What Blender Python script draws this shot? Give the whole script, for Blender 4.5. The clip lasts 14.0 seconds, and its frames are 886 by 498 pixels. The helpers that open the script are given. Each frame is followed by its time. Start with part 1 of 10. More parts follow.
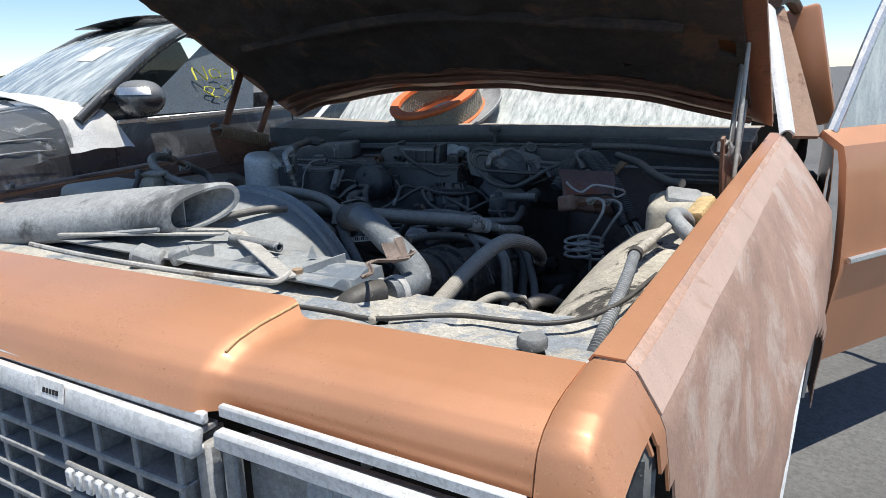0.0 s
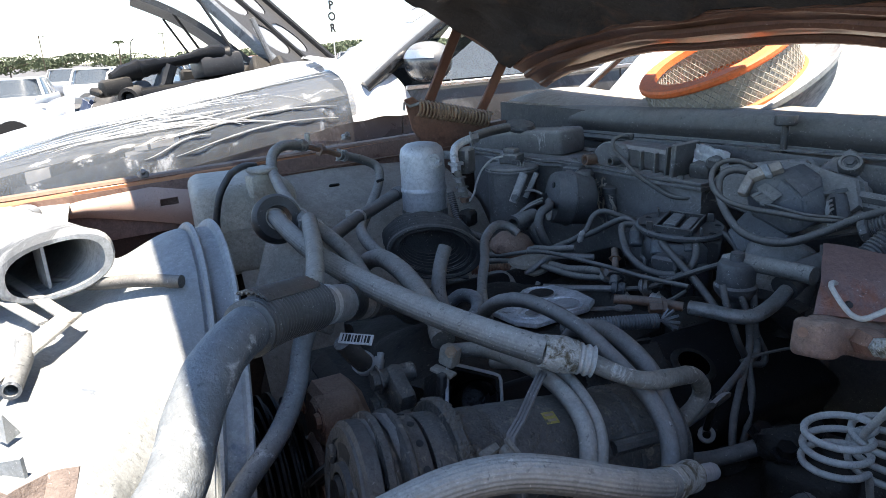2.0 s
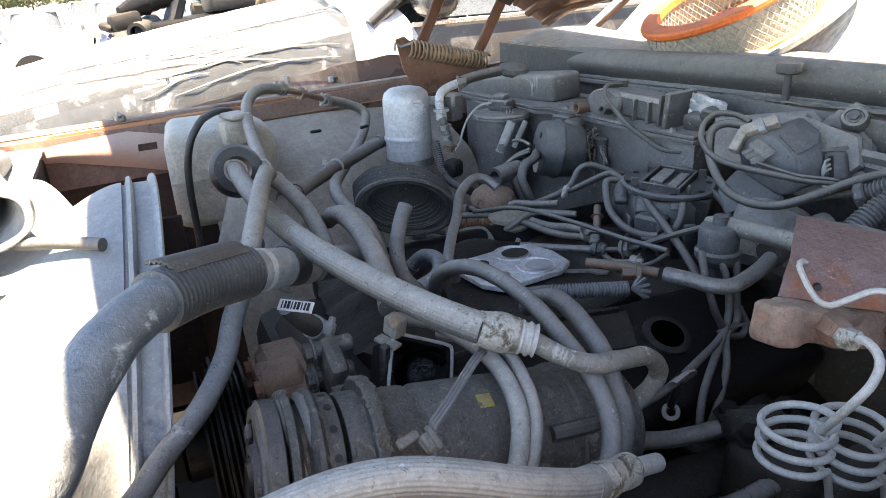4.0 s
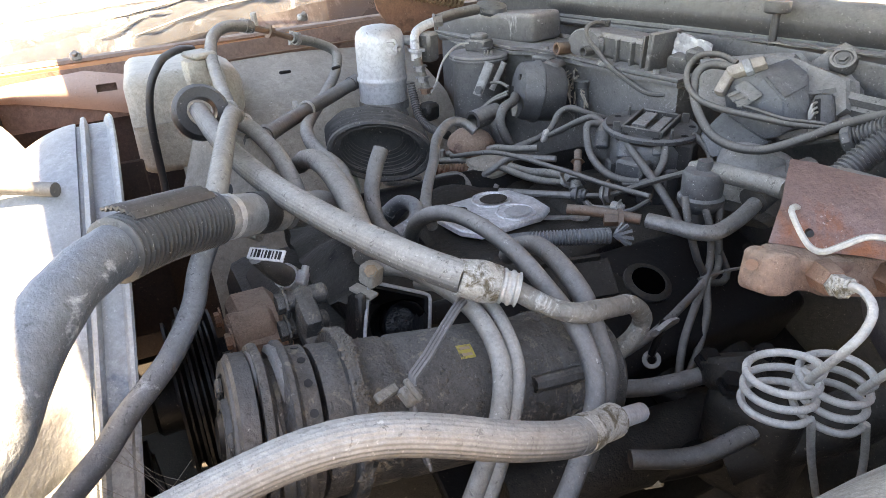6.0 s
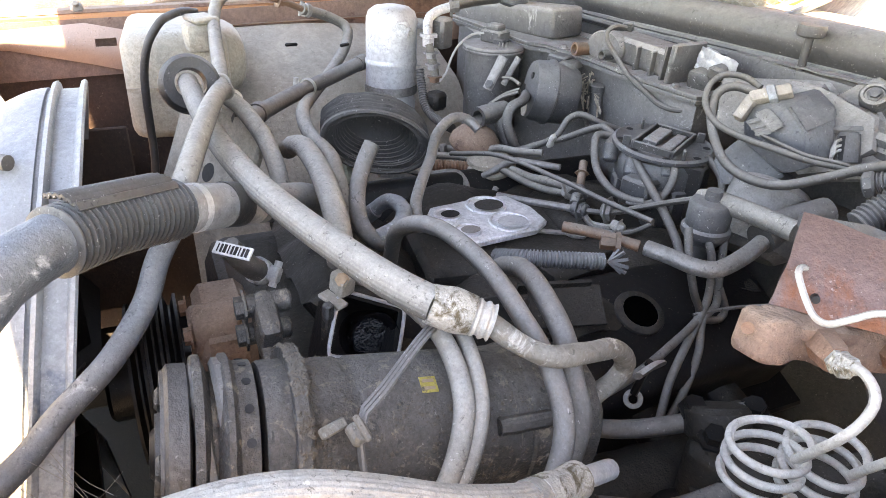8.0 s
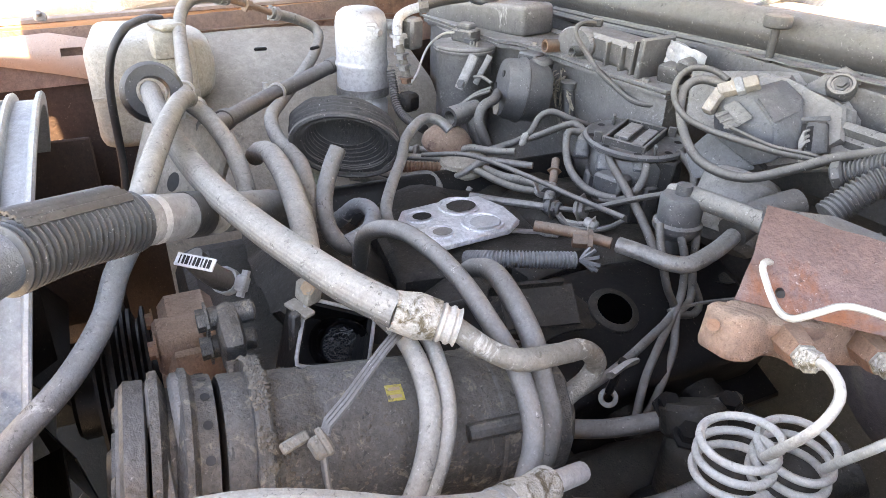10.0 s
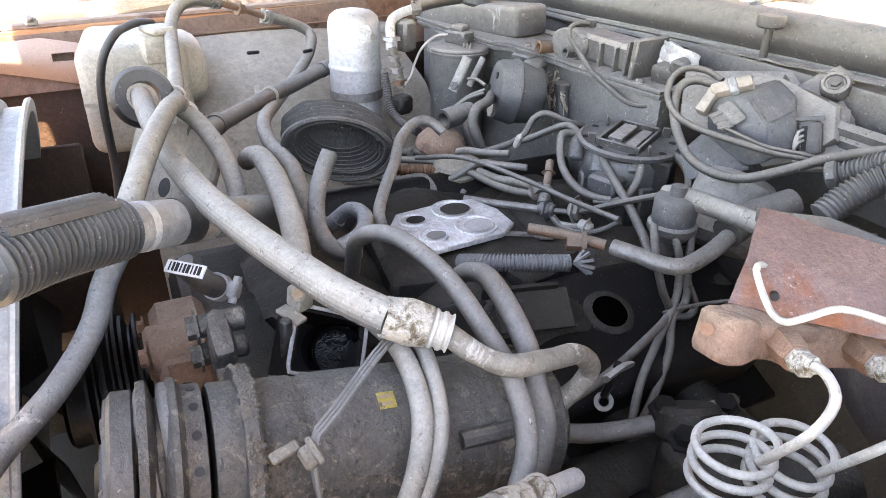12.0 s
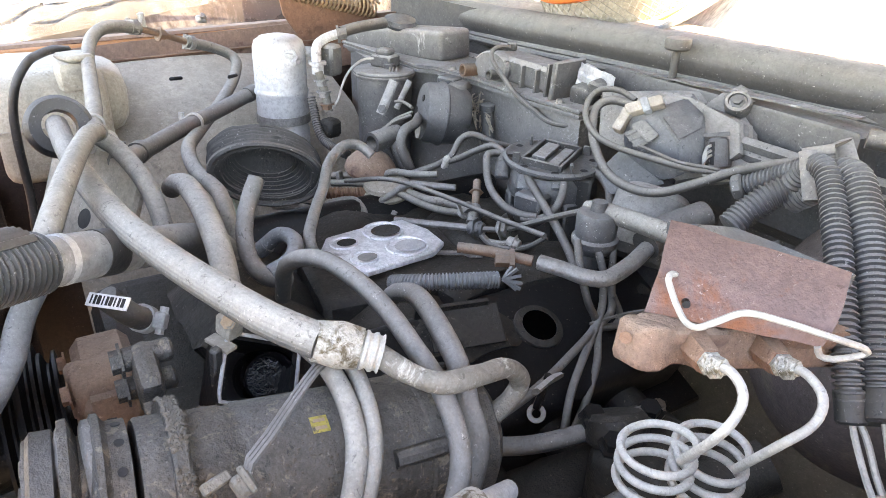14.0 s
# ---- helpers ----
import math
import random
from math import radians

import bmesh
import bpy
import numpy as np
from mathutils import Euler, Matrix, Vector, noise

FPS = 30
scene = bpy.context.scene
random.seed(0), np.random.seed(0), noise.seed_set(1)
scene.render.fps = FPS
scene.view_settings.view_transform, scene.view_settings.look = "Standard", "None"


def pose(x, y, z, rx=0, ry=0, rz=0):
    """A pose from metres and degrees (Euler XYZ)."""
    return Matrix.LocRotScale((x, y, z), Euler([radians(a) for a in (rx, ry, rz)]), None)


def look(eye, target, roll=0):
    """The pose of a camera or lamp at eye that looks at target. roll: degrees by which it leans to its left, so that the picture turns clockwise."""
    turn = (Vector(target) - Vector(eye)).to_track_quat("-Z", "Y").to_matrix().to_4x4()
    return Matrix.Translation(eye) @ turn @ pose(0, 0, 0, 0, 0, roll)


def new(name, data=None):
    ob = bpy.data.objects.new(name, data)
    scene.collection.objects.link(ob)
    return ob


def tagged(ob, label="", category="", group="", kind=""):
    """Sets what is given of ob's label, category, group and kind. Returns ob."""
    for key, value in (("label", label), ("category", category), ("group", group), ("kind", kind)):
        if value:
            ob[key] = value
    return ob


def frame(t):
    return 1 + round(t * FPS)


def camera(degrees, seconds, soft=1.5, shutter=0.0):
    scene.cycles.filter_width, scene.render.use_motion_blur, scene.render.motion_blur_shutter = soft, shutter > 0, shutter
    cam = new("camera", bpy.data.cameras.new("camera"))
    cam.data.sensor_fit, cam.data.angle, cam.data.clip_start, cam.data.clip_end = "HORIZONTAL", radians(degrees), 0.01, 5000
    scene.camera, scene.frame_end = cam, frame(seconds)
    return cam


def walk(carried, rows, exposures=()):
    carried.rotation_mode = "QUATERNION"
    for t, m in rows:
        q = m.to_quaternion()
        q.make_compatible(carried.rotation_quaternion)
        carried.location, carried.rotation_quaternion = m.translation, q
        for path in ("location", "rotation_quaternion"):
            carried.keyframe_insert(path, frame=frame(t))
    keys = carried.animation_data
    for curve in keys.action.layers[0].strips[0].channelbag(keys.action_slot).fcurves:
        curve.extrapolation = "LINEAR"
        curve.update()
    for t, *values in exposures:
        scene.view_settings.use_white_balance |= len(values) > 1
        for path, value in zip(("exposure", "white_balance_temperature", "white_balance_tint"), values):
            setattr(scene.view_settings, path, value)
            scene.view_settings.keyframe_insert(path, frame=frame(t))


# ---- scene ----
cam = camera(66.4, 14.0, 0.5)
PATH = [
    (0, (0.895, -0.67, 1.164), (-0.072, 1.007, 0.661), -1.1),
    (0.5, (0.846, -0.369, 1.15), (-0.336, 1.147, 0.6), -1.0),
    (0.8, (0.845, -0.222, 1.138), (-0.455, 1.207, 0.622), -0.7),
    (1, (0.843, -0.147, 1.151), (-0.638, 1.083, 0.61), -1.4),
    (1.5, (0.824, -0.02, 1.151), (-0.821, 0.965, 0.585), -5.3),
    (2, (0.766, 0.111, 1.152), (-0.957, 0.942, 0.569), -3.3),
    (2.5, (0.762, 0.184, 1.163), (-1.038, 0.796, 0.543), -2.7),
    (3, (0.763, 0.21, 1.157), (-1.025, 0.851, 0.531), -5.5),
    (3.2, (0.752, 0.199, 1.156), (-0.994, 0.864, 0.443), -3.7),
    (5.3, (0.746, 0.205, 1.153), (-0.932, 1.012, 0.423), -3.4),
    (5.5, (0.744, 0.204, 1.155), (-0.927, 1.017, 0.415), -3.1),
    (6, (0.725, 0.207, 1.143), (-0.89, 0.979, 0.251), -2.5),
    (6.5, (0.719, 0.221, 1.142), (-0.882, 0.913, 0.164), -0.7),
    (7, (0.722, 0.232, 1.141), (-0.868, 0.932, 0.15), -0.4),
    (7.5, (0.704, 0.23, 1.141), (-0.891, 0.904, 0.14), -0.0),
    (8, (0.688, 0.25, 1.153), (-0.907, 0.991, 0.202), 2.9),
    (8.5, (0.689, 0.251, 1.149), (-0.924, 0.952, 0.197), 1.1),
    (9, (0.69, 0.263, 1.15), (-0.899, 1.012, 0.194), 1.3),
    (9.2, (0.686, 0.267, 1.153), (-0.894, 1.04, 0.202), 1.7),
    (11.5, (0.689, 0.272, 1.152), (-0.891, 1.046, 0.201), 1.5),
    (12, (0.684, 0.276, 1.153), (-0.894, 1.056, 0.205), 1.2),
    (12.5, (0.683, 0.274, 1.156), (-0.894, 1.079, 0.227), 1.4),
    (13, (0.689, 0.272, 1.156), (-0.874, 1.127, 0.246), 2.4),
    (13.5, (0.689, 0.271, 1.16), (-0.867, 1.142, 0.254), 2.7),
    (14, (0.694, 0.278, 1.158), (-0.82, 1.233, 0.266), 1.8),
]
EXPOSURES = [(0.0, 0.33, 6500, 8), (0.5, 0.3, 6500, 8), (1.0, 0.78, 6450, 9), (1.5, 1.32, 6600, 10), (2.0, 1.73, 7100, 11), (2.5, 2.02, 7600, 12), (3.0, 2.34, 8000, 13), (5.5, 3.39, 11300, 18), (6.5, 3.62, 11800, 20), (7.5, 3.92, 12400, 21), (9.0, 4.12, 12700, 22), (11.5, 4.17, 12700, 22), (14.0, 4.17, 12600, 20)]
walk(cam, [(t, look(eye, target, roll)) for t, eye, target, roll in PATH], EXPOSURES)

# ---- light ----
world = bpy.data.worlds.new("sky")
scene.world = world
world.use_nodes = True
wn = world.node_tree
sky = wn.nodes.new("ShaderNodeTexSky")
sky.sky_type = "NISHITA"
sky.sun_disc = False
SUN = Vector((0.26, -0.10, 1.0)).normalized()
sky.sun_elevation = math.asin(SUN.z)
sky.sun_rotation = math.atan2(SUN.x, SUN.y)
sky.dust_density, sky.air_density, sky.ozone_density = 0.1, 1.0, 4.0
sky.altitude = 1500.0
wn.links.new(sky.outputs[0], wn.nodes["Background"].inputs[0])
wn.nodes["Background"].inputs[1].default_value = 0.125
sun_data = bpy.data.lights.new("sun", "SUN")
sun_data.energy, sun_data.angle, sun_data.color = 4.8, radians(0.53), (1.0, 0.95, 0.87)
sun = new("sun", sun_data)
sun.matrix_world = look((0, 0, 20), Vector((0, 0, 20)) - SUN)


# ---- materials ----
def surf(name, base, rough=0.6, metal=0.0, dust=0.0, dust_col=(0.30, 0.265, 0.22), spots=None, spot_amt=0.4, scale=14.0,
         grain=0.18, bump=0.25, fine=160.0, coat=0.0, rnd=0.0, spec=0.5, speck=0.5, crumbs=0.5, settle_shade=0.0, grit=0.22, chips=0.6, hard=1.0):
    """A procedural surface: coarse blotches, fine grain, relief, and settled dust on what faces up that also paints
    top-lit shading.
    """
    m = bpy.data.materials.new(name)
    m.use_nodes = True
    nt = m.node_tree
    N, L = nt.nodes, nt.links
    bsdf = N["Principled BSDF"]
    tc = N.new("ShaderNodeTexCoord")

    def noise_tex(sc, detail=4.0, rough_=0.6, dist=0.0):
        n = N.new("ShaderNodeTexNoise")
        n.inputs["Scale"].default_value = sc
        n.inputs["Detail"].default_value = detail
        n.inputs["Roughness"].default_value = rough_
        n.inputs["Distortion"].default_value = dist
        L.new(tc.outputs["Object"], n.inputs["Vector"])
        return n.outputs["Fac"]

    def ramp(sock, a, b):
        r = N.new("ShaderNodeMapRange")
        r.inputs["From Min"].default_value, r.inputs["From Max"].default_value = a, b
        L.new(sock, r.inputs["Value"])
        return r.outputs["Result"]

    def mix(fac, a, b, mode="MIX"):
        n = N.new("ShaderNodeMix")
        n.data_type, n.blend_type = "RGBA", mode
        for sock, v in ((n.inputs["Factor"], fac), (n.inputs["A"], a), (n.inputs["B"], b)):
            if isinstance(v, (int, float)):
                sock.default_value = v
            elif isinstance(v, tuple):
                sock.default_value = (*v, 1.0)
            else:
                L.new(v, sock)
        return n.outputs["Result"]

    def mul(a, b, op="MULTIPLY"):
        n = N.new("ShaderNodeMath")
        n.operation, n.use_clamp = op, op == "MULTIPLY"
        for sock, v in ((n.inputs[0], a), (n.inputs[1], b)):
            if isinstance(v, (int, float)):
                sock.default_value = v
            else:
                L.new(v, sock)
        return n.outputs[0]

    coarse = noise_tex(scale, 5.0, 0.62, 0.3)
    fine_n = noise_tex(fine, 3.0, 0.7)
    dark = tuple(c * (1 - grain * 1.6) for c in base)
    light = tuple(min(1, c * (1 + grain)) for c in base)
    col = mix(ramp(coarse, 0.3, 0.7), dark, light)
    col = mix(mul(ramp(fine_n, 0.45, 0.62), speck), col, tuple(c * 0.55 for c in base))
    if rnd:
        oi = N.new("ShaderNodeObjectInfo")
        col = mix(mul(oi.outputs["Random"], rnd), col, tuple(c * 0.6 for c in base))
    rough_sock = ramp(fine_n, 0.0, 1.0)
    rm = N.new("ShaderNodeMapRange")
    rm.inputs["To Min"].default_value, rm.inputs["To Max"].default_value = max(0.02, rough - 0.12), min(1.0, rough + 0.12)
    L.new(coarse, rm.inputs["Value"])
    rough_out = rm.outputs["Result"]
    if dust:
        g = N.new("ShaderNodeNewGeometry")
        s = N.new("ShaderNodeSeparateXYZ")
        L.new(g.outputs["Normal"], s.inputs[0])
        # dust thins on sides and undersides, which also puts shading into the colour
        up = ramp(s.outputs["Z"], settle_shade, 0.80)
        dq = N.new("ShaderNodeMapRange")
        dq.inputs["From Min"].default_value, dq.inputs["From Max"].default_value = 0.32, 0.60
        dq.inputs["To Min"].default_value, dq.inputs["To Max"].default_value = 0.74, 1.0
        L.new(noise_tex(scale * 2.0, 8.0, 0.78, 0.2), dq.inputs["Value"])
        dn = dq.outputs["Result"]
        fac = mul(mul(up, dn), dust)
        fac = mul(mul(fac, mul(dust * 0.12, dn), "ADD"), 1.0)
        col = mix(fac, col, dust_col)
        # scuffs through the dust, and pale crumbs lying in it
        if crumbs:
            scuff = ramp(noise_tex(fine * 0.55, 6.0, 0.75, 1.2), 0.60, 0.66)
            col = mix(mul(scuff, 0.55 * crumbs), col, tuple(c * 0.8 for c in base))
            crumb = ramp(noise_tex(fine * 2.6, 3.0, 0.6, 0.8), 0.66, 0.72)
            col = mix(mul(crumb, 0.55 * crumbs), col, tuple(min(0.8, c * 1.35) for c in dust_col))
        rr = N.new("ShaderNodeMix")
        rr.data_type = "FLOAT"
        L.new(fac, rr.inputs["Factor"])
        L.new(rough_out, rr.inputs["A"])
        rr.inputs["B"].default_value = 0.95
        rough_out = rr.outputs["Result"]
    if spots:
        sp = noise_tex(scale * 0.55, 8.0, 0.72, 0.6)
        col = mix(ramp(sp, 0.66 - 0.26 * spot_amt - (0.04 + 0.04 * spot_amt) * hard, 0.66 - 0.26 * spot_amt + (0.04 + 0.04 * spot_amt) * hard), col, spots)
    if grit:
        gr = N.new("ShaderNodeMapRange")
        gr.inputs["From Min"].default_value, gr.inputs["From Max"].default_value = 0.33, 0.67
        gr.inputs["To Min"].default_value, gr.inputs["To Max"].default_value = 1.0 - 0.75 * grit, 1.0 + 0.5 * grit
        L.new(noise_tex(fine * 2.4, 5.0, 0.8), gr.inputs["Value"])
        col = mix(1.0, col, gr.outputs["Result"], "MULTIPLY")
    if grit > 0.16:
        # handling smears and rubbed patches, a finger wide and smaller
        sm = N.new("ShaderNodeMapRange")
        sm.inputs["From Min"].default_value, sm.inputs["From Max"].default_value = 0.40, 0.58
        sm.inputs["To Min"].default_value, sm.inputs["To Max"].default_value = 1.0 - 0.55 * grit, 1.0 + 0.22 * grit
        L.new(noise_tex(fine * 0.42, 9.0, 0.78, 0.5), sm.inputs["Value"])
        col = mix(1.0, col, sm.outputs["Result"], "MULTIPLY")
    if chips:
        # small hard-edged dark chips and pale flakes, gathered in patches
        patch = ramp(noise_tex(scale * 1.3 + 6, 3.0, 0.6), 0.42, 0.60)
        dark_chip = mul(ramp(noise_tex(fine * 1.1, 4.0, 0.7, 0.6), 0.615, 0.640), patch)
        col = mix(mul(dark_chip, chips), col, tuple(c * 0.45 for c in base))
        flake = mul(ramp(noise_tex(fine * 1.7 + 31, 3.0, 0.65, 0.4), 0.655, 0.680), patch)
        col = mix(mul(flake, 0.8 * chips), col, tuple(min(0.75, 0.10 + c * 1.4) for c in (dust_col if dust else base)))
    L.new(col, bsdf.inputs["Base Color"])
    L.new(rough_out, bsdf.inputs["Roughness"])
    bsdf.inputs["Metallic"].default_value = metal
    bsdf.inputs["Specular IOR Level"].default_value = spec
    if coat:
        bsdf.inputs["Coat Weight"].default_value = coat
        bsdf.inputs["Coat Roughness"].default_value = 0.15
    if bump:
        b = N.new("ShaderNodeBump")
        b.inputs["Strength"].default_value = bump
        b.inputs["Distance"].default_value = 0.002
        L.new(mul(mul(fine_n, coarse, "ADD"), mul(noise_tex(fine * 0.5, 6.0, 0.75), 0.7), "ADD") if grit > 0.16 else mul(fine_n, coarse, "ADD"), b.inputs["Height"])
        L.new(b.outputs["Normal"], bsdf.inputs["Normal"])
    return m


def glassy(name, tint, rough=0.03, dirt=0.0, dirt_col=(0.5, 0.5, 0.48), dirt_scale=30.0, alpha=0.25):
    """A pane: glossy, partly see-through, with dry dirt on it."""
    m = surf(name, tint, rough, dust=0.0, grain=0.05, bump=0.0, grit=0.0, chips=0.0)
    nt = m.node_tree
    N, L = nt.nodes, nt.links
    bsdf = N["Principled BSDF"]
    out = N["Material Output"]
    tr = N.new("ShaderNodeBsdfTransparent")
    mixs = N.new("ShaderNodeMixShader")
    mixs.inputs[0].default_value = 1 - alpha
    L.new(tr.outputs[0], mixs.inputs[1])
    L.new(bsdf.outputs[0], mixs.inputs[2])
    last = mixs.outputs[0]
    if dirt:
        tc = N.new("ShaderNodeTexCoord")
        n = N.new("ShaderNodeTexNoise")
        n.inputs["Scale"].default_value, n.inputs["Detail"].default_value, n.inputs["Roughness"].default_value = dirt_scale, 8, 0.75
        mp = N.new("ShaderNodeMapping")
        mp.inputs["Scale"].default_value = (3.5, 1, 0.6)
        L.new(tc.outputs["Object"], mp.inputs[0])
        L.new(mp.outputs[0], n.inputs["Vector"])
        r = N.new("ShaderNodeMapRange")
        r.inputs["From Min"].default_value, r.inputs["From Max"].default_value = 0.62 - 0.45 * dirt, 0.72 - 0.15 * dirt
        L.new(n.outputs["Fac"], r.inputs["Value"])
        d = N.new("ShaderNodeBsdfDiffuse")
        d.inputs[0].default_value = (*dirt_col, 1)
        m2 = N.new("ShaderNodeMixShader")
        L.new(r.outputs[0], m2.inputs[0])
        L.new(last, m2.inputs[1])
        L.new(d.outputs[0], m2.inputs[2])
        last = m2.outputs[0]
    L.new(last, out.inputs["Surface"])
    return m


DUST = (0.34, 0.305, 0.26)
M_PAINT = surf("copper_paint", (0.56, 0.245, 0.12), 0.33, 0.35, dust=0.30, dust_col=(0.66, 0.39, 0.245), scale=4, grain=0.07, bump=0.04, fine=300,
               coat=0.35, speck=0.05, crumbs=0.12, grit=0.05)
M_PAINT_FADED = surf("faded_copper_paint", (0.45, 0.275, 0.205), 0.5, 0.1, dust=0.25, dust_col=(0.62, 0.48, 0.40), spots=(0.56, 0.43, 0.36), spot_amt=0.34, scale=11, grain=0.16, bump=0.15, fine=220, speck=0.2, grit=0.2)
M_PAINT_PALE = surf("bleached_pink_paint", (0.53, 0.36, 0.29), 0.55, 0.1, dust=0.3, dust_col=(0.64, 0.52, 0.45), spots=(0.42, 0.26, 0.19), spot_amt=0.16, scale=12, grain=0.1, bump=0.12, fine=220, speck=0.1, grit=0.15)
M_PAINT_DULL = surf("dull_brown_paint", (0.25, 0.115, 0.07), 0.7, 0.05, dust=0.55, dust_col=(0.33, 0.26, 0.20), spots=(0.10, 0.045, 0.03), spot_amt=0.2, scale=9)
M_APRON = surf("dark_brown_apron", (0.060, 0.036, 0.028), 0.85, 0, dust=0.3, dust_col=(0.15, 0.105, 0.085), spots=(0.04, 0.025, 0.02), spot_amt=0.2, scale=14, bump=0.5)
M_APRONTOP = surf("dusty_pinkish_apron", (0.27, 0.165, 0.128), 0.75, 0.05, dust=0.45, dust_col=(0.33, 0.225, 0.175), spots=(0.12, 0.06, 0.045), spot_amt=0.22, scale=12, hard=0.5)
M_BOOT = surf("cracked_black_boot", (0.022, 0.022, 0.023), 0.6, 0, dust=0.45, dust_col=(0.26, 0.24, 0.215), scale=30, bump=0.6, settle_shade=0.1, chips=1.0)
M_CHROME = surf("pitted_bright_trim", (0.75, 0.75, 0.74), 0.28, 0.9, dust=0.25, dust_col=(0.62, 0.62, 0.60), scale=20, grain=0.06, bump=0.1, grit=0.12)
M_TRIMWHITE = surf("chalky_white_trim", (0.66, 0.67, 0.68), 0.5, 0.2, dust=0.2, dust_col=(0.6, 0.6, 0.58), scale=16, grain=0.08, grit=0.12)
M_GRILLE = surf("grey_grille_plastic", (0.34, 0.345, 0.35), 0.55, 0.25, dust=0.35, dust_col=(0.45, 0.42, 0.38), scale=25)
# near-black, so the darkness of cavities is in the colour itself
M_DARK = surf("dark_cavity_shade", (0.012, 0.011, 0.011), 0.8, 0, dust=0.12, dust_col=(0.12, 0.11, 0.095), scale=12)
M_RUBBER = surf("dusty_black_rubber", (0.027, 0.027, 0.027), 0.55, 0, dust=0.56, dust_col=(0.350, 0.325, 0.295), scale=22, bump=0.3, settle_shade=-0.25)
M_RUBBER_GREY = surf("grey_weathered_hose", (0.060, 0.068, 0.078), 0.5, 0, dust=0.62, dust_col=(0.32, 0.325, 0.32), spots=(0.42, 0.43, 0.43), spot_amt=0.05, scale=60, bump=0.5, crumbs=0.8, settle_shade=-0.2)
M_RADHOSE = surf("scuffed_blue_black_rubber", (0.075, 0.090, 0.105), 0.42, 0, dust=0.45, dust_col=(0.33, 0.35, 0.36), spots=(0.42, 0.44, 0.45), spot_amt=0.10, scale=55, bump=0.6, crumbs=0.8, settle_shade=-0.1)
M_RUBBER_PALE = surf("dusty_pale_hose", (0.070, 0.068, 0.064), 0.7, 0, dust=0.86, dust_col=(0.385, 0.360, 0.318), scale=26, bump=0.55, crumbs=1.0, settle_shade=-0.30)
M_BLACKPL = surf("dusty_black_plastic", (0.028, 0.028, 0.030), 0.45, 0, dust=0.68, dust_col=(0.36, 0.345, 0.315), scale=18)
M_BLACKCLEAN = surf("black_plastic", (0.018, 0.018, 0.02), 0.4, 0, dust=0.3, dust_col=(0.24, 0.22, 0.19), scale=22)
M_ENGINE = surf("greasy_cast_iron", (0.014, 0.013, 0.012), 0.6, 0.2, dust=0.24, dust_col=(0.15, 0.13, 0.105), spots=(0.010, 0.009, 0.008), spot_amt=0.18, scale=16, bump=0.8, fine=120)
M_ENGBLACK = surf("oily_black_steel", (0.007, 0.007, 0.008), 0.45, 0.2, dust=0.10, dust_col=(0.10, 0.095, 0.085), scale=20, spec=0.35)
M_GREASE = surf("wet_black_grease", (0.010, 0.010, 0.011), 0.14, 0.3, dust=0.0, scale=40, grain=0.2, bump=0.8, fine=90, grit=0.0, chips=0.0)
M_COMPR = surf("dusty_black_compressor", (0.042, 0.042, 0.043), 0.55, 0.2, dust=0.60, dust_col=(0.168, 0.150, 0.128), spots=(0.20, 0.17, 0.135), spot_amt=0.26, scale=110, bump=1.0, fine=130, crumbs=1.0, hard=0.6, grit=0.34)
M_CRUST = surf("baked_dirt_crust", (0.095, 0.080, 0.064), 0.95, 0, dust=0.4, dust_col=(0.19, 0.165, 0.135), scale=80, rnd=0.3)
M_ALU = surf("dusty_aluminium", (0.58, 0.58, 0.575), 0.45, 0.3, dust=0.45, dust_col=(0.48, 0.46, 0.42), scale=24, grain=0.12, bump=0.35)
M_PIPE = surf("dull_cast_pipe", (0.30, 0.30, 0.295), 0.5, 0.3, dust=0.45, dust_col=(0.40, 0.385, 0.36), spots=(0.12, 0.12, 0.12), spot_amt=0.14, scale=40, bump=0.4)
M_ALUPAINT = surf("chipped_silver_paint", (0.60, 0.605, 0.61), 0.42, 0.35, dust=0.30, dust_col=(0.56, 0.54, 0.50), scale=20, grain=0.08, bump=0.25, grit=0.10, chips=0.9)
M_ALUBRIGHT = surf("milled_aluminium", (0.86, 0.86, 0.85), 0.45, 0.35, dust=0.2, dust_col=(0.5, 0.48, 0.44), spots=(0.10, 0.09, 0.08), spot_amt=0.10, scale=28)
M_STEEL = surf("dusty_steel", (0.33, 0.32, 0.31), 0.5, 0.7, dust=0.6, dust_col=(0.40, 0.37, 0.33), scale=30, bump=0.35)
M_LINE = surf("pale_plated_line", (0.50, 0.48, 0.44), 0.5, 0.3, dust=0.75, dust_col=(0.55, 0.52, 0.47), scale=40, bump=0.25)
M_CRIMP = surf("corroded_crimp", (0.52, 0.49, 0.43), 0.6, 0.2, dust=0.2, dust_col=(0.62, 0.60, 0.54), spots=(0.13, 0.10, 0.06), spot_amt=0.46, scale=150, bump=1.0)
M_CORRODED = surf("corroded_pipe", (0.17, 0.155, 0.13), 0.7, 0.2, dust=0.5, dust_col=(0.33, 0.30, 0.255), spots=(0.58, 0.555, 0.50), spot_amt=0.16, scale=70, bump=0.8, settle_shade=-0.6)
M_BOOSTER = surf("mottled_booster_steel", (0.095, 0.070, 0.066), 0.6, 0.1, dust=0.2, dust_col=(0.22, 0.19, 0.155), spots=(0.15, 0.12, 0.09), spot_amt=0.26, scale=14, bump=0.5)
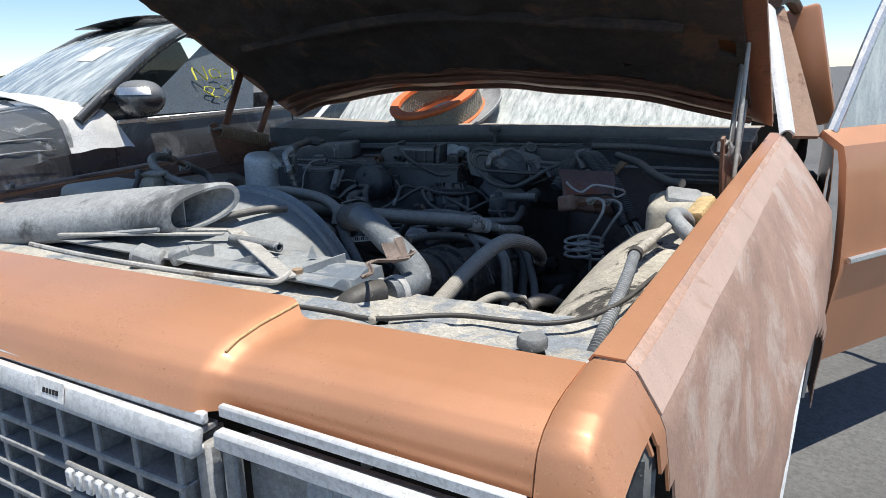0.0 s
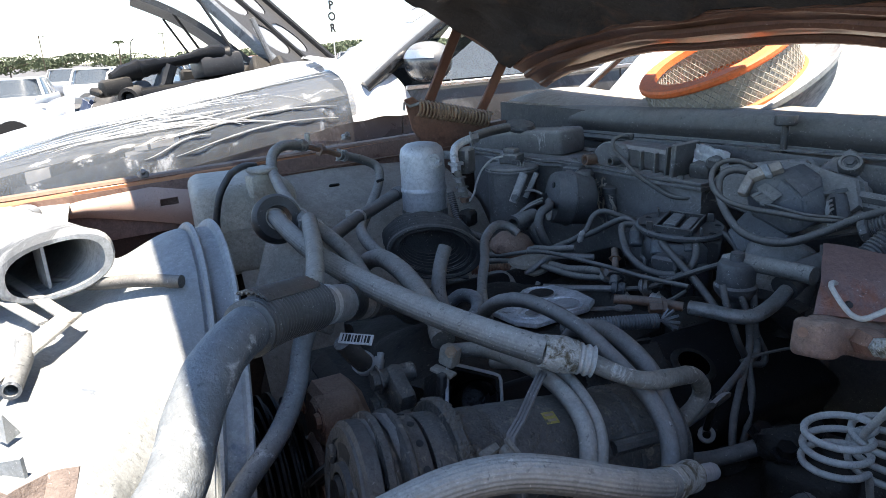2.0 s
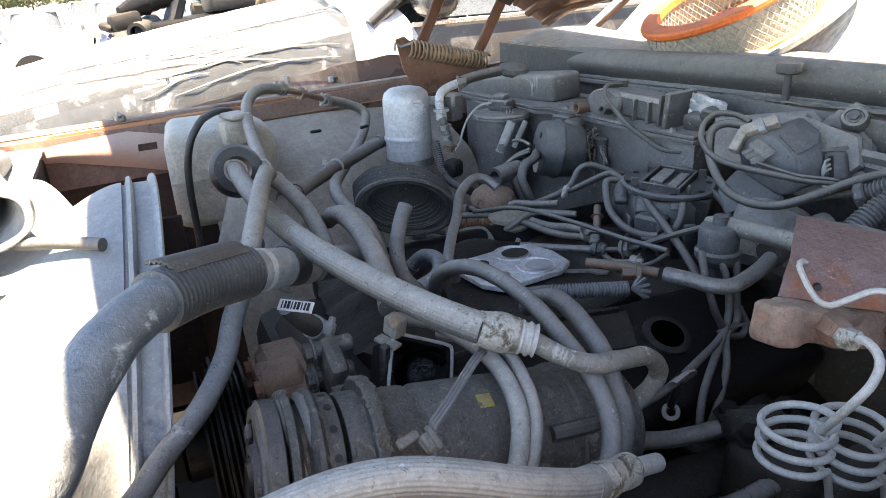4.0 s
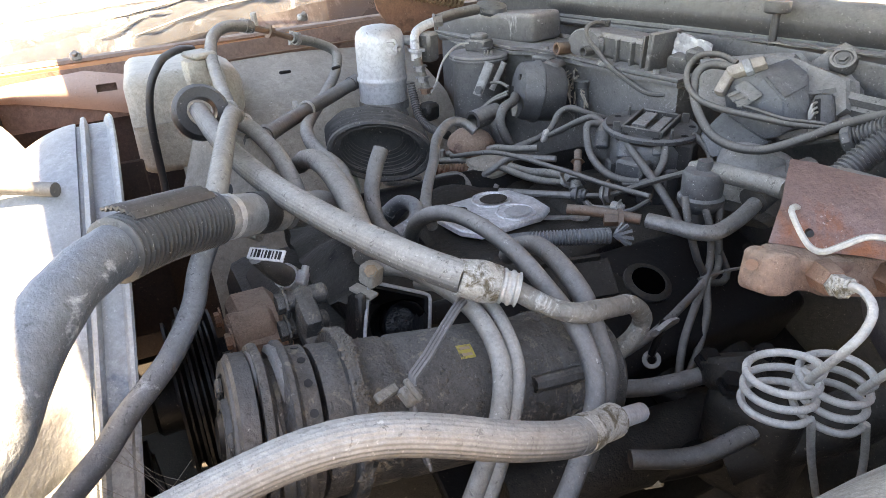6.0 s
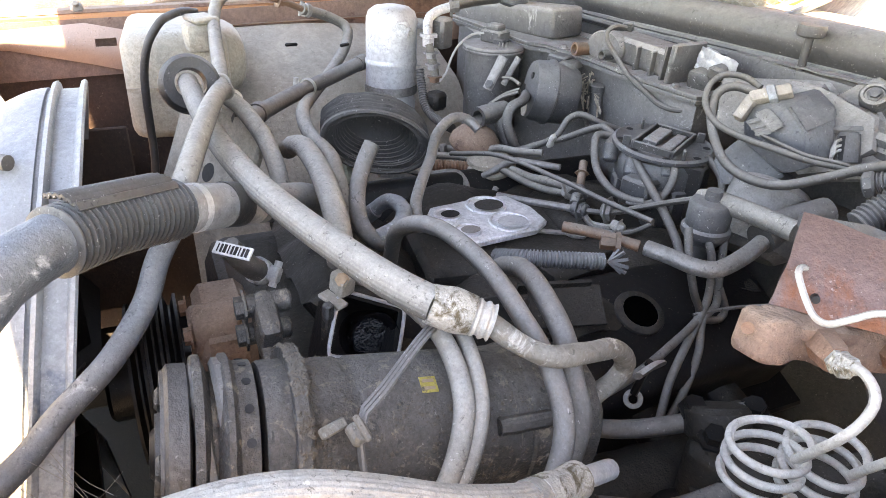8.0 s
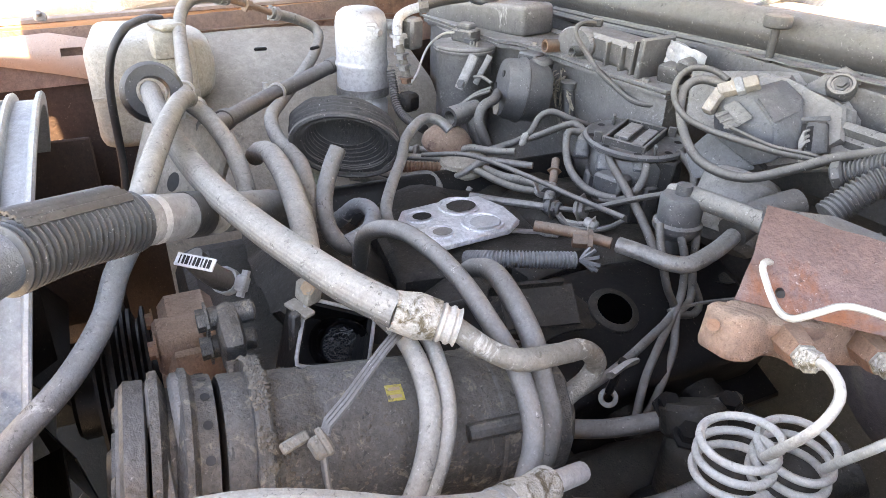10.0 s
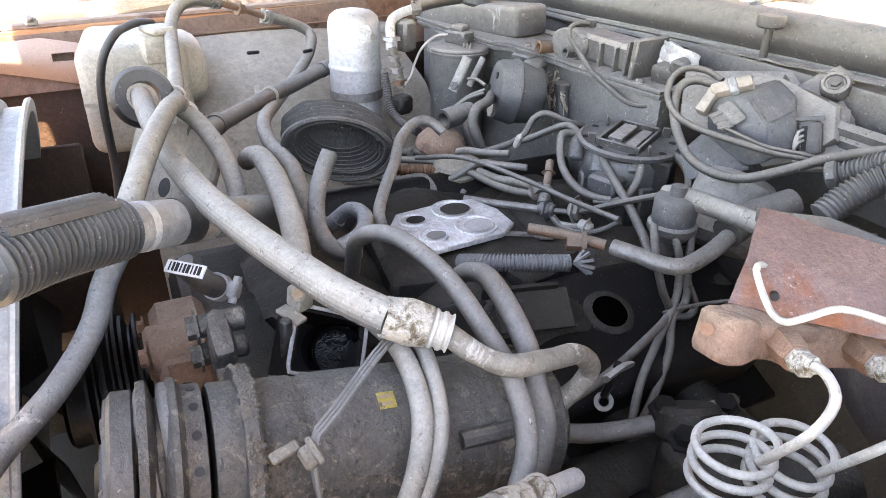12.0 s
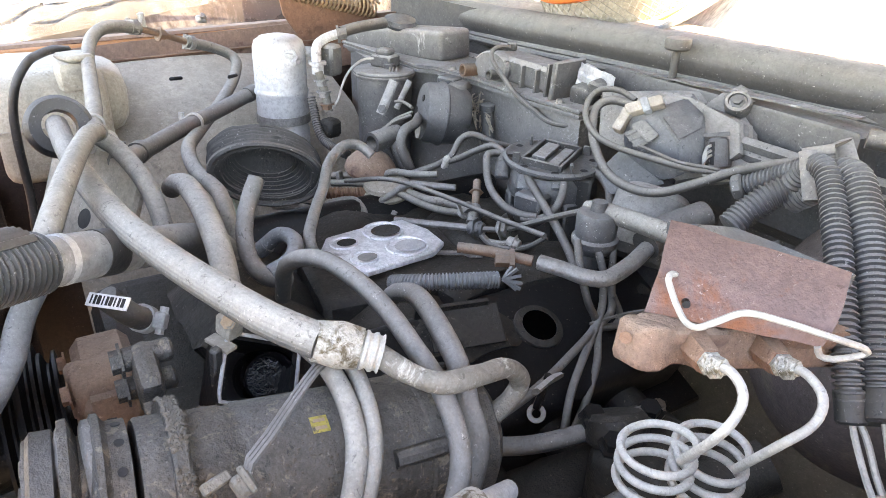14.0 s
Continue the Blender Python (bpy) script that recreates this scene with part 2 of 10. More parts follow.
M_DUSTYPANEL = surf("thick_dust_panel", (0.35, 0.305, 0.25), 0.9, 0, dust=0.35, dust_col=(0.50, 0.445, 0.37), spots=(0.13, 0.12, 0.11), spot_amt=0.06, scale=16, bump=0.5)
M_RUST = surf("rusty_iron", (0.23, 0.105, 0.065), 0.85, 0.1, dust=0.65, dust_col=(0.40, 0.26, 0.185), spots=(0.11, 0.05, 0.035), spot_amt=0.25, scale=22, bump=0.7)
M_RUSTPALE = surf("pale_rusty_casting", (0.25, 0.14, 0.10), 0.85, 0.1, dust=0.6, dust_col=(0.42, 0.30, 0.225), spots=(0.13, 0.075, 0.06), spot_amt=0.2, scale=26, bump=0.9)
M_RUSTSHIELD = surf("rusty_sheet_metal", (0.185, 0.105, 0.092), 0.55, 0.3, dust=0.25, dust_col=(0.31, 0.225, 0.20), spots=(0.26, 0.085, 0.038), spot_amt=0.40, scale=11, bump=0.5)
M_SHROUD = surf("weathered_white_plastic", (0.30, 0.322, 0.335), 0.5, 0, dust=0.3, dust_col=(0.47, 0.47, 0.455), spots=(0.17, 0.20, 0.235), spot_amt=0.26, scale=7, grain=0.3, hard=0.45, bump=0.25, crumbs=0.8, grit=0.2)
M_BAR = surf("chalky_bare_bracket", (0.50, 0.485, 0.455), 0.6, 0.2, dust=0.3, dust_col=(0.58, 0.55, 0.50), spots=(0.22, 0.19, 0.16), spot_amt=0.2, scale=22, hard=0.4, bump=0.4)
M_DUCT = surf("weathered_grey_plastic", (0.31, 0.325, 0.335), 0.6, 0, dust=0.3, dust_col=(0.42, 0.42, 0.41), spots=(0.10, 0.105, 0.11), spot_amt=0.28, scale=11, bump=0.3, crumbs=0.8, grit=0.25)
M_IVORY = surf("aged_ivory_plastic", (0.46, 0.42, 0.34), 0.5, 0, dust=0.5, dust_col=(0.52, 0.48, 0.41), spots=(0.30, 0.26, 0.20), spot_amt=0.08, scale=12)
M_PLUG = surf("peach_stained_plug", (0.36, 0.31, 0.26), 0.6, 0, dust=0.5, dust_col=(0.46, 0.42, 0.37), scale=30)
M_LINER = surf("dirt_caked_liner", (0.50, 0.46, 0.39), 0.9, 0, dust=0.25, dust_col=(0.60, 0.55, 0.47), spots=(0.060, 0.056, 0.052), spot_amt=0.34, scale=13, bump=0.8, crumbs=0.8, hard=0.4, grit=0.35)
M_SUPPORT = surf("dirt_caked_panel", (0.52, 0.49, 0.43), 0.85, 0, dust=0.2, dust_col=(0.60, 0.565, 0.50), spots=(0.27, 0.295, 0.325), spot_amt=0.46, scale=15, bump=1.0, crumbs=1.0, hard=0.6, chips=1.0, grit=0.4)
M_FIREWALL = surf("dusty_firewall", (0.075, 0.073, 0.070), 0.8, 0, dust=0.8, dust_col=(0.36, 0.335, 0.31), scale=12, bump=0.4)
M_HVAC = surf("dusty_grey_case", (0.085, 0.084, 0.083), 0.65, 0, dust=0.85, dust_col=(0.42, 0.393, 0.362), spots=(0.50, 0.49, 0.46), spot_amt=0.02, scale=30, bump=0.5)
M_PAD = surf("tattered_black_pad", (0.046, 0.036, 0.031), 0.95, 0, dust=0.0, spots=(0.10, 0.058, 0.038), spot_amt=0.28, scale=10, bump=1.0, fine=90)
M_HOODRIM = surf("rusty_brown_rim", (0.17, 0.075, 0.045), 0.38, 0.25, dust=0.1, dust_col=(0.30, 0.2, 0.14), spots=(0.07, 0.035, 0.025), spot_amt=0.12, scale=8, grit=0.15)
M_SADDLE = surf("brown_oxidised_strap", (0.17, 0.125, 0.105), 0.7, 0.2, dust=0.5, dust_col=(0.33, 0.27, 0.235), spots=(0.10, 0.06, 0.045), spot_amt=0.2, scale=24, bump=0.5)
M_CLUTCH = surf("worn_clutch_steel", (0.10, 0.095, 0.09), 0.5, 0.4, dust=0.3, dust_col=(0.22, 0.20, 0.18), spots=(0.05, 0.04, 0.035), spot_amt=0.2, scale=60, bump=0.5)
M_ORANGE = surf("orange_filter_rubber", (0.80, 0.16, 0.035), 0.55, 0, dust=0.25, dust_col=(0.75, 0.35, 0.18), scale=12, grain=0.08, grit=0.12)
M_MESH = surf("filter_wire_mesh", (0.46, 0.43, 0.37), 0.6, 0.35, dust=0.3, dust_col=(0.5, 0.46, 0.38), scale=60, chips=0.0)
M_PAPER = surf("dirty_filter_paper", (0.40, 0.36, 0.29), 0.95, 0, scale=40)
M_YELLOW = surf("yellow_label", (0.50, 0.37, 0.05), 0.8, 0, dust=0.2, dust_col=(0.4, 0.35, 0.22), spots=(0.09, 0.08, 0.07), spot_amt=0.45, scale=160)
M_WHITE = surf("white_label", (0.78, 0.78, 0.77), 0.6, 0, dust=0.2, scale=30, grain=0.05, grit=0.12, chips=0.0)
M_VOID = surf("unlit_opening", (0.0015, 0.0015, 0.0015), 1.0, 0, spec=0.0, bump=0.0, grit=0.0, chips=0.0)
# print colour, also laid flat where holes and slots are dark inside
M_INK_HOLE = surf("black_ink_and_hole_shade", (0.02, 0.02, 0.02), 0.6, 0, grit=0.12, chips=0.0)
M_TAN = surf("tan_rusty_bracket", (0.36, 0.23, 0.14), 0.75, 0.2, dust=0.5, dust_col=(0.50, 0.38, 0.27), scale=18)
M_FOAM = surf("yellowed_foam", (0.62, 0.43, 0.20), 0.9, 0, dust=0.2, dust_col=(0.6, 0.5, 0.35), scale=30)
M_GREENPL = surf("pale_green_plastic", (0.32, 0.42, 0.33), 0.5, 0, dust=0.5, dust_col=DUST, scale=30)
M_COPPERFIT = surf("brown_fitting", (0.20, 0.10, 0.06), 0.6, 0.2, dust=0.5, dust_col=DUST, scale=40)
M_SLEEVE = surf("worn_black_sleeve", (0.030, 0.032, 0.035), 0.4, 0, dust=0.35, dust_col=(0.30, 0.30, 0.29), scale=30, settle_shade=0.1)
M_SLATE = surf("slate_grey_moulding", (0.050, 0.052, 0.056), 0.45, 0, dust=0.5, dust_col=(0.33, 0.32, 0.30), scale=16)
M_WIPERBLUE = surf("slate_black_cover", (0.06, 0.068, 0.08), 0.45, 0, dust=0.5, dust_col=(0.32, 0.31, 0.28), spots=(0.30, 0.29, 0.27), spot_amt=0.04, scale=30)
M_CARBLACK = surf("dusty_black_car_paint", (0.02, 0.022, 0.026), 0.22, 0.1, dust=0.55, dust_col=(0.34, 0.34, 0.33), spots=(0.16, 0.165, 0.17), spot_amt=0.30, scale=7, bump=0.05, coat=0.5, grit=0.12)
M_CARWIN = glassy("dark_side_glass", (0.10, 0.12, 0.14), 0.06, alpha=0.2)
M_WINDCLEAR = glassy("grey_windscreen", (0.40, 0.45, 0.46), 0.08, dirt=0.40, dirt_col=(0.58, 0.62, 0.62), dirt_scale=3, alpha=0.25)
M_WIND = glassy("dusty_windscreen", (0.25, 0.28, 0.28), 0.08, dirt=0.62, dirt_col=(0.60, 0.62, 0.60), dirt_scale=22, alpha=0.2)
M_TARP = surf("white_plastic_sheeting", (0.52, 0.53, 0.55), 0.22, 0, dust=0.25, dust_col=(0.70, 0.69, 0.66), scale=7, grain=0.10, bump=0.15, fine=60, grit=0.1, chips=0.0)


def streaked(m, dark, amount, turn):
    """Long pale fold glints painted into the colour, with the dark seen through the plastic between them."""
    nt = m.node_tree
    N, L = nt.nodes, nt.links
    bsdf = N["Principled BSDF"]
    old = bsdf.inputs["Base Color"].links[0].from_socket
    tc = N.new("ShaderNodeTexCoord")
    mp = N.new("ShaderNodeMapping")
    mp.inputs["Rotation"].default_value = (0, 0, radians(turn))
    mp.inputs["Scale"].default_value = (20.0, 1.6, 18.0)
    n = N.new("ShaderNodeTexNoise")
    n.inputs["Scale"].default_value, n.inputs["Detail"].default_value, n.inputs["Roughness"].default_value, n.inputs["Distortion"].default_value = 1.3, 5.0, 0.55, 0.9
    r = N.new("ShaderNodeMapRange")
    r.inputs["From Min"].default_value, r.inputs["From Max"].default_value = 0.46, 0.60
    r.inputs["To Max"].default_value = amount
    mx = N.new("ShaderNodeMix")
    mx.data_type = "RGBA"
    L.new(tc.outputs["Object"], mp.inputs[0])
    L.new(mp.outputs[0], n.inputs["Vector"])
    L.new(n.outputs["Fac"], r.inputs["Value"])
    L.new(r.outputs[0], mx.inputs["Factor"])
    L.new(old, mx.inputs["A"])
    mx.inputs["B"].default_value = (*dark, 1)
    L.new(mx.outputs["Result"], bsdf.inputs["Base Color"])
    return m


streaked(M_TARP, (0.12, 0.135, 0.15), 0.7, 24)
M_TARPWHITE = surf("crinkled_white_plastic", (0.66, 0.66, 0.65), 0.3, 0, dust=0.2, dust_col=(0.70, 0.66, 0.58), spots=(0.52, 0.45, 0.35), spot_amt=0.12, scale=12, grain=0.1, bump=0.3, grit=0.1, chips=0.0)
M_FILM = glassy("clear_plastic_film_edge", (0.16, 0.175, 0.19), 0.12, dirt=0.10, dirt_col=(0.45, 0.46, 0.47), dirt_scale=9, alpha=0.70)
M_TYRE = surf("tyre_rubber", (0.025, 0.025, 0.026), 0.8, 0, dust=0.5, dust_col=(0.2, 0.18, 0.16), scale=20)
M_GROUND = surf("dry_lot_ground", (0.15, 0.148, 0.145), 0.95, 0, dust=0.0, spots=(0.105, 0.104, 0.103), spot_amt=0.35, scale=1.6, grain=0.12, bump=0.6, fine=60)
M_CARWHITE = surf("chalky_white_car_paint", (0.72, 0.72, 0.71), 0.4, 0, dust=0.3, dust_col=(0.6, 0.57, 0.52), scale=5, grain=0.06, coat=0.3, grit=0.12)
M_CARSILVER = surf("silver_car_paint", (0.42, 0.43, 0.45), 0.35, 0.4, dust=0.4, dust_col=(0.5, 0.48, 0.45), scale=5, coat=0.3, grit=0.12)
M_CARRED = surf("faded_red_car_paint", (0.30, 0.06, 0.05), 0.45, 0.1, dust=0.4, dust_col=(0.45, 0.36, 0.32), scale=5, grit=0.12)
M_CARBLUE = surf("dark_blue_car_paint", (0.05, 0.08, 0.16), 0.4, 0.2, dust=0.4, dust_col=(0.4, 0.4, 0.4), scale=5, grit=0.12)
# paled leaf green, with the haze of distance put into the colour
M_LEAF = surf("tree_foliage", (0.12, 0.15, 0.085), 0.8, 0, scale=0.6, grain=0.35, rnd=0.3)
M_BARK = surf("tree_bark", (0.10, 0.075, 0.055), 0.95, 0, scale=6)
M_LAMP = glassy("headlamp_glass", (0.55, 0.58, 0.6), 0.08, dirt=0.15, alpha=0.3)
M_YELLOWPAINT = surf("yellow_paint_marker", (0.75, 0.72, 0.10), 0.6, 0, grit=0.12, chips=0.0)


# ---- mesh helpers ----
def thing(name, at, label, category, group="", kind=""):
    e = new(name)
    e.location = at
    e.empty_display_size = 0.05
    bpy.context.view_layer.update()
    return tagged(e, label, category, group, kind)


def part(name, bm, material, parent=None, label="", smooth=True, kind=""):
    """Links a bmesh in world coordinates as one mesh object under a thing or a part."""
    bmesh.ops.recalc_face_normals(bm, faces=bm.faces[:])
    me = bpy.data.meshes.new(name)
    co = [v.co for v in bm.verts]
    c = Vector([(min(p[i] for p in co) + max(p[i] for p in co)) / 2 for i in range(3)])
    bmesh.ops.translate(bm, verts=bm.verts[:], vec=-c)
    if smooth:
        for f in bm.faces:
            f.smooth = True
        for e in bm.edges:
            if len(e.link_faces) == 2 and e.calc_face_angle(0) > 0.7:
                e.smooth = False
    bm.to_mesh(me)
    bm.free()
    for mm in (material if isinstance(material, (list, tuple)) else [material]):
        me.materials.append(mm)
    ob = new(name, me)
    if parent is not None:
        base = Vector((0, 0, 0))
        q = parent
        while q is not None:
            base = base + q.location
            q = q.parent
        ob.parent = parent
        ob.location = c - base
    else:
        ob.location = c
    return tagged(ob, label, kind=kind)


def solo(name, bm, material, label, category, group="", kind=""):
    return tagged(part(name, bm, material), label, category, group, kind)


def B():
    return bmesh.new()


def box(bm, c, size, rot=(0, 0, 0), bev=0.0, seg=1):
    m = pose(*c, *rot)
    vs = [bm.verts.new(m @ Vector((sx * size[0] / 2, sy * size[1] / 2, sz * size[2] / 2))) for sx in (-1, 1) for sy in (-1, 1) for sz in (-1, 1)]
    fs = [bm.faces.new([vs[i] for i in q]) for q in ((0, 1, 3, 2), (4, 6, 7, 5), (0, 4, 5, 1), (2, 3, 7, 6), (0, 2, 6, 4), (1, 5, 7, 3))]
    if bev:
        es = list({e for f in fs for e in f.edges})
        bmesh.ops.bevel(bm, geom=es, offset=bev, segments=seg, affect="EDGES", profile=0.5)
    return bm


def prism(bm, poly, depth, m, bev=0.0):
    """A flat outline in the xy plane of m, thick along its z."""
    a = [bm.verts.new(m @ Vector((x, y, 0))) for x, y in poly]
    b = [bm.verts.new(m @ Vector((x, y, depth))) for x, y in poly]
    fs = [bm.faces.new(a[::-1]), bm.faces.new(b)]
    n = len(poly)
    for i in range(n):
        fs.append(bm.faces.new([a[i], a[(i + 1) % n], b[(i + 1) % n], b[i]]))
    if bev:
        es = [e for e in fs[1].edges] + [e for e in fs[0].edges]
        bmesh.ops.bevel(bm, geom=es, offset=bev, segments=1, affect="EDGES", profile=0.5)
    return bm


def axis(p, d, spin=0):
    """A pose at p whose z points along d."""
    return Matrix.Translation(p) @ Vector(d).normalized().to_track_quat("Z", "Y").to_matrix().to_4x4() @ pose(0, 0, 0, 0, 0, spin)


def lathe(bm, profile, m, seg=24, sx=1.0, sy=1.0, cap=True):
    rings = []
    for r, h in profile:
        if r < 1e-5:
            rings.append([bm.verts.new(m @ Vector((0, 0, h)))])
        else:
            rings.append([bm.verts.new(m @ Vector((sx * r * math.cos(2 * math.pi * i / seg), sy * r * math.sin(2 * math.pi * i / seg), h))) for i in range(seg)])
    for a, b in zip(rings, rings[1:]):
        for i in range(seg):
            j = (i + 1) % seg
            if len(a) == 1 and len(b) == 1:
                continue
            if len(a) == 1:
                bm.faces.new([a[0], b[j], b[i]])
            elif len(b) == 1:
                bm.faces.new([a[i], a[j], b[0]])
            else:
                bm.faces.new([a[i], a[j], b[j], b[i]])
    if cap:
        for r in (rings[0], rings[-1]):
            if len(r) > 2:
                bm.faces.new(r)
    return bm


def cyl(bm, p, q, r, seg=16, bev=0.0, r2=None):
    p, q = Vector(p), Vector(q)
    h = (q - p).length
    r2 = r if r2 is None else r2
    b = min(bev, h / 3)
    prof = [(r - b, 0), (r, b), (r2, h - b), (r2 - b, h)] if b else [(r, 0), (r2, h)]
    return lathe(bm, prof, axis(p, q - p), seg)


def spline(pts, step):
    P = [Vector(p) for p in pts]
    if len(P) == 2:
        n = max(2, int((P[1] - P[0]).length / step))
        return [P[0].lerp(P[1], i / n) for i in range(n + 1)]
    E = [2 * P[0] - P[1], *P, 2 * P[-1] - P[-2]]
    out = []
    for i in range(1, len(E) - 2):
        a, b, c, d = E[i - 1:i + 3]
        n = max(1, int((c - b).length / step))
        for k in range(n):
            t = k / n
            out.append(0.5 * ((2 * b) + (c - a) * t + (2 * a - 5 * b + 4 * c - d) * t * t + (3 * b - 3 * c + d - a) * t ** 3))
    out.append(P[-1])
    return out


def tube(bm, pts, r, seg=12, step=0.006, ribs=0.0, pitch=0.006, flutes=0, hollow=(False, False), wob=0.0, flat=1.0):
    """A hose through pts. r: a radius or a function of the part of the way. ribs: corrugation depth; flutes: lengthwise ridges."""
    if ribs:
        step = pitch / 4
    C = spline(pts, step)
    if ribs:
        length = sum((b - a).length for a, b in zip(C, C[1:]))
        n = max(4, int(length / step))
        acc, even = 0.0, [C[0]]
        target = length / n
        for a, b in zip(C, C[1:]):
            d = (b - a).length
            while acc + d >= target and len(even) <= n:
                a = a.lerp(b, (target - acc) / max(d, 1e-9))
                even.append(a)
                d = (b - a).length
                acc = 0.0
            acc += d
        C = even
    n = len(C)
    T = [(C[min(i + 1, n - 1)] - C[max(i - 1, 0)]).normalized() for i in range(n)]
    u = T[0].orthogonal().normalized()
    rings = []
    for i in range(n):
        u = (u - T[i] * u.dot(T[i])).normalized()
        v = T[i].cross(u)
        rr = r(i / (n - 1)) if callable(r) else r
        if ribs:
            rr = rr + (ribs / 2 if i % 4 in (1, 2) else -ribs / 2)
        if wob:
            rr *= 1 + wob * noise.noise(C[i] * 40)
        ring = []
        for k in range(seg):
            a = 2 * math.pi * k / seg
            q = rr * (1 + (flutes if k % 4 in (1, 2) else 0))
            ring.append(bm.verts.new(C[i] + (u * math.cos(a) + v * math.sin(a) * flat) * q))
        rings.append(ring)
    for a, b in zip(rings, rings[1:]):
        for k in range(seg):
            j = (k + 1) % seg
            bm.faces.new([a[k], a[j], b[j], b[k]])
    for end, ring, hol in ((0, rings[0], hollow[0]), (n - 1, rings[-1], hollow[1])):
        if hol:
            c = C[end]
            d = T[end] * (1 if end == 0 else -1)
            rr = (r(end / (n - 1)) if callable(r) else r)
            inner = [bm.verts.new(c + (x.co - c) * 0.68) for x in ring]
            deep = [bm.verts.new(c + (x.co - c) * 0.66 + d * rr * 2.5) for x in ring]
            for k in range(seg):
                j = (k + 1) % seg
                bm.faces.new([ring[k], ring[j], inner[j], inner[k]])
                bm.faces.new([inner[k], inner[j], deep[j], deep[k]])
            bm.faces.new(deep)
        else:
            bm.faces.new(ring)
    return bm


def sheet(bm, f, nu, nv, th=0.0, skip=None):
    """A surface f(u, v) on a grid, made th thick on its underside."""
    G = [[Vector(f(i / nu, j / nv)) for j in range(nv + 1)] for i in range(nu + 1)]

    def nor(i, j):
        a = G[min(i + 1, nu)][j] - G[max(i - 1, 0)][j]
        b = G[i][min(j + 1, nv)] - G[i][max(j - 1, 0)]
        return a.cross(b).normalized()

    A = [[bm.verts.new(G[i][j]) for j in range(nv + 1)] for i in range(nu + 1)]
    on = [[not (skip and skip((i + 0.5) / nu, (j + 0.5) / nv)) for j in range(nv)] for i in range(nu)]
    if th:
        Bv = [[bm.verts.new(G[i][j] - nor(i, j) * th) for j in range(nv + 1)] for i in range(nu + 1)]
    for i in range(nu):
        for j in range(nv):
            if not on[i][j]:
                continue
            bm.faces.new([A[i][j], A[i + 1][j], A[i + 1][j + 1], A[i][j + 1]])
            if th:
                bm.faces.new([Bv[i][j], Bv[i][j + 1], Bv[i + 1][j + 1], Bv[i + 1][j]])
                for di, dj, p, q in ((-1, 0, (i, j), (i, j + 1)), (1, 0, (i + 1, j), (i + 1, j + 1)), (0, -1, (i, j), (i + 1, j)), (0, 1, (i, j + 1), (i + 1, j + 1))):
                    a, b = i + di, j + dj
                    if not (0 <= a < nu and 0 <= b < nv and on[a][b]):
                        bm.faces.new([A[p[0]][p[1]], A[q[0]][q[1]], Bv[q[0]][q[1]], Bv[p[0]][p[1]]])
    for v in [v for v in bm.verts if not v.link_faces]:
        bm.verts.remove(v)
    return bm


def profile_at(table, x):
    """Linear look-up in a short table of (x, value)."""
    if x <= table[0][0]:
        return table[0][1]
    for (a, va), (b, vb) in zip(table, table[1:]):
        if x <= b:
            return va + (vb - va) * (x - a) / (b - a)
    return table[-1][1]


def hex_bolt(bm, p, d, r=0.008, h=0.007):
    lathe(bm, [(r * 1.5, 0), (r * 1.5, h * 0.25), (r, h * 0.25), (r, h), (0, h)], axis(p, d), 6)
    return bm


def ring_clamp(bm, c, d, r, w=0.012, screw=True):
    m = axis(c, d)
    lathe(bm, [(r, -w / 2), (r + 0.0022, -w / 2), (r + 0.0022, w / 2), (r, w / 2)], m, 20, cap=False)
    if screw:
        q = m @ Vector((r + 0.006, 0, 0))
        box(bm, q, (0.011, 0.016, w), tuple(math.degrees(a) for a in m.to_euler()), 0.002)
        cyl(bm, m @ Vector((r + 0.007, -0.013, 0)), m @ Vector((r + 0.007, 0.013, 0)), 0.0042, 8)
    return bm


# ---- ground ----
def ground_z(x, y):
    """The lot falls away beyond the neighbouring cars."""
    k = min(1.0, max(0.0, (-4.5 - x) / 7.0))
    return -0.03 - 0.55 * k * k * (3 - 2 * k)


bm = B()
n = 110


def lot(u, v):
    x, y = -1200 * (2 * u - 1) * abs(2 * u - 1) ** 2, 1200 * (2 * v - 1) * abs(2 * v - 1) ** 2
    return (x, y, ground_z(x, y) + 0.015 * noise.noise(Vector((x * 0.7, y * 0.7, 0))))


sheet(bm, lot, n, n)
tagged(part("ground", bm, M_GROUND), "pale dusty lot ground with darker stains", "ground", kind="structure")

# ---- the copper sedan ----
car = thing("car", (0, 1.2, 0), "faded copper-brown old sedan with its hood raised and stripped engine bay", "car")


def z_top(y):
    """Height of the fender line, rolling down at the nose."""
    if y < -0.18:
        return profile_at([(-0.292, 0.885), (-0.290, 0.903), (-0.285, 0.916), (-0.273, 0.927), (-0.256, 0.934), (-0.232, 0.938), (-0.18, 0.941)], y)
    return 0.941 + 0.050 * (y + 0.18) / 1.5


LEAN = 0.036
WHEEL_Y = 0.64


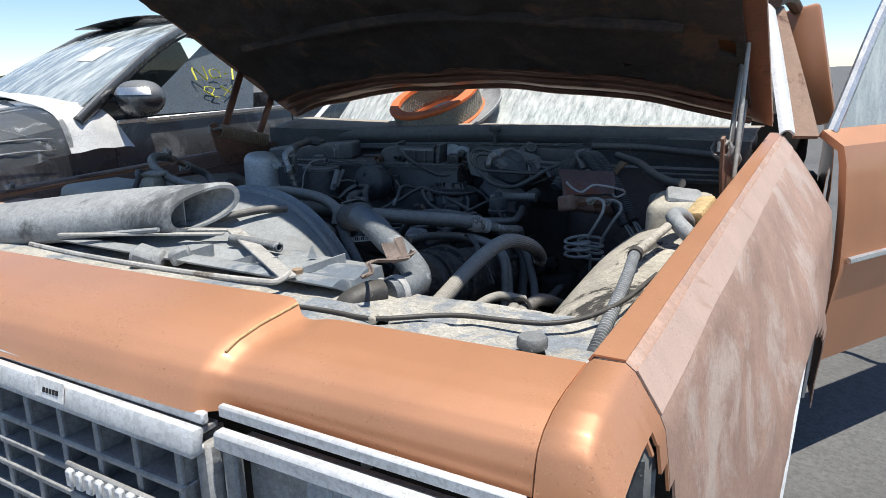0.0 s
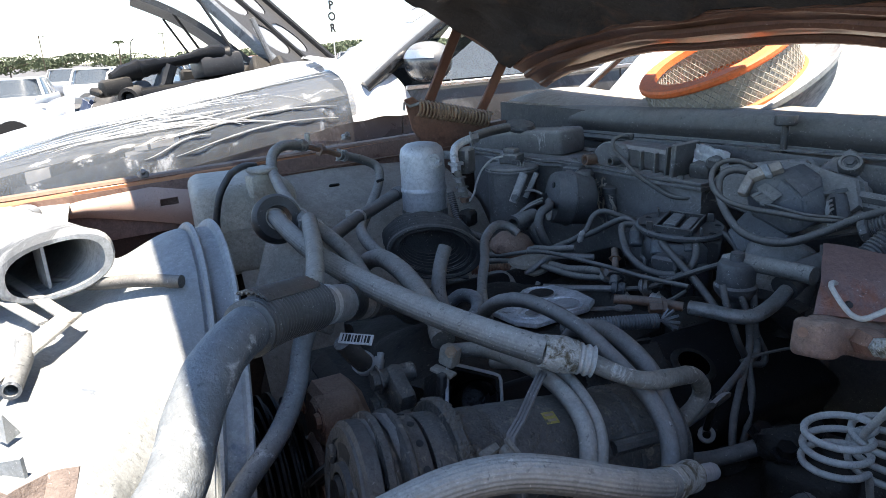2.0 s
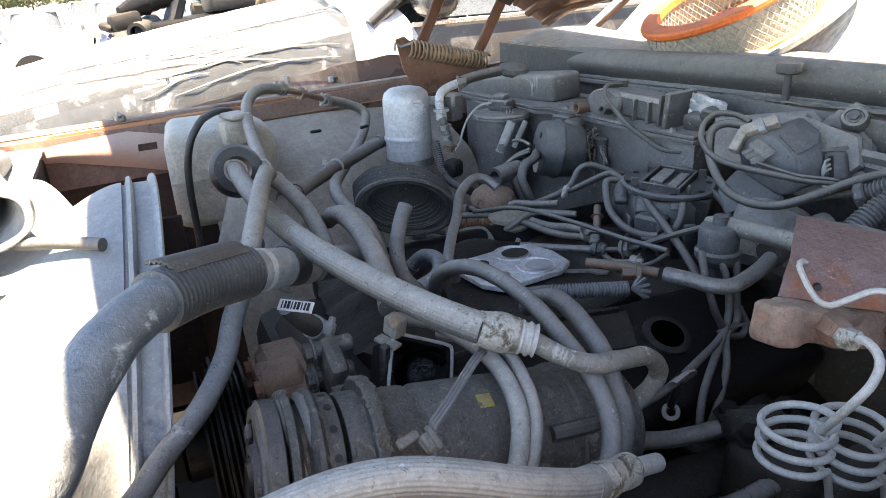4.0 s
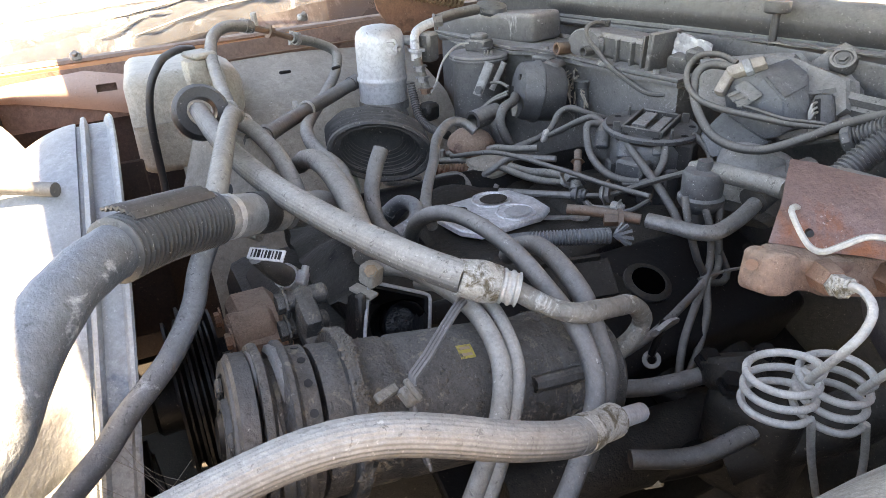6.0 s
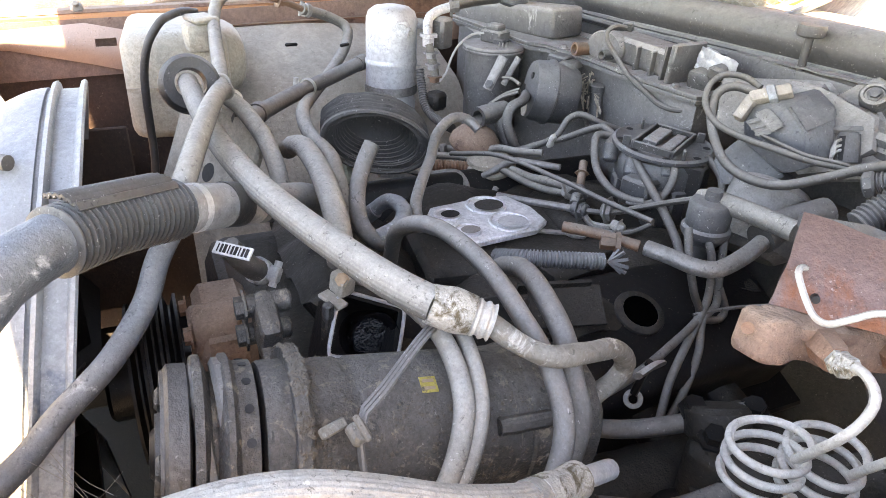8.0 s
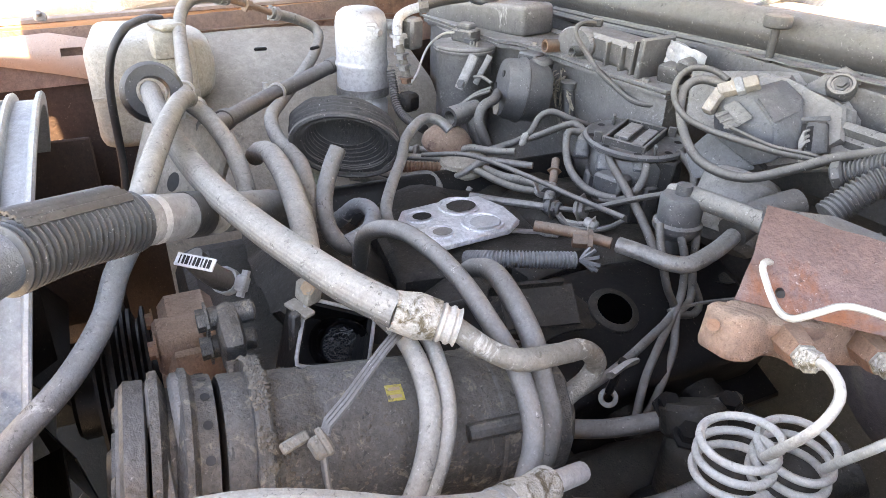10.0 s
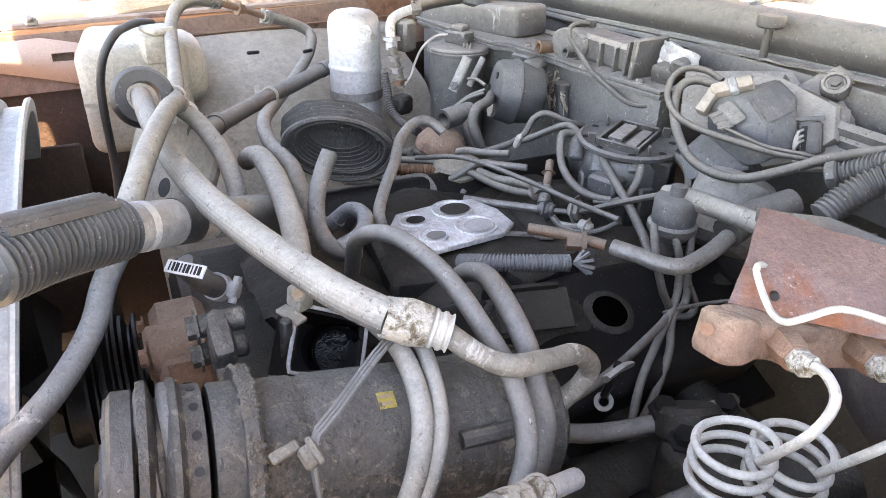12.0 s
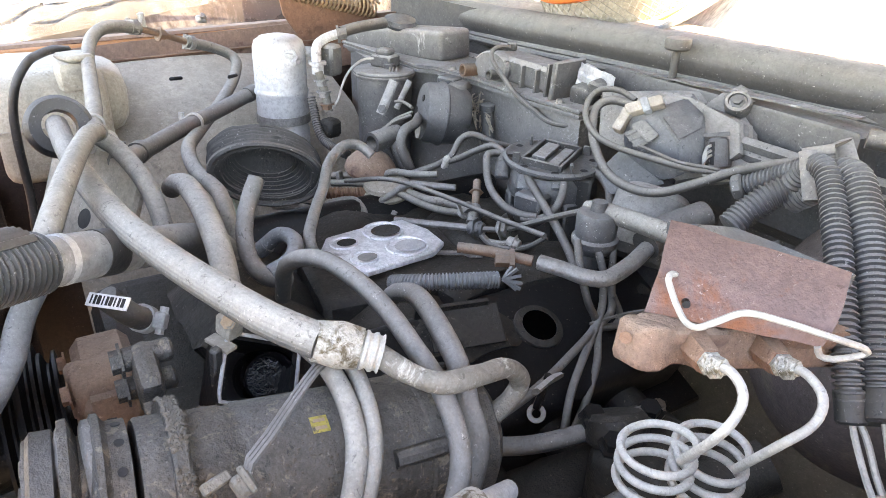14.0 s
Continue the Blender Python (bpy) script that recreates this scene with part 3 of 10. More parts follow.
def fender(side):
    bm = B()

    def z_rim(y):
        """The car leans a little to its passenger side."""
        return z_top(y) - (LEAN if side < 0 else 0)

    prof = [(0.744, -0.035), (0.746, -0.004), (0.750, 0.0), (0.774, 0.001), (0.780, -0.004), (0.802, -0.036), (0.808, -0.046), (0.832, -0.12), (0.850, -0.19),
            (0.864, -0.28), (0.868, -0.36), (0.860, -0.46), (0.848, -0.60)]
    # even the profile out
    P = []
    for (a, za), (b, zb) in zip(prof, prof[1:]):
        k = max(1, int(math.hypot(b - a, zb - za) / 0.022))
        P += [(a + (b - a) * i / k, za + (zb - za) * i / k) for i in range(k)]
    P.append(prof[-1])
    nv = len(P) - 1

    def fy(u):
        return -0.292 + 0.112 * (u / 0.2) ** 0.7 if u < 0.2 else -0.18 + 1.50 * (u - 0.2) / 0.8

    def f(u, v):
        y = fy(u)
        x, dz = P[round(v * nv)]
        away = math.hypot(y - WHEEL_Y, z_rim(y) + dz - 0.31) - 0.39
        flare = 0.016 * math.exp(-(away / 0.075) ** 2) * max(0, min(1, (-dz - 0.05) / 0.12))
        if y < -0.18:
            dz = max(dz, -0.005) if x < 0.7465 else dz
        pinch = 0.03 * max(0, (0.25 - y) / 0.35) * max(0, min(1, (-dz - 0.02) / 0.2))
        dent = 0.004 * noise.noise(Vector((y * 5, dz * 7, side)))
        swell = 0.055 * max(0, min(1, (y - 0.35) / 0.75)) * max(0, min(1, (-dz - 0.03) / 0.16))
        return (side * (x + flare + swell - pinch + dent), y, z_rim(y) + dz)

    def arch(u, v):
        y = fy(u)
        x, dz = P[min(nv, int(v * nv))]
        zz = z_rim(y) + dz
        tooth = 0.020 * abs(math.sin(y * 95 + 0.6)) + 0.006 * math.sin(y * 310)
        torn = side > 0 and x > 0.786 and -0.2905 < y < -0.205 + 0.7 * max(0, 0.90 - zz) and zz < 0.932 - tooth - 0.25 * max(0, y + 0.24)
        return math.hypot(y - WHEEL_Y, zz - 0.31) < 0.39 or (z_rim(y) + dz < 0.40 and y < 0.9) or torn

    sheet(bm, lambda u, v: f(0.2 + 0.8 * u, v), 220, nv, 0.0025 * side, lambda u, v: arch(0.2 + 0.8 * u, v))
    fen = part("fender", bm, M_PAINT_FADED if side > 0 else M_PAINT, car, "fender with sun-bleached streaked paint" if side > 0 else "")
    bm = B()
    sheet(bm, lambda u, v: f(0.196 * u, v), 70, nv, 0.0025 * side, lambda u, v: arch(0.196 * u, v))
    part("fender_cap", bm, M_PAINT, fen, "copper end cap with a torn lower edge" if side > 0 else "")
    bm = B()
    y_front = -0.18 if side > 0 else -0.25
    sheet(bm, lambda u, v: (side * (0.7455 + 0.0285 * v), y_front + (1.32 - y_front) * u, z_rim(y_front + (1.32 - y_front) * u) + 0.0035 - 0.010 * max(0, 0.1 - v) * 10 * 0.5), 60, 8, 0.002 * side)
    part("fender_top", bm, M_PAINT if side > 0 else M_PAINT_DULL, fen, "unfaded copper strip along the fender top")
    # bleached shoulder between the top strip and the side crease
    i0 = min(range(nv + 1), key=lambda i: abs(P[i][0] - 0.782) + abs(P[i][1] + 0.006))
    i1 = min(range(nv + 1), key=lambda i: abs(P[i][0] - 0.802) + abs(P[i][1] + 0.036))
    bm = B()
    sheet(bm, lambda u, v: Vector(f(0.2 + 0.8 * u, (i0 + (i1 - i0) * v) / nv)) + Vector((side * 0.0022, 0, 0.0018)), 60, i1 - i0, 0.0015 * side)
    part("bleached_shoulder", bm, M_PAINT_PALE, fen, "bleached pale shoulder of the fender")
    # inner flange strip that the hood seals on
    bm = B()

    def flange(u, v):
        y0 = -0.18
        y = y0 + (1.32 - y0) * u
        x = 0.745 - (0.014 if side > 0 else 0.045) * v
        return (side * x, y, z_rim(y) - 0.006 - 0.02 * (v > 0.15) - 0.004 * v)

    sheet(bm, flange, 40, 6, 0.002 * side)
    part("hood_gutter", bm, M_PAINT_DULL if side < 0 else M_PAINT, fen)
    # bright lip round the wheel opening
    bm = B()
    arc = [(side * (0.868 + 0.024 * math.sin(a) + 0.024 * max(0, -math.cos(a))), WHEEL_Y - 0.392 * math.cos(a), 0.31 + 0.392 * math.sin(a)) for a in [math.radians(d) for d in range(14, 172, 8)]]
    tube(bm, arc, 0.005, 6, 0.03)
    part("wheel_opening_trim", bm, M_TRIMWHITE, fen)
    # apron between gutter and wheelhouse
    bm = B()

    def apron(u, v):
        y = -0.06 + 1.12 * u
        if side > 0:
            x = 0.736 - 0.17 * v - 0.05 * v * v * math.sin(math.pi * u)
            z = profile_at([(0, 0.905), (0.22, 0.878), (0.7, 0.835), (0.86, 0.80), (1.0, 0.66)], v)
            z += 0.045 * math.sin(math.pi * min(1, u * 1.15)) * (1 - abs(2 * v - 1) ** 2) - 0.06 * max(0, u - 0.55)
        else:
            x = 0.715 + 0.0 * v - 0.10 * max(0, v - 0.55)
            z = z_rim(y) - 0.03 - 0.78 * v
        return (side * x, y, z)

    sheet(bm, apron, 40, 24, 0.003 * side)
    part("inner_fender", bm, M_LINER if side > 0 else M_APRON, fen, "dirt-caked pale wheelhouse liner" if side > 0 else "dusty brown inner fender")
    if side < 0:
        bm = B()
        sheet(bm, lambda u, v: (-0.711 + 0.006 * v, -0.05 + 1.10 * u, profile_at([(0.0, 0.905), (0.3, 0.915), (1.0, 0.958)], u) - 0.10 * v), 40, 6, -0.003)
        part("apron_strip", bm, M_APRONTOP, fen, "dusty brown upper strip of the inner fender")
        bm = B()
        slot_y, slot_z = 0.204, 0.874

        def brace(u, v):
            y = -0.02 + 0.285 * u
            low = profile_at([(0.0, 0.872), (0.25, 0.866), (0.66, 0.838), (1.0, 0.812)], u)
            top = profile_at([(0.0, 0.884), (0.25, 0.896), (0.68, 0.906), (1.0, 0.886)], u)
            return (-0.700 + 0.012 * math.sin(math.pi * v), y, low + (top - low) * v)

        sheet(bm, brace, 170, 80, -0.003, lambda u, v: abs(brace(u, v)[1] - slot_y) < 0.017 and abs(brace(u, v)[2] - slot_z) < 0.0065)
        part("brace_plate", bm, M_PAINT_PALE, fen, "pale brown brace plate with a slot")
        for y, z in ((0.166, 0.930), (0.60, 0.958)):
            bm = B()
            box(bm, (-0.722, y, z), (0.016, 0.020, 0.014), (0, 0, 10), 0.003)
            cyl(bm, (-0.715, y, z + 0.004), (-0.708, y, z + 0.010), 0.005, 8, 0.001)
            part("rail_clip", bm, M_STEEL, fen)
    if side > 0:
        bm = B()
        box(bm, (0.775, -0.20, 0.82), (0.06, 0.03, 0.14), (0, 0, 20), 0.01)
        part("lamp_pocket", bm, M_WIPERBLUE, fen)
    return fen


for s in (1, -1):
    fender(s)

# header panel with a raised middle
bm = B()


def header(u, v):
    x = -0.743 + 1.486 * u
    mid = 1 / (1 + math.exp(max(-60, min(60, (abs(x) - 0.440) * 260))))
    dip = math.exp(-((abs(x) - 0.457) / 0.022) ** 2) * (abs(x) > 0.440)
    y = profile_at([(0, -0.182), (0.3, -0.232), (0.45, -0.256), (0.58, -0.273), (0.70, -0.285), (0.82, -0.290), (1, -0.292)], v)
    z = profile_at([(0, 0.941), (0.3, 0.938), (0.45, 0.934), (0.58, 0.927), (0.70, 0.916), (0.82, 0.903), (1, 0.885)], v)
    z -= LEAN * (0.743 - x) / 1.486
    return (x, y + mid * (0.010 * (1 - v) - 0.022 * v), z + mid * (0.012 * (1 - v) + 0.004 * v) - 0.005 * dip * (1 - v) - 0.002)


sheet(bm, header, 220, 36, -0.003)
part("header_panel", bm, M_PAINT, car, "smooth copper nose panel with a raised centre")
for s in (-1, 1):
    bm = B()
    tube(bm, [Vector(header(0.5 + s * 0.439 / 1.486, v)) + Vector((0, -0.001, 0.0012)) for v in (0.0, 0.15, 0.3, 0.45, 0.56)], 0.0013, 6, 0.02)
    part("crease_pinstripe", bm, M_FOAM, car)

# bright mouldings, grille and headlamps
FRONT = (-0.068, 0.042)


def fbox(bm, c, size, rot=(0, 0, 0), bev=0.0, seg=1):
    return box(bm, (c[0], c[1] + FRONT[0], c[2] + FRONT[1] - LEAN * (0.743 - c[0]) / 1.486), size, rot, bev, seg)


bm = B()
fbox(bm, (0, -0.240, 0.850), (0.885, 0.008, 0.012), (0, 0, 0), 0.002)
part("upper_moulding", bm, M_TRIMWHITE, car, "thin bright strip under the nose panel")
bm = B()
fbox(bm, (0, -0.240, 0.838), (0.88, 0.030, 0.006), (0, 0, 0), 0.001)
part("moulding_shelf", bm, M_GRILLE, car)
bm = B()
fbox(bm, (0, -0.255, 0.836), (0.895, 0.014, 0.024), (-12, 0, 0), 0.004, 2)
fbox(bm, (0, -0.248, 0.821), (0.88, 0.020, 0.008), (0, 0, 0), 0.002)
part("grille_header_moulding", bm, M_TRIMWHITE, car, "chalky bright moulding above the grille")
for s in (-1, 1):
    bm = B()
    fbox(bm, (s * 0.598, -0.232, 0.843), (0.29, 0.008, 0.012), (0, 0, 0), 0.002)
    part("upper_moulding", bm, M_TRIMWHITE, car)
    bm = B()
    fbox(bm, (s * 0.605, -0.250, 0.61), (0.30, 0.018, 0.02), (0, 0, 0), 0.003)
    part("lower_moulding", bm, M_TRIMWHITE, car)
    bm = B()
    fbox(bm, (s * 0.605, -0.240, 0.820), (0.30, 0.014, 0.018), (0, 0, 0), 0.003)
    bez = part("headlamp_bezel", bm, M_TRIMWHITE, car)
    bm = B()
    fbox(bm, (s * 0.436, -0.234, 0.708), (0.020, 0.022, 0.215), (0, 0, 0), 0.004)
    fbox(bm, (s * 0.455, -0.226, 0.708), (0.014, 0.016, 0.205), (0, 0, s * 20), 0.003)
    part("bezel_post", bm, M_GRILLE, bez)
    bm = B()
    fbox(bm, (s * 0.605, -0.208, 0.71), (0.29, 0.006, 0.20))
    part("bezel_backing", bm, M_GRILLE, bez)
    bm = B()
    sheet(bm, lambda u, v: (s * (0.53 + 0.19 * u), -0.283 - 0.012 * math.sin(math.pi * u) * math.sin(math.pi * v) - 0.0012 * math.sin(u * 120), 0.70 + 0.125 * v), 60, 12, 0.003)
    part("headlamp_lens", bm, M_LAMP, bez, "ribbed glass headlamp")
grille = thing("grille", (0, -0.24, 0.55), "grey egg-crate grille with thin bars and a bright badge", "grille")
for i in range(15):
    x = -0.4165 + 0.0595 * i
    bm = B()
    fbox(bm, (x, -0.226, 0.694), (0.005, 0.050, 0.235), (0, 0, 0), 0.0015)
    fbox(bm, (x, -0.253, 0.694), (0.0075, 0.006, 0.235), (0, 0, 0), 0.0015)
    part("vertical_bar", bm, M_GRILLE, grille)
for j in range(8):
    bm = B()
    fbox(bm, (0, -0.228, 0.781 - 0.031 * j), (0.845, 0.046, 0.0045), (0, 0, 0), 0.001)
    fbox(bm, (0, -0.254, 0.781 - 0.031 * j), (0.845, 0.007, 0.0075), (0, 0, 0), 0.0015)
    part("horizontal_bar", bm, M_GRILLE, grille)
# near-black sheet puts the shade behind the bars into its colour
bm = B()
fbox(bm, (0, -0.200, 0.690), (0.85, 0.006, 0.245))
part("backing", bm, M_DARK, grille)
badge = part("badge", fbox(B(), (0.325, -0.262, 0.745), (0.150, 0.006, 0.024), (0, 0, 0), 0.002), M_GRILLE, grille)
for i in range(9):
    bm = B()
    fbox(bm, (0.263 + 0.0158 * i, -0.267, 0.745), (0.0105, 0.007, 0.020), (0, 0, 0), 0.002)
    part("badge_block", bm, M_TRIMWHITE, badge)
bm = B()
fbox(bm, (0.245, -0.2632, 0.837), (0.046, 0.0015, 0.020), (-12, 0, 0))
tag = part("paper_tag", bm, M_WHITE, car)
for i in range(5):
    bm = B()
    fbox(bm, (0.237 + 0.0055 * i, -0.2645, 0.836), (0.0035, 0.001, 0.005), (-12, 0, 0))
    part("ink_bar", bm, M_INK_HOLE, tag)
bm = B()
prism(bm, [(0.0, 0.0), (0.014, -0.004), (0.034, 0.0), (0.046, 0.010), (0.030, 0.016), (0.006, 0.014)], 0.0008, pose(-0.062, -0.232, 0.9375, -14, 1, -14))
part("paper_scrap", bm, M_WHITE, car, "torn white paper scrap stuck on the paint")
# front bumper
bm = B()
sheet(bm, lambda u, v: (-0.88 + 1.76 * u, -0.31 - 0.06 * math.sin(math.pi * v) + 0.10 * (2 * u - 1) ** 4, 0.42 + 0.13 * v), 40, 10, 0.004)
part("front_bumper", bm, M_CHROME, car)

# radiator support panel with its holes
bm = B()
HOLES = [(0.330, -0.132, 0.0055), (0.375, -0.127, 0.0070), (0.478, -0.092, 0.0115), (0.559, -0.063, 0.0075), (0.608, -0.068, 0.0040), (0.562, -0.140, 0.006), (-0.15, -0.05, 0.012), (-0.30, -0.05, 0.012)]
SLOTS = [(0.484, -0.062, 0.498, -0.056, 0.0045), (0.362, -0.150, 0.438, -0.150, 0.0060)]


def hole_gap(x, y):
    """How far a place on the panel is from the rim of the nearest hole, and the way to that rim."""
    best, way = 9.0, (0.0, 0.0)
    for ax, ay, bx, by, r in [(a, b, a, b, r) for a, b, r in HOLES] + SLOTS:
        ll = (bx - ax) ** 2 + (by - ay) ** 2
        k = min(1.0, max(0.0, ((x - ax) * (bx - ax) + (y - ay) * (by - ay)) / ll)) if ll else 0.0
        dx, dy = x - ax - k * (bx - ax), y - ay - k * (by - ay)
        d = math.hypot(dx, dy)
        if d - r < best:
            best, way = d - r, (dx / max(d, 1e-6), dy / max(d, 1e-6))
    return best, way


def supp(u, v):
    x = -0.725 + 1.45 * u
    y = -0.195 + 0.222 * v
    g, (wx, wy) = hole_gap(x, y)
    if abs(g) < 0.0019:
        x, y = x - wx * g, y - wy * g
    z = 0.893 + 0.004 * noise.noise(Vector((x * 9, y * 9, 0))) + 0.0016 * noise.noise(Vector((x * 31, y * 31, 2))) - 0.012 * max(0, v - 0.75) + 0.006 * min(1.0, max(0.0, (v - 0.22) * 14)) * min(1.0, max(0.0, (0.62 - v) * 14))
    z -= 0.0035 * math.exp(-(max(0.0, g) / 0.004) ** 2)
    return (x, y, z)


sheet(bm, supp, 560, 86, -0.003, lambda u, v: hole_gap(-0.725 + 1.45 * u, -0.195 + 0.222 * v)[0] < -0.0004)
part("radiator_support", bm, M_SUPPORT, car, "dirt-caked radiator support panel with round holes")
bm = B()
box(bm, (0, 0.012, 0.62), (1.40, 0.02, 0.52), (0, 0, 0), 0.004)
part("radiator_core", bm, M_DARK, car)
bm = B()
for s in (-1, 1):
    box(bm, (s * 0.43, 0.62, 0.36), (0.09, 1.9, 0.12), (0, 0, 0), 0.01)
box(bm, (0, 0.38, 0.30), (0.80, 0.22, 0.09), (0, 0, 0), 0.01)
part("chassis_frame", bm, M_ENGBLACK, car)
# added dark sheet that hides the sunlit ground below the bay
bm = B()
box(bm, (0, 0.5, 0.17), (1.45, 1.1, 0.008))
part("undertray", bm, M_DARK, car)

# firewall, cowl and cowl seal
bm = B()
sheet(bm, lambda u, v: (-0.735 + 1.47 * u, 1.02 + 0.02 * math.sin(u * 9) * (1 - v) + 0.03 * (v < 0.75) * (u > 0.6), 0.25 + 0.75 * v), 50, 30, 0.004)
part("firewall", bm, M_FIREWALL, car)
bm = B()


def cowl(u, v):
    x = -0.735 + 1.47 * u
    bow = 0.14 * (x / 0.73) ** 2
    return (x, 1.045 + (0.105 + bow) * v, 0.998 + 0.015 * v + 0.012 * math.sin(math.pi * v))


sheet(bm, cowl, 40, 8, -0.003)
part("cowl_panel", bm, M_DUSTYPANEL, car)
bm = B()
tube(bm, [(-0.64, 1.085, 0.962), (-0.52, 1.06, 0.972), (-0.25, 1.025, 0.985), (0.05, 1.025, 0.996), (0.30, 1.042, 0.998), (0.55, 1.075, 0.995), (0.73, 1.13, 0.990)], 0.029, 18, 0.02, wob=0.05)
part("cowl_seal", bm, M_BLACKPL, car, "thick dusty rubber seal along the cowl")
for k in range(2):
    bm = B()
    tube(bm, [Vector(p) + Vector((0, -0.018 - 0.006 * k, -0.021 - 0.008 * k)) for p in ((-0.62, 1.08, 0.962), (-0.25, 1.022, 0.983), (0.05, 1.022, 0.994), (0.30, 1.039, 0.996), (0.55, 1.072, 0.993), (0.73, 1.127, 0.988))], 0.006, 8, 0.02, wob=0.15)
    part("seal_lip", bm, M_BLACKPL, car)
bm = B()
for k in range(3):
    tube(bm, [(-0.40, 0.975, 0.925 - 0.012 * k), (0.0, 0.955, 0.938 - 0.012 * k), (0.35, 0.955, 0.935 - 0.012 * k), (0.70, 1.01, 0.93 - 0.012 * k)], 0.008, 6, 0.04)
part("seam_flange", bm, M_FIREWALL, car)


# windshield and upper body
def wind(u, v):
    x = (-0.70 + 1.40 * u) * (1 - 0.13 * v)
    bow = 0.17 * (2 * u - 1) ** 2
    return (x, 1.165 + bow + 0.58 * v * (1 - 0.15 * (2 * u - 1) ** 2), 1.0 + 0.40 * v + 0.03 * math.sin(math.pi * v))


bm = B()
sheet(bm, wind, 40, 16, 0.005)
ws = part("windshield", bm, M_WIND, car, "windshield white with dried dust")
ws.visible_shadow = False
for s in (-1, 1):
    u = 0.0 if s < 0 else 1.0
    bm = B()
    sheet(bm, lambda a, b: (s * (0.772 - 0.108 * b - 0.010 * b * b + 0.036 * a), 1.29 + 0.44 * b + 0.02 * a, 0.995 + 0.36 * b + 0.012 * math.sin(math.pi * a)), 8, 14, 0.006 * s)
    post = part("windshield_pillar", bm, M_TRIMWHITE, car, "chalky bright windshield pillar trim")
    bm = B()
    sheet(bm, lambda a, b: (s * (0.806 - 0.108 * b - 0.010 * b * b + 0.056 * a * (1 - 0.5 * b)), 1.315 + 0.44 * b + 0.05 * a, 0.990 + 0.36 * b - 0.004 * a), 8, 14, 0.01 * s)
    part("pillar_post", bm, M_PAINT_DULL, post)
    bm = B()
    tube(bm, [(s * 0.695, 1.72, 1.355), (s * 0.715, 2.0, 1.385), (s * 0.735, 2.6, 1.34), (s * 0.79, 2.95, 1.22), (s * 0.845, 3.25, 1.06)], 0.022, 8, 0.08)
    part("roof_rail", bm, M_BLACKCLEAN, car)
    bm = B()
    box(bm, (s * 0.785, 2.35, 1.16), (0.13, 0.16, 0.44), (0, s * -13, 0), 0.015, 2)
    sheet(bm, lambda a, b: (s * (0.845 - 0.10 * b), 2.75 + 0.50 * a - 0.10 * b, 0.97 + 0.37 * b - 0.10 * a * b), 8, 8, 0.03 * s)
    part("centre_pillar", bm, M_PAINT, car)
    bm = B()
    prof = [(0.80, 0.0), (0.885, -0.06), (0.90, -0.18), (0.905, -0.32), (0.895, -0.5), (0.87, -0.62), (0.80, -0.66)]

    def quarter(u, v):
        y = 2.55 + 1.95 * u
        x, dz = [profile_at([(i / 6, p[k]) for i, p in enumerate(prof)], v) for k in (0, 1)]
        return (s * (x - 0.07 * u * u), y, 0.985 - 0.04 * u + dz)

    sheet(bm, quarter, 30, 18, 0.003 * s, lambda u, v: math.hypot(2.55 + 1.95 * u - 3.35, 0.985 - 0.62 * v - 0.33) < 0.36)
    part("quarter_panel", bm, M_PAINT, car)
bm = B()
sheet(bm, lambda u, v: ((-0.60 + 1.2 * u), 1.76 + 1.2 * v, 1.405 + 0.05 * math.sin(math.pi * u) + 0.02 * math.sin(math.pi * v)), 24, 16, -0.004)
part("roof", bm, M_PAINT_FADED, car)
bm = B()
box(bm, (0, 2.9, 0.40), (1.66, 3.0, 0.20), (0, 0, 0), 0.03)
box(bm, (0, 3.95, 0.75), (1.5, 1.1, 0.5), (0, 0, 0), 0.08)
part("floor_pan", bm, M_DARK, car)
bm = B()
box(bm, (0, 1.42, 0.80), (1.20, 0.28, 0.20), (0, 0, 0), 0.04, 2)
part("dashboard", bm, M_BLACKPL, car)
# passenger door, shut
bm = B()
sheet(bm, lambda u, v: (-profile_at([(0, 0.80), (0.1, 0.885), (0.3, 0.90), (0.55, 0.905), (1, 0.87)], v), 1.33 + 1.20 * u, 0.985 - 0.62 * v), 24, 18, -0.003)
pd = part("passenger_door", bm, M_PAINT, car)
bm = B()
box(bm, (-0.909, 1.93, 0.72), (0.008, 1.18, 0.018), (0, 0, 0), 0.003)
part("side_moulding", bm, M_CHROME, pd)
# driver door, wide open
dm = pose(0.885, 1.365, 0.0, 0, 0, -30)
bm = B()
sheet(bm, lambda u, v: dm @ Vector((profile_at([(0, -0.03), (0.06, 0.03), (0.3, 0.045), (0.55, 0.05), (1, 0.01)], v), 1.16 * u, 0.985 - 0.62 * v)), 24, 18, 0.02)
dd = part("driver_door", bm, M_PAINT, car, "copper front door hanging wide open")
bm = B()
tube(bm, [dm @ Vector(p) for p in ((-0.02, 0.04, 0.99), (-0.10, 0.40, 1.37), (-0.10, 0.55, 1.395), (-0.10, 1.10, 1.39), (-0.03, 1.13, 0.99))], 0.016, 8, 0.05)
part("window_frame", bm, M_CHROME, dd)
bm = B()
sheet(bm, lambda u, v: dm @ Vector((-0.025 - 0.075 * v, 0.05 + 0.33 * v + (1.05 - 0.36 * v) * u, 0.985 + 0.39 * v)), 8, 8, 0.004)
gl = part("window_glass", bm, M_WINDCLEAR, dd)
gl.visible_shadow = False
bm = B()
p = [dm @ Vector((0.078, 0.02 + 1.1 * k, 0.665)) for k in (0, 0.5, 1)]
tube(bm, p, 0.010, 6, 0.2)
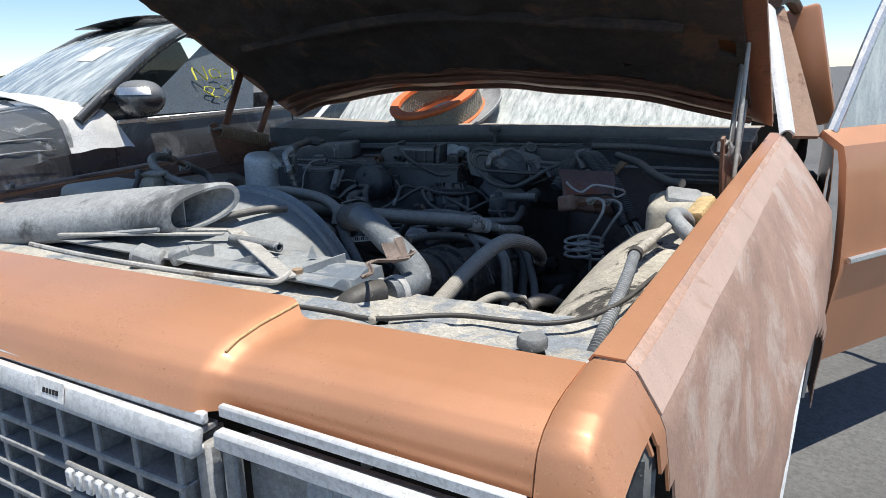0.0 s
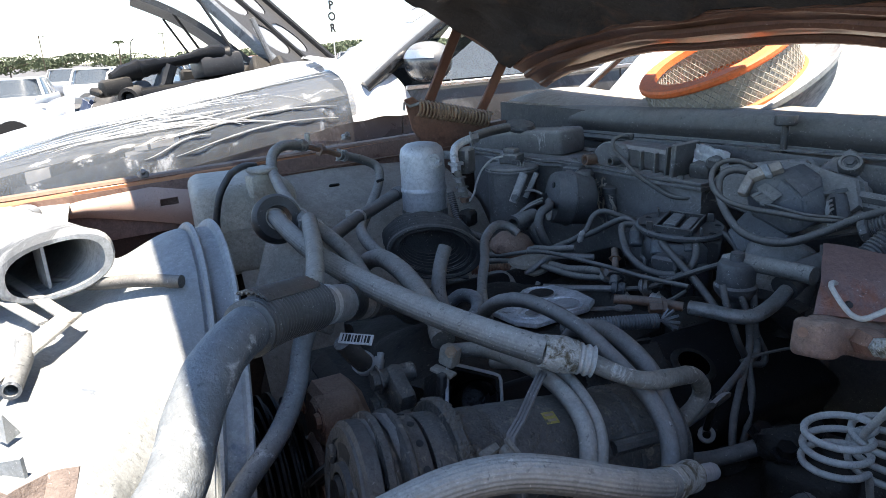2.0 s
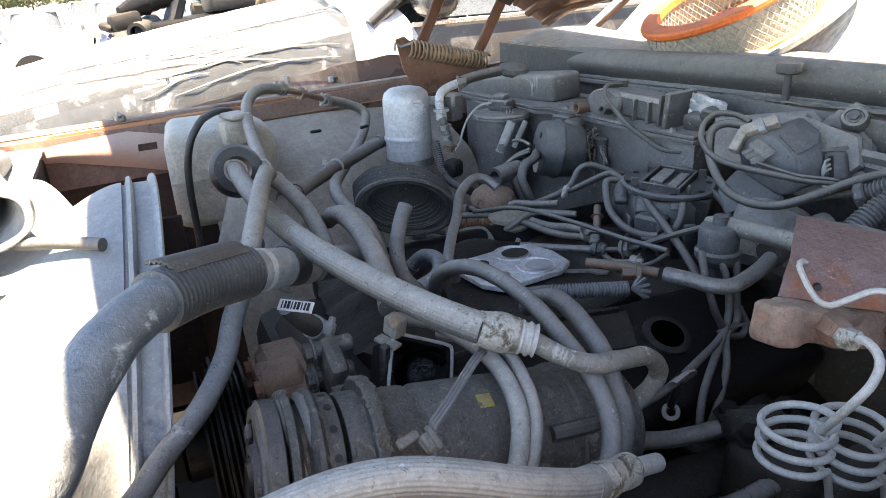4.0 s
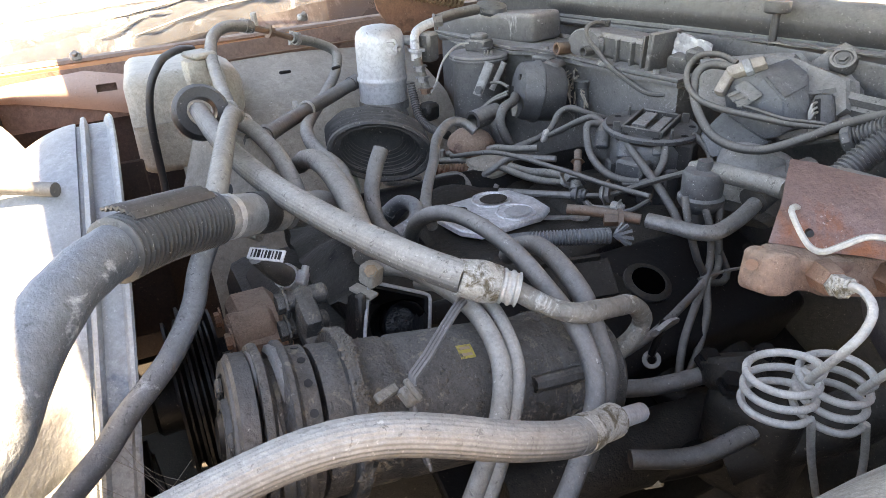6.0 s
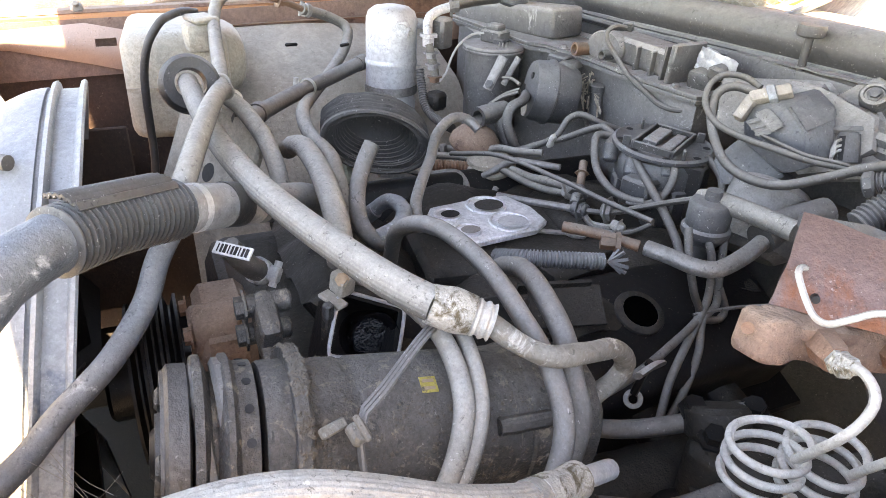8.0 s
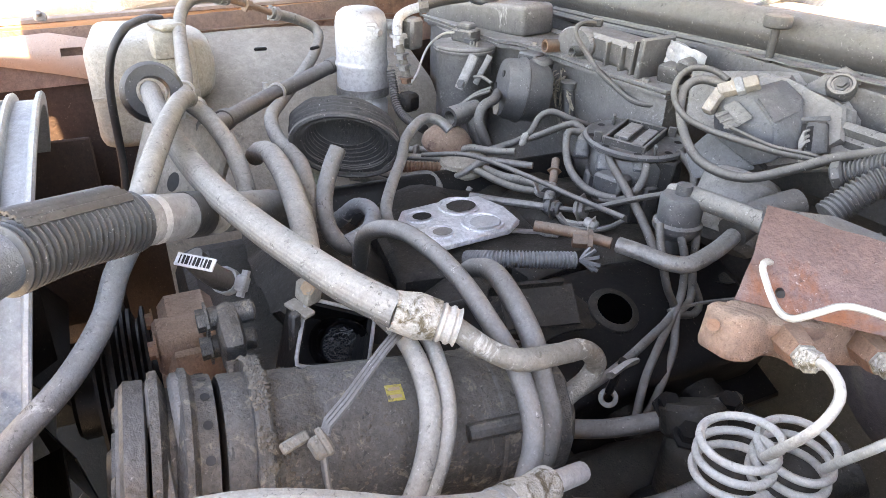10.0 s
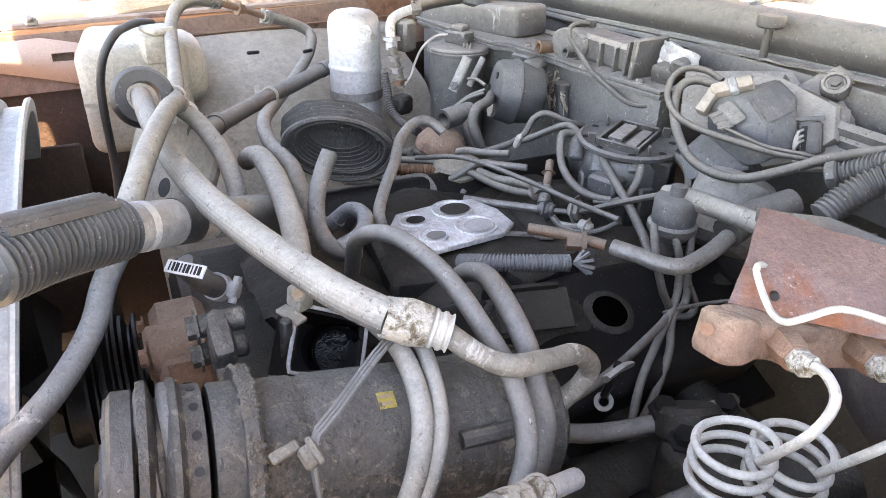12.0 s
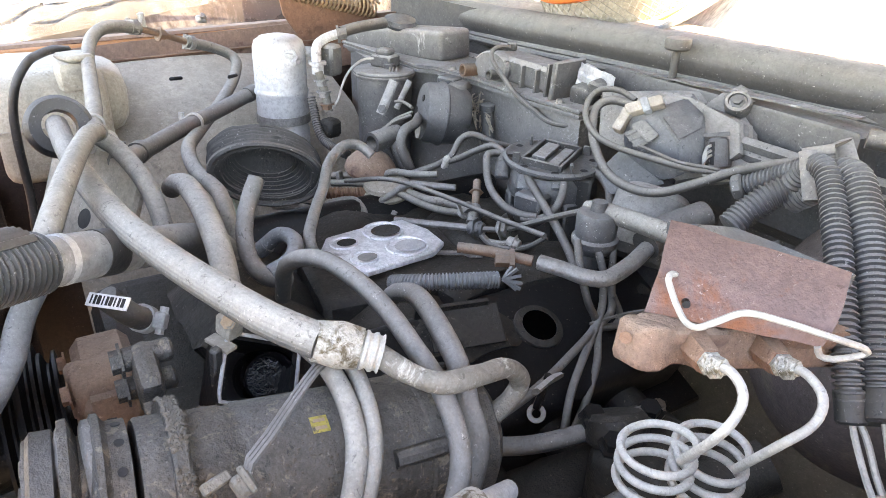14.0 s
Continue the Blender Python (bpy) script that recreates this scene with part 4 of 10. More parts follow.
part("side_moulding", bm, M_CHROME, dd)
# wheels
for sx in (-1, 1):
    for wy in (WHEEL_Y, 3.35):
        m = axis((sx * 0.70, wy, 0.315), (sx, 0, 0))
        w = thing("wheel", (sx * 0.70, wy, 0.0), "dusty black tyre on a steel wheel under the sedan", "wheel", "sedan wheels")
        bm = B()
        lathe(bm, [(0.20, -0.06), (0.27, -0.09), (0.31, -0.085), (0.322, -0.05), (0.322, 0.05), (0.31, 0.085), (0.27, 0.09), (0.20, 0.06), (0.20, -0.06)], m, 40, cap=False)
        part("tyre", bm, M_TYRE, w)
        bm = B()
        lathe(bm, [(0.20, -0.06), (0.19, 0.0), (0.13, 0.03), (0.08, 0.06), (0.0, 0.06)], m, 28, cap=False)
        part("rim", bm, M_STEEL, w)

# the raised hood: hinge line at the cowl, sloping up and forward
HA = math.radians(31.0)
HO, HD, HN = Vector((0.012, 1.175, 1.047)), Vector((0, -math.cos(HA), math.sin(HA))), Vector((0, math.sin(HA), math.cos(HA)))
HW, HLEN = 0.752, 1.31


def hood_pt(u, v, lift=0.0, inset=0.0, vin=0.0):
    s = 2 * u - 1
    back = 0.135 * (1 - s * s) + vin
    along = back + (HLEN - vin - back) * v
    half = HW - inset
    crown = 0.028 * (1 - s * s) - 0.012 * s ** 8
    return HO + Vector((half * s, 0, 0)) + HD * along + HN * (crown + lift)


hood = part("hood", sheet(B(), lambda u, v: hood_pt(u, v), 48, 32, -0.004), M_PAINT, car, "raised hood with rusty rim and tattered black pad")
bm = B()


def rim(u, v):
    """A rolled band round the hood's underside."""
    return hood_pt(u, v, -0.012 - 0.018 * min(1, 12 * min(u, 1 - u, v, 1 - v)))


sheet(bm, rim, 60, 40, -0.003, lambda u, v: 0.03 < u < 0.97 and 0.11 < v < 0.95)
frame_ = part("inner_frame", bm, M_HOODRIM, hood, "rusty brown inner frame")
for vv, rr in ((0.022, 0.007), (0.060, 0.010), (0.092, 0.006)):
    bm = B()
    tube(bm, [hood_pt(0.03 + 0.94 * k / 12, vv, -0.032 + 0.004 * math.sin(k * 2.1)) for k in range(13)], rr, 8, 0.03, wob=0.1)
    part("frame_ridge", bm, M_HOODRIM, frame_)
bm = B()


def pad(u, v):
    q = hood_pt(0.026 + 0.948 * u, 0.10 + 0.85 * v, -0.018)
    return q + HN * (0.018 * noise.noise(q * 6) + 0.012 * noise.noise(q * 22) - 0.01)


sheet(bm, pad, 80, 60, -0.006, lambda u, v: noise.noise(Vector((u * 14, v * 14, 3))) > 0.56 + 2 * min(u, 1 - u, v, 1 - v))
part("insulation_pad", bm, M_PAD, hood, "tattered black insulation pad")
bm = B()
for y0, y1 in ((0.30, 0.30), (0.62, 0.62)):
    tube(bm, [hood_pt(0.1, y0, -0.035), hood_pt(0.5, y1, -0.035), hood_pt(0.9, y0, -0.035)], 0.014, 8, 0.06)
part("stiffening_rib", bm, M_PAD, hood)

# hood hinges with their coil springs
for s in (-1, 1):
    X = s * 0.715
    hg = thing("spring_hinge", (X, 0.85, 0.93), "dusty brown hood spring hinge with a stretched coil spring", "hinge", "spring hinges")
    bm = B()
    prism(bm, [(0.745, 1.03), (0.765, 1.035), (0.83, 0.985), (0.96, 0.965), (0.985, 0.935), (0.95, 0.90), (0.80, 0.90), (0.76, 0.96)], 0.006,
          Matrix(((0, 0, s, X - s * 0.01), (1, 0, 0, 0), (0, 1, 0, 0), (0, 0, 0, 1))))
    part("hinge_plate", bm, M_PAINT_DULL, hg)
    for a, b in (((X, 0.80, 1.00), (X, 0.90, 1.185)), ((X, 0.945, 0.975), (X, 1.03, 1.115))):
        bm = B()
        a, b = Vector(a), Vector(b)
        c = (a + b) / 2
        ang = math.degrees(math.atan2(b.z - a.z, b.y - a.y))
        box(bm, c, (0.008, (b - a).length + 0.02, 0.026), (ang, 0, 0), 0.003)
        part("hinge_arm", bm, M_HOODRIM if s < 0 else M_STEEL, hg)
    bm = B()
    p0, p1 = Vector((X + s * -0.012, 0.765, 1.012)), Vector((X + s * -0.012, 0.975, 0.962))
    d = (p1 - p0).normalized()
    u1 = d.orthogonal().normalized()
    u2 = d.cross(u1)
    turns = 21
    pts = [p0 + (p1 - p0) * (0.04 + 0.92 * i / (turns * 8)) + (u1 * math.cos(i * math.pi / 4) + u2 * math.sin(i * math.pi / 4)) * 0.0185 for i in range(turns * 8 + 1)]
    tube(bm, pts, 0.0032, 5, 0.05)
    part("coil_spring", bm, M_STEEL if s > 0 else M_TAN, hg)
    bm = B()
    tube(bm, [p0 + d * 0.012 + u1 * 0.018, p0 - d * 0.01, p0 - d * 0.024 + Vector((0, 0, 0.006)), p0 - d * 0.026 - Vector((0, 0, 0.012))], 0.0036, 6, 0.01)
    part("spring_hook", bm, M_STEEL, hg)
# prop strut beside the driver hinge
st = thing("hood_strut", (0.73, 0.80, 0.93), "pale metal hood prop strut", "hood strut")
part("rod", cyl(B(), (0.728, 0.80, 0.95), (0.728, 0.86, 1.24), 0.0045, 10), M_LINE, st)
part("strut_body", cyl(B(), (0.728, 0.80, 0.93), (0.728, 0.835, 1.10), 0.0048, 12, 0.001), M_LINE, st)


# ---- engine bay ----
def loft(bm, secs, seg=28, th=0.004):
    """A duct through oval sections (centre, half width along y, half height along z, squareness), open at its first end."""
    def ring(c, w, h, sq, k):
        out = []
        for i in range(seg):
            a = 2 * math.pi * i / seg
            ca, sa = math.cos(a), math.sin(a)
            q = (abs(ca) ** sq + abs(sa) ** sq) ** (-1 / sq)
            out.append(bm.verts.new(Vector(c) + Vector((0.42 * ca * q * w * k, 0.86 * ca * q * w * k, sa * q * h * k + 0.24 * ca * q * w * k))))
        return out
    outer = [ring(*s, 1.0) for s in secs]
    inner = [ring(*s, 1 - th / min(s[1], s[2])) for s in secs]
    for R, flip in ((outer, 0), (inner, 1)):
        for a, b in zip(R, R[1:]):
            for i in range(seg):
                j = (i + 1) % seg
                q = [a[i], a[j], b[j], b[i]]
                bm.faces.new(q[::-1] if flip else q)
    for i in range(seg):
        j = (i + 1) % seg
        bm.faces.new([outer[0][i], outer[0][j], inner[0][j], inner[0][i]])
    bm.faces.new(inner[-1])
    bm.faces.new(outer[-1][::-1])
    return bm


# engine: block, valve covers, intake manifold
engine = thing("engine", (0.04, 0.60, 0.40), "greasy dust-covered black engine with its carburettor removed", "engine")
bm = B()
box(bm, (0.04, 0.60, 0.55), (0.42, 0.62, 0.36), (0, 0, 0), 0.03, 2)
box(bm, (0.04, 0.36, 0.60), (0.30, 0.10, 0.30), (0, 0, 0), 0.02)
part("engine_block", bm, M_ENGINE, engine)
for s, x0, zc, tilt in ((1, 0.226, 0.720, 24), (-1, -0.150, 0.735, -24)):
    bm = B()
    box(bm, (x0, 0.645, zc), (0.15, 0.46, 0.085), (0, tilt, 0), 0.016, 3)
    box(bm, (x0, 0.645, zc - 0.040), (0.185, 0.49, 0.012), (0, tilt, 0), 0.003)
    vc = part("valve_cover", bm, M_ENGBLACK, engine, "oily black valve cover with an open filler hole" if s > 0 else "")
    if s > 0:
        n_ = Vector((math.sin(radians(24)), 0, math.cos(radians(24))))
        c = Vector((0.2332, 0.692, 0.7645)) + n_ * 0.0015
        bm = B()
        lathe(bm, [(0.028, -0.002), (0.027, 0.001), (0.0225, 0.003), (0.0195, 0.003), (0.0185, 0.0)], axis(c, n_), 28, cap=False)
        part("filler_rim", bm, M_ENGINE, vc, "oily rim of the open filler hole")
        # flat black disc stands in for the hole's unlit depth
        bm = B()
        lathe(bm, [(0.0192, 0.0024), (0.0, 0.0024)], axis(c, n_), 24, cap=False)
        part("filler_hole", bm, M_VOID, vc)
    for k in range(4):
        bm = B()
        hex_bolt(bm, (x0 + s * 0.08, 0.46 + 0.12 * k, zc - 0.063), (s * 0.4, 0, 0.9), 0.007, 0.008)
        part("cover_bolt", bm, M_STEEL, vc)
bm = B()
sheet(bm, lambda u, v: (-0.15 + 0.38 * u, 0.38 + 0.48 * v, 0.735 + 0.035 * math.sin(math.pi * u) * (0.5 + 0.5 * math.sin(v * 17)) + 0.02 * noise.noise(Vector((u * 7, v * 9, 1)))), 36, 46, -0.03)
part("intake_manifold", bm, M_ENGINE, engine, "greasy cast intake manifold")
part("plenum", box(B(), (0.055, 0.60, 0.765), (0.17, 0.19, 0.055), (0, 0, -8), 0.008), M_ENGINE, engine)
part("choke_housing", box(B(), (0.135, 0.67, 0.765), (0.07, 0.10, 0.06), (0, 0, 10), 0.01), M_ENGINE, engine)
for k in range(4):
    part("runner", box(B(), (0.16, 0.45 + 0.11 * k, 0.735), (0.13, 0.045, 0.05), (0, 18, 0), 0.012), M_ENGINE, engine)
    part("runner", box(B(), (-0.06, 0.45 + 0.11 * k, 0.735), (0.13, 0.045, 0.05), (0, -18, 0), 0.012), M_ENGINE, engine)
# bare carburettor flange with four bores
bm = B()
cm = pose(0.052, 0.598, 0.799, 0, 0, 97)
outline = [(-0.078, -0.03), (-0.06, -0.058), (0.045, -0.062), (0.075, -0.045), (0.082, 0.0), (0.07, 0.05), (0.03, 0.06), (-0.055, 0.06), (-0.08, 0.03)]
outline = [(0.84 * x, 0.84 * y) for x, y in outline]
prism(bm, outline, 0.009, cm, 0.002)
cb = part("carburettor_flange", bm, M_ALUBRIGHT, engine, "bright milled flange with four open bores")
for a, b, r, bore_tone in ((-0.038, -0.022, 0.0140, M_STEEL), (-0.038, 0.023, 0.0140, M_ENGBLACK), (0.018, -0.025, 0.0225, M_ALU), (0.018, 0.025, 0.0225, M_ENGINE)):
    bm = B()
    lathe(bm, [(r + 0.0025, 0.009), (r + 0.0025, 0.0115), (r, 0.0115), (r - 0.001, 0.0100), (r - 0.001, 0.0096), (0, 0.0096)], cm @ Matrix.Translation((a, b, 0)), 28)
    part("bore_rim", bm, M_ALUBRIGHT, cb)
    # flat offset disc paints the lit or shadowed inside of the bore
    bm = B()
    lathe(bm, [(r * 0.95, 0.0118), (0, 0.0118)], cm @ Matrix.Translation((a + 0.002, b - 0.003, 0)), 24, sx=0.88, sy=0.72, cap=False)
    part("bore_bowl", bm, bore_tone, cb)
bm = B()
prism(bm, [(0.0, -0.004), (0.045, -0.003), (0.052, -0.009), (0.066, -0.009), (0.070, 0.0), (0.066, 0.009), (0.052, 0.009), (0.045, 0.003), (0, 0.004)], 0.003, pose(0.082, 0.640, 0.797, 0, 0, 60))
part("lift_tab", bm, M_STEEL, cb)

# front of the engine: water pump and pulley stack
wp = thing("water_pump", (0.10, 0.28, 0.62), "rust-brown cast water pump behind the pulleys", "water pump")
bm = B()
prism(bm, [(-0.03, -0.10), (0.05, -0.11), (0.075, -0.03), (0.065, 0.035), (0.03, 0.055), (-0.02, 0.05), (-0.05, 0.0)], 0.05, Matrix(((1, 0, 0, 0.095), (0, 0, 1, 0.262), (0, 1, 0, 0.745), (0, 0, 0, 1))), 0.008)
cyl(bm, (0.13, 0.255, 0.775), (0.13, 0.30, 0.775), 0.026, 18, 0.004)
cyl(bm, (0.10, 0.255, 0.69), (0.10, 0.31, 0.69), 0.05, 20, 0.008)
part("casting", bm, M_RUSTPALE, wp)
for x, z in ((0.155, 0.79), (0.075, 0.77), (0.15, 0.70)):
    part("bolt", hex_bolt(B(), (x, 0.257, z), (0, -1, 0)), M_RUST, wp)
fan = thing("fan_pulley", (0.06, 0.21, 0.55), "stack of black grooved pulleys at the front of the engine", "pulley")
for k, (y, r) in enumerate(((0.205, 0.085), (0.222, 0.098), (0.240, 0.088))):
    bm = B()
    m = axis((0.055, y, 0.675), (0, 1, 0))
    lathe(bm, [(0.03, -0.008), (r, -0.008), (r, -0.005), (r - 0.012, -0.001), (r - 0.012, 0.001), (r, 0.005), (r, 0.008), (0.03, 0.008)], m, 36)
    part("pulley", bm, M_ENGBLACK, fan)
part("hub", cyl(B(), (0.055, 0.17, 0.675), (0.055, 0.27, 0.675), 0.035, 20, 0.004), M_ENGBLACK, fan)
for k in range(5):
    a = 2 * math.pi * k / 5 + 0.5
    bm = B()
    sheet(bm, lambda u, v: (0.055 + (0.04 + 0.185 * u) * math.cos(a) - (v - 0.5) * 0.075 * math.sin(a), 0.135 + 0.045 * (v - 0.5), 0.675 + (0.04 + 0.185 * u) * math.sin(a) + (v - 0.5) * 0.075 * math.cos(a)), 8, 5, 0.002)
    part("fan_blade", bm, M_ENGBLACK, fan)
for off in (0.0, 0.014):
    bm = B()
    tube(bm, [(0.14, 0.236 + off, 0.71), (0.20, 0.246 + off, 0.765), (0.268, 0.252 + off, 0.820), (0.30, 0.252 + off, 0.864), (0.34, 0.252 + off, 0.873), (0.378, 0.252 + off, 0.842), (0.385, 0.252 + off, 0.80),
              (0.34, 0.250 + off, 0.76), (0.22, 0.244 + off, 0.65), (0.12, 0.236 + off, 0.595)], 0.0045, 6, 0.02)
    solo("drive_belt", bm, M_RUBBER, "cracked black rubber drive belt round the pulleys", "belt", "drive belts")

# compressor lying along the driver side of the engine
comp = thing("compressor", (0.335, 0.40, 0.68), "long dusty black air-conditioning compressor with a grooved pulley", "compressor")
CD = Vector((0.04, 1.0, -0.15)).normalized()
CO = Vector((0.330, 0.235, 0.822)) - CD * 0.235
ca = axis(CO, CD)


def on_comp(h, deg, r):
    """A place on the compressor: along its axis, round it from the right over the top, at a radius."""
    side = CD.cross(Vector((0, 0, 1))).normalized()
    up = side.cross(CD)
    return CO + CD * h + (side * math.cos(radians(deg)) + up * math.sin(radians(deg))) * r


bm = B()
lathe(bm, [(0.045, 0.302), (0.053, 0.305), (0.0545, 0.312), (0.0545, 0.338), (0.0530, 0.340), (0.0530, 0.346), (0.0545, 0.348), (0.0545, 0.470), (0.0565, 0.472), (0.0565, 0.505), (0.0535, 0.514), (0.0535, 0.528), (0.043, 0.538), (0, 0.538)], ca, 56)
part("body", bm, M_COMPR, comp)
bm = B()
lathe(bm, [(0.02, 0.2259), (0.054, 0.2259), (0.057, 0.2281), (0.057, 0.2392), (0.054, 0.2407)], ca, 56)
clutch = part("clutch_plate", bm, M_CLUTCH, comp)
part("outer_ring", lathe(B(), [(0.0435, 0.2262), (0.0440, 0.2238), (0.0525, 0.2238), (0.0535, 0.2262)], ca, 56, cap=False), M_CLUTCH, clutch)
part("hub_ring", lathe(B(), [(0.018, 0.2262), (0.019, 0.2210), (0.0255, 0.2210), (0.0265, 0.2262)], ca, 40, cap=False), M_CLUTCH, clutch)
# black patches paint the dark inside of the clutch slots
for k in range(3):
    part("slot", sheet(B(), lambda u, v: on_comp(0.2256, 80 + 120 * k + 46 * u, 0.0290 + 0.0115 * v), 8, 3, 0.0004), M_INK_HOLE, clutch)
bm = B()
lathe(bm, [(0.050, 0.2422), (0.061, 0.2422), (0.062, 0.2444), (0.062, 0.2474), (0.050, 0.2525), (0.050, 0.2555), (0.062, 0.2607), (0.062, 0.2644), (0.058, 0.2666), (0.0565, 0.2681), (0.0565, 0.2792), (0.046, 0.2807)], ca, 56)
part("pulley", bm, M_COMPR, comp)
bm = B()
lathe(bm, [(0.046, 0.2829), (0.054, 0.2836), (0.0555, 0.2858), (0.0555, 0.3014), (0.05, 0.3029)], ca, 56)
part("coil_housing", bm, M_COMPR, comp)
# black studs painted as the shaded balance holes
for k in range(8):
    part("balance_hole", cyl(B(), on_comp(0.2737, -20 + 21 * k, 0.0560), on_comp(0.2737, -20 + 21 * k, 0.0572), 0.0030, 10), M_INK_HOLE, comp)
for k in range(3):
    q = on_comp(0.227, 30 + 120 * k, 0.037)
    part("rivet", cyl(B(), q, q - CD * 0.006, 0.008, 12, 0.002), M_COMPR, comp)
part("shaft_nut", cyl(B(), CO + CD * 0.228, CO + CD * 0.218, 0.017, 16, 0.003), M_ENGBLACK, comp)
bm = B()
tube(bm, [on_comp(0.505, a, 0.0555) for a in range(-20, 130, 10)], 0.0022, 5, 0.02)
tube(bm, [on_comp(0.44, 34, 0.056), on_comp(0.475, 36, 0.0575), on_comp(0.505, 37, 0.0565)], 0.0065, 8, 0.02)
part("seam_rib", bm, M_COMPR, comp)
for k in range(4):
    part("end_bolt", hex_bolt(B(), on_comp(0.508, -10 + 40 * k, 0.055), on_comp(0, -10 + 40 * k, 1) - CO, 0.005, 0.004), M_ENGINE, comp)
bm = B()
sheet(bm, lambda u, v: on_comp(0.388 + 0.012 * u, 64 + 13 * v, 0.0553), 4, 6, 0.0006)
lab = part("label", bm, M_YELLOW, comp, "worn yellow paper label")
for k in range(2):
    bm = B()
    sheet(bm, lambda u, v: on_comp(0.390 + 0.008 * u, 66 + 6 * k + 2.5 * v, 0.0557), 3, 2, 0.0004)
    part("ink_bar", bm, M_TAN, lab)


def crust(bm, rng, p, n, r):
    """One flattened crumb of baked dirt lying at p with the normal n."""
    t = n.orthogonal().normalized()
    b = n.cross(t)
    w = rng.random() * 6.28
    vs = [bm.verts.new(p + (t * math.cos(w + k * 1.2566) + b * math.sin(w + k * 1.2566)) * r * rng.uniform(0.6, 1.5) - n * 0.0004) for k in range(5)]
    top = bm.verts.new(p + n * r * rng.uniform(0.4, 0.8) + t * r * rng.uniform(-0.3, 0.3))
    for k in range(5):
        bm.faces.new((vs[k], vs[(k + 1) % 5], top))


rng = random.Random(77)
bm = B()
for k in range(2600):
    if k < 1300:
        h, dg = rng.gauss(0.318, 0.010), rng.uniform(-20, 150)
        h = max(h, 0.3125)
    elif k < 2000:
        h, dg = rng.uniform(0.35, 0.47), rng.gauss(30, 22)
    else:
        h, dg = rng.gauss(0.492, 0.016), rng.uniform(-20, 140)
    if h > 0.51 or noise.noise(Vector((h * 60, dg * 0.07, 2.0))) < -0.05:
        continue
    rad = 0.0566 if 0.472 < h < 0.505 else 0.0546
    q = on_comp(h, dg, rad)
    crust(bm, rng, q, (on_comp(h, dg, 1.0) - on_comp(h, dg, 0.0)).normalized(), rng.choice((0.0006, 0.0008, 0.0010, 0.0013, 0.0018)))
part("dirt_crust", bm, M_CRUST, comp, "brown baked dirt crumbs stuck to the case", kind="stuff")
# mounting bracket plate at the compressor's nose
brk = thing("compressor_bracket", (0.26, 0.305, 0.70), "dusty cast mounting bracket bolted across the compressor", "bracket")
bm = B()
lathe(bm, [(0.0555, 0.300), (0.063, 0.300), (0.065, 0.302), (0.065, 0.308), (0.063, 0.310), (0.0555, 0.310)], ca, 48)
part("plate", bm, M_COMPR, brk)
bm = B()
for k in range(700):
    dg, h = rng.uniform(-20, 150), rng.uniform(0.3005, 0.3095)
    if noise.noise(Vector((dg * 0.09, 5.0, 1.0))) > -0.1:
        crust(bm, rng, on_comp(h, dg, 0.0649), (on_comp(h, dg, 1.0) - on_comp(h, dg, 0.0)).normalized(), rng.choice((0.0008, 0.0012, 0.0018, 0.0024)))
part("dirt_crust", bm, M_CRUST, brk, "brown baked dirt crumbs", kind="stuff")
bm = B()
box(bm, (0.238, 0.311, 0.842), (0.045, 0.018, 0.046), (0, 24, 0), 0.008, 2)
box(bm, (0.262, 0.311, 0.80), (0.026, 0.016, 0.08), (0, -18, 0), 0.006)
part("ear", bm, M_COMPR, brk)
for x, z in ((0.230, 0.858), (0.224, 0.828)):
    bm = B()
    cyl(bm, (x, 0.296, z), (x, 0.332, z), 0.009, 12, 0.002)
    hex_bolt(bm, (x, 0.297, z), (0, -1, 0), 0.009, 0.008)
    part("bolt", bm, M_COMPR, brk)
# lead with its plug on the compressor
lead = thing("compressor_lead", (0.39, 0.34, 0.855), "pair of dusty wires with a tan plug on the compressor", "wiring")
for o in (-0.0036, 0.0, 0.0036):
    bm = B()
    tube(bm, [(0.305 + o, 0.428, 0.862), (0.328 + o, 0.409, 0.874), (0.347 + o, 0.387, 0.872), (0.370 + o, 0.361, 0.868), (0.379 + o, 0.346, 0.863), (0.388 + o, 0.339, 0.856), (0.398 + o, 0.338, 0.838), (0.41 + o, 0.34, 0.81)], 0.0017, 6, 0.012)
    part("wire", bm, M_RUBBER, lead)
bm = B()
box(bm, (0.390, 0.338, 0.857), (0.014, 0.012, 0.009), (0, 35, 20), 0.002)
box(bm, (0.384, 0.324, 0.860), (0.007, 0.018, 0.005), (0, 35, 20), 0.001)
box(bm, (0.392, 0.340, 0.862), (0.018, 0.004, 0.004), (0, 35, 20), 0.001)
part("plug", bm, M_CORRODED, lead)


# hoses
def hose(name, pts, r, material, label, category="hose", group="engine bay hoses", clamps=(), hollow=(False, False), **kw):
    h = thing(name, pts[0], label, category, group)
    part("tubing", tube(B(), pts, r, hollow=hollow, **kw), material, h)
    if not hollow[1] and not callable(r) and r > 0.007 and category == "hose":
        a, b = Vector(pts[-1]), Vector(pts[-2])
        part("end_cuff", tube(B(), [a, a + (b - a).normalized() * r * 1.6], r * 1.10, 14), material, h)
    for c, d, rr, w, mat_ in clamps:
        part("clamp", ring_clamp(B(), c, d, rr, w), mat_, h)
    return h


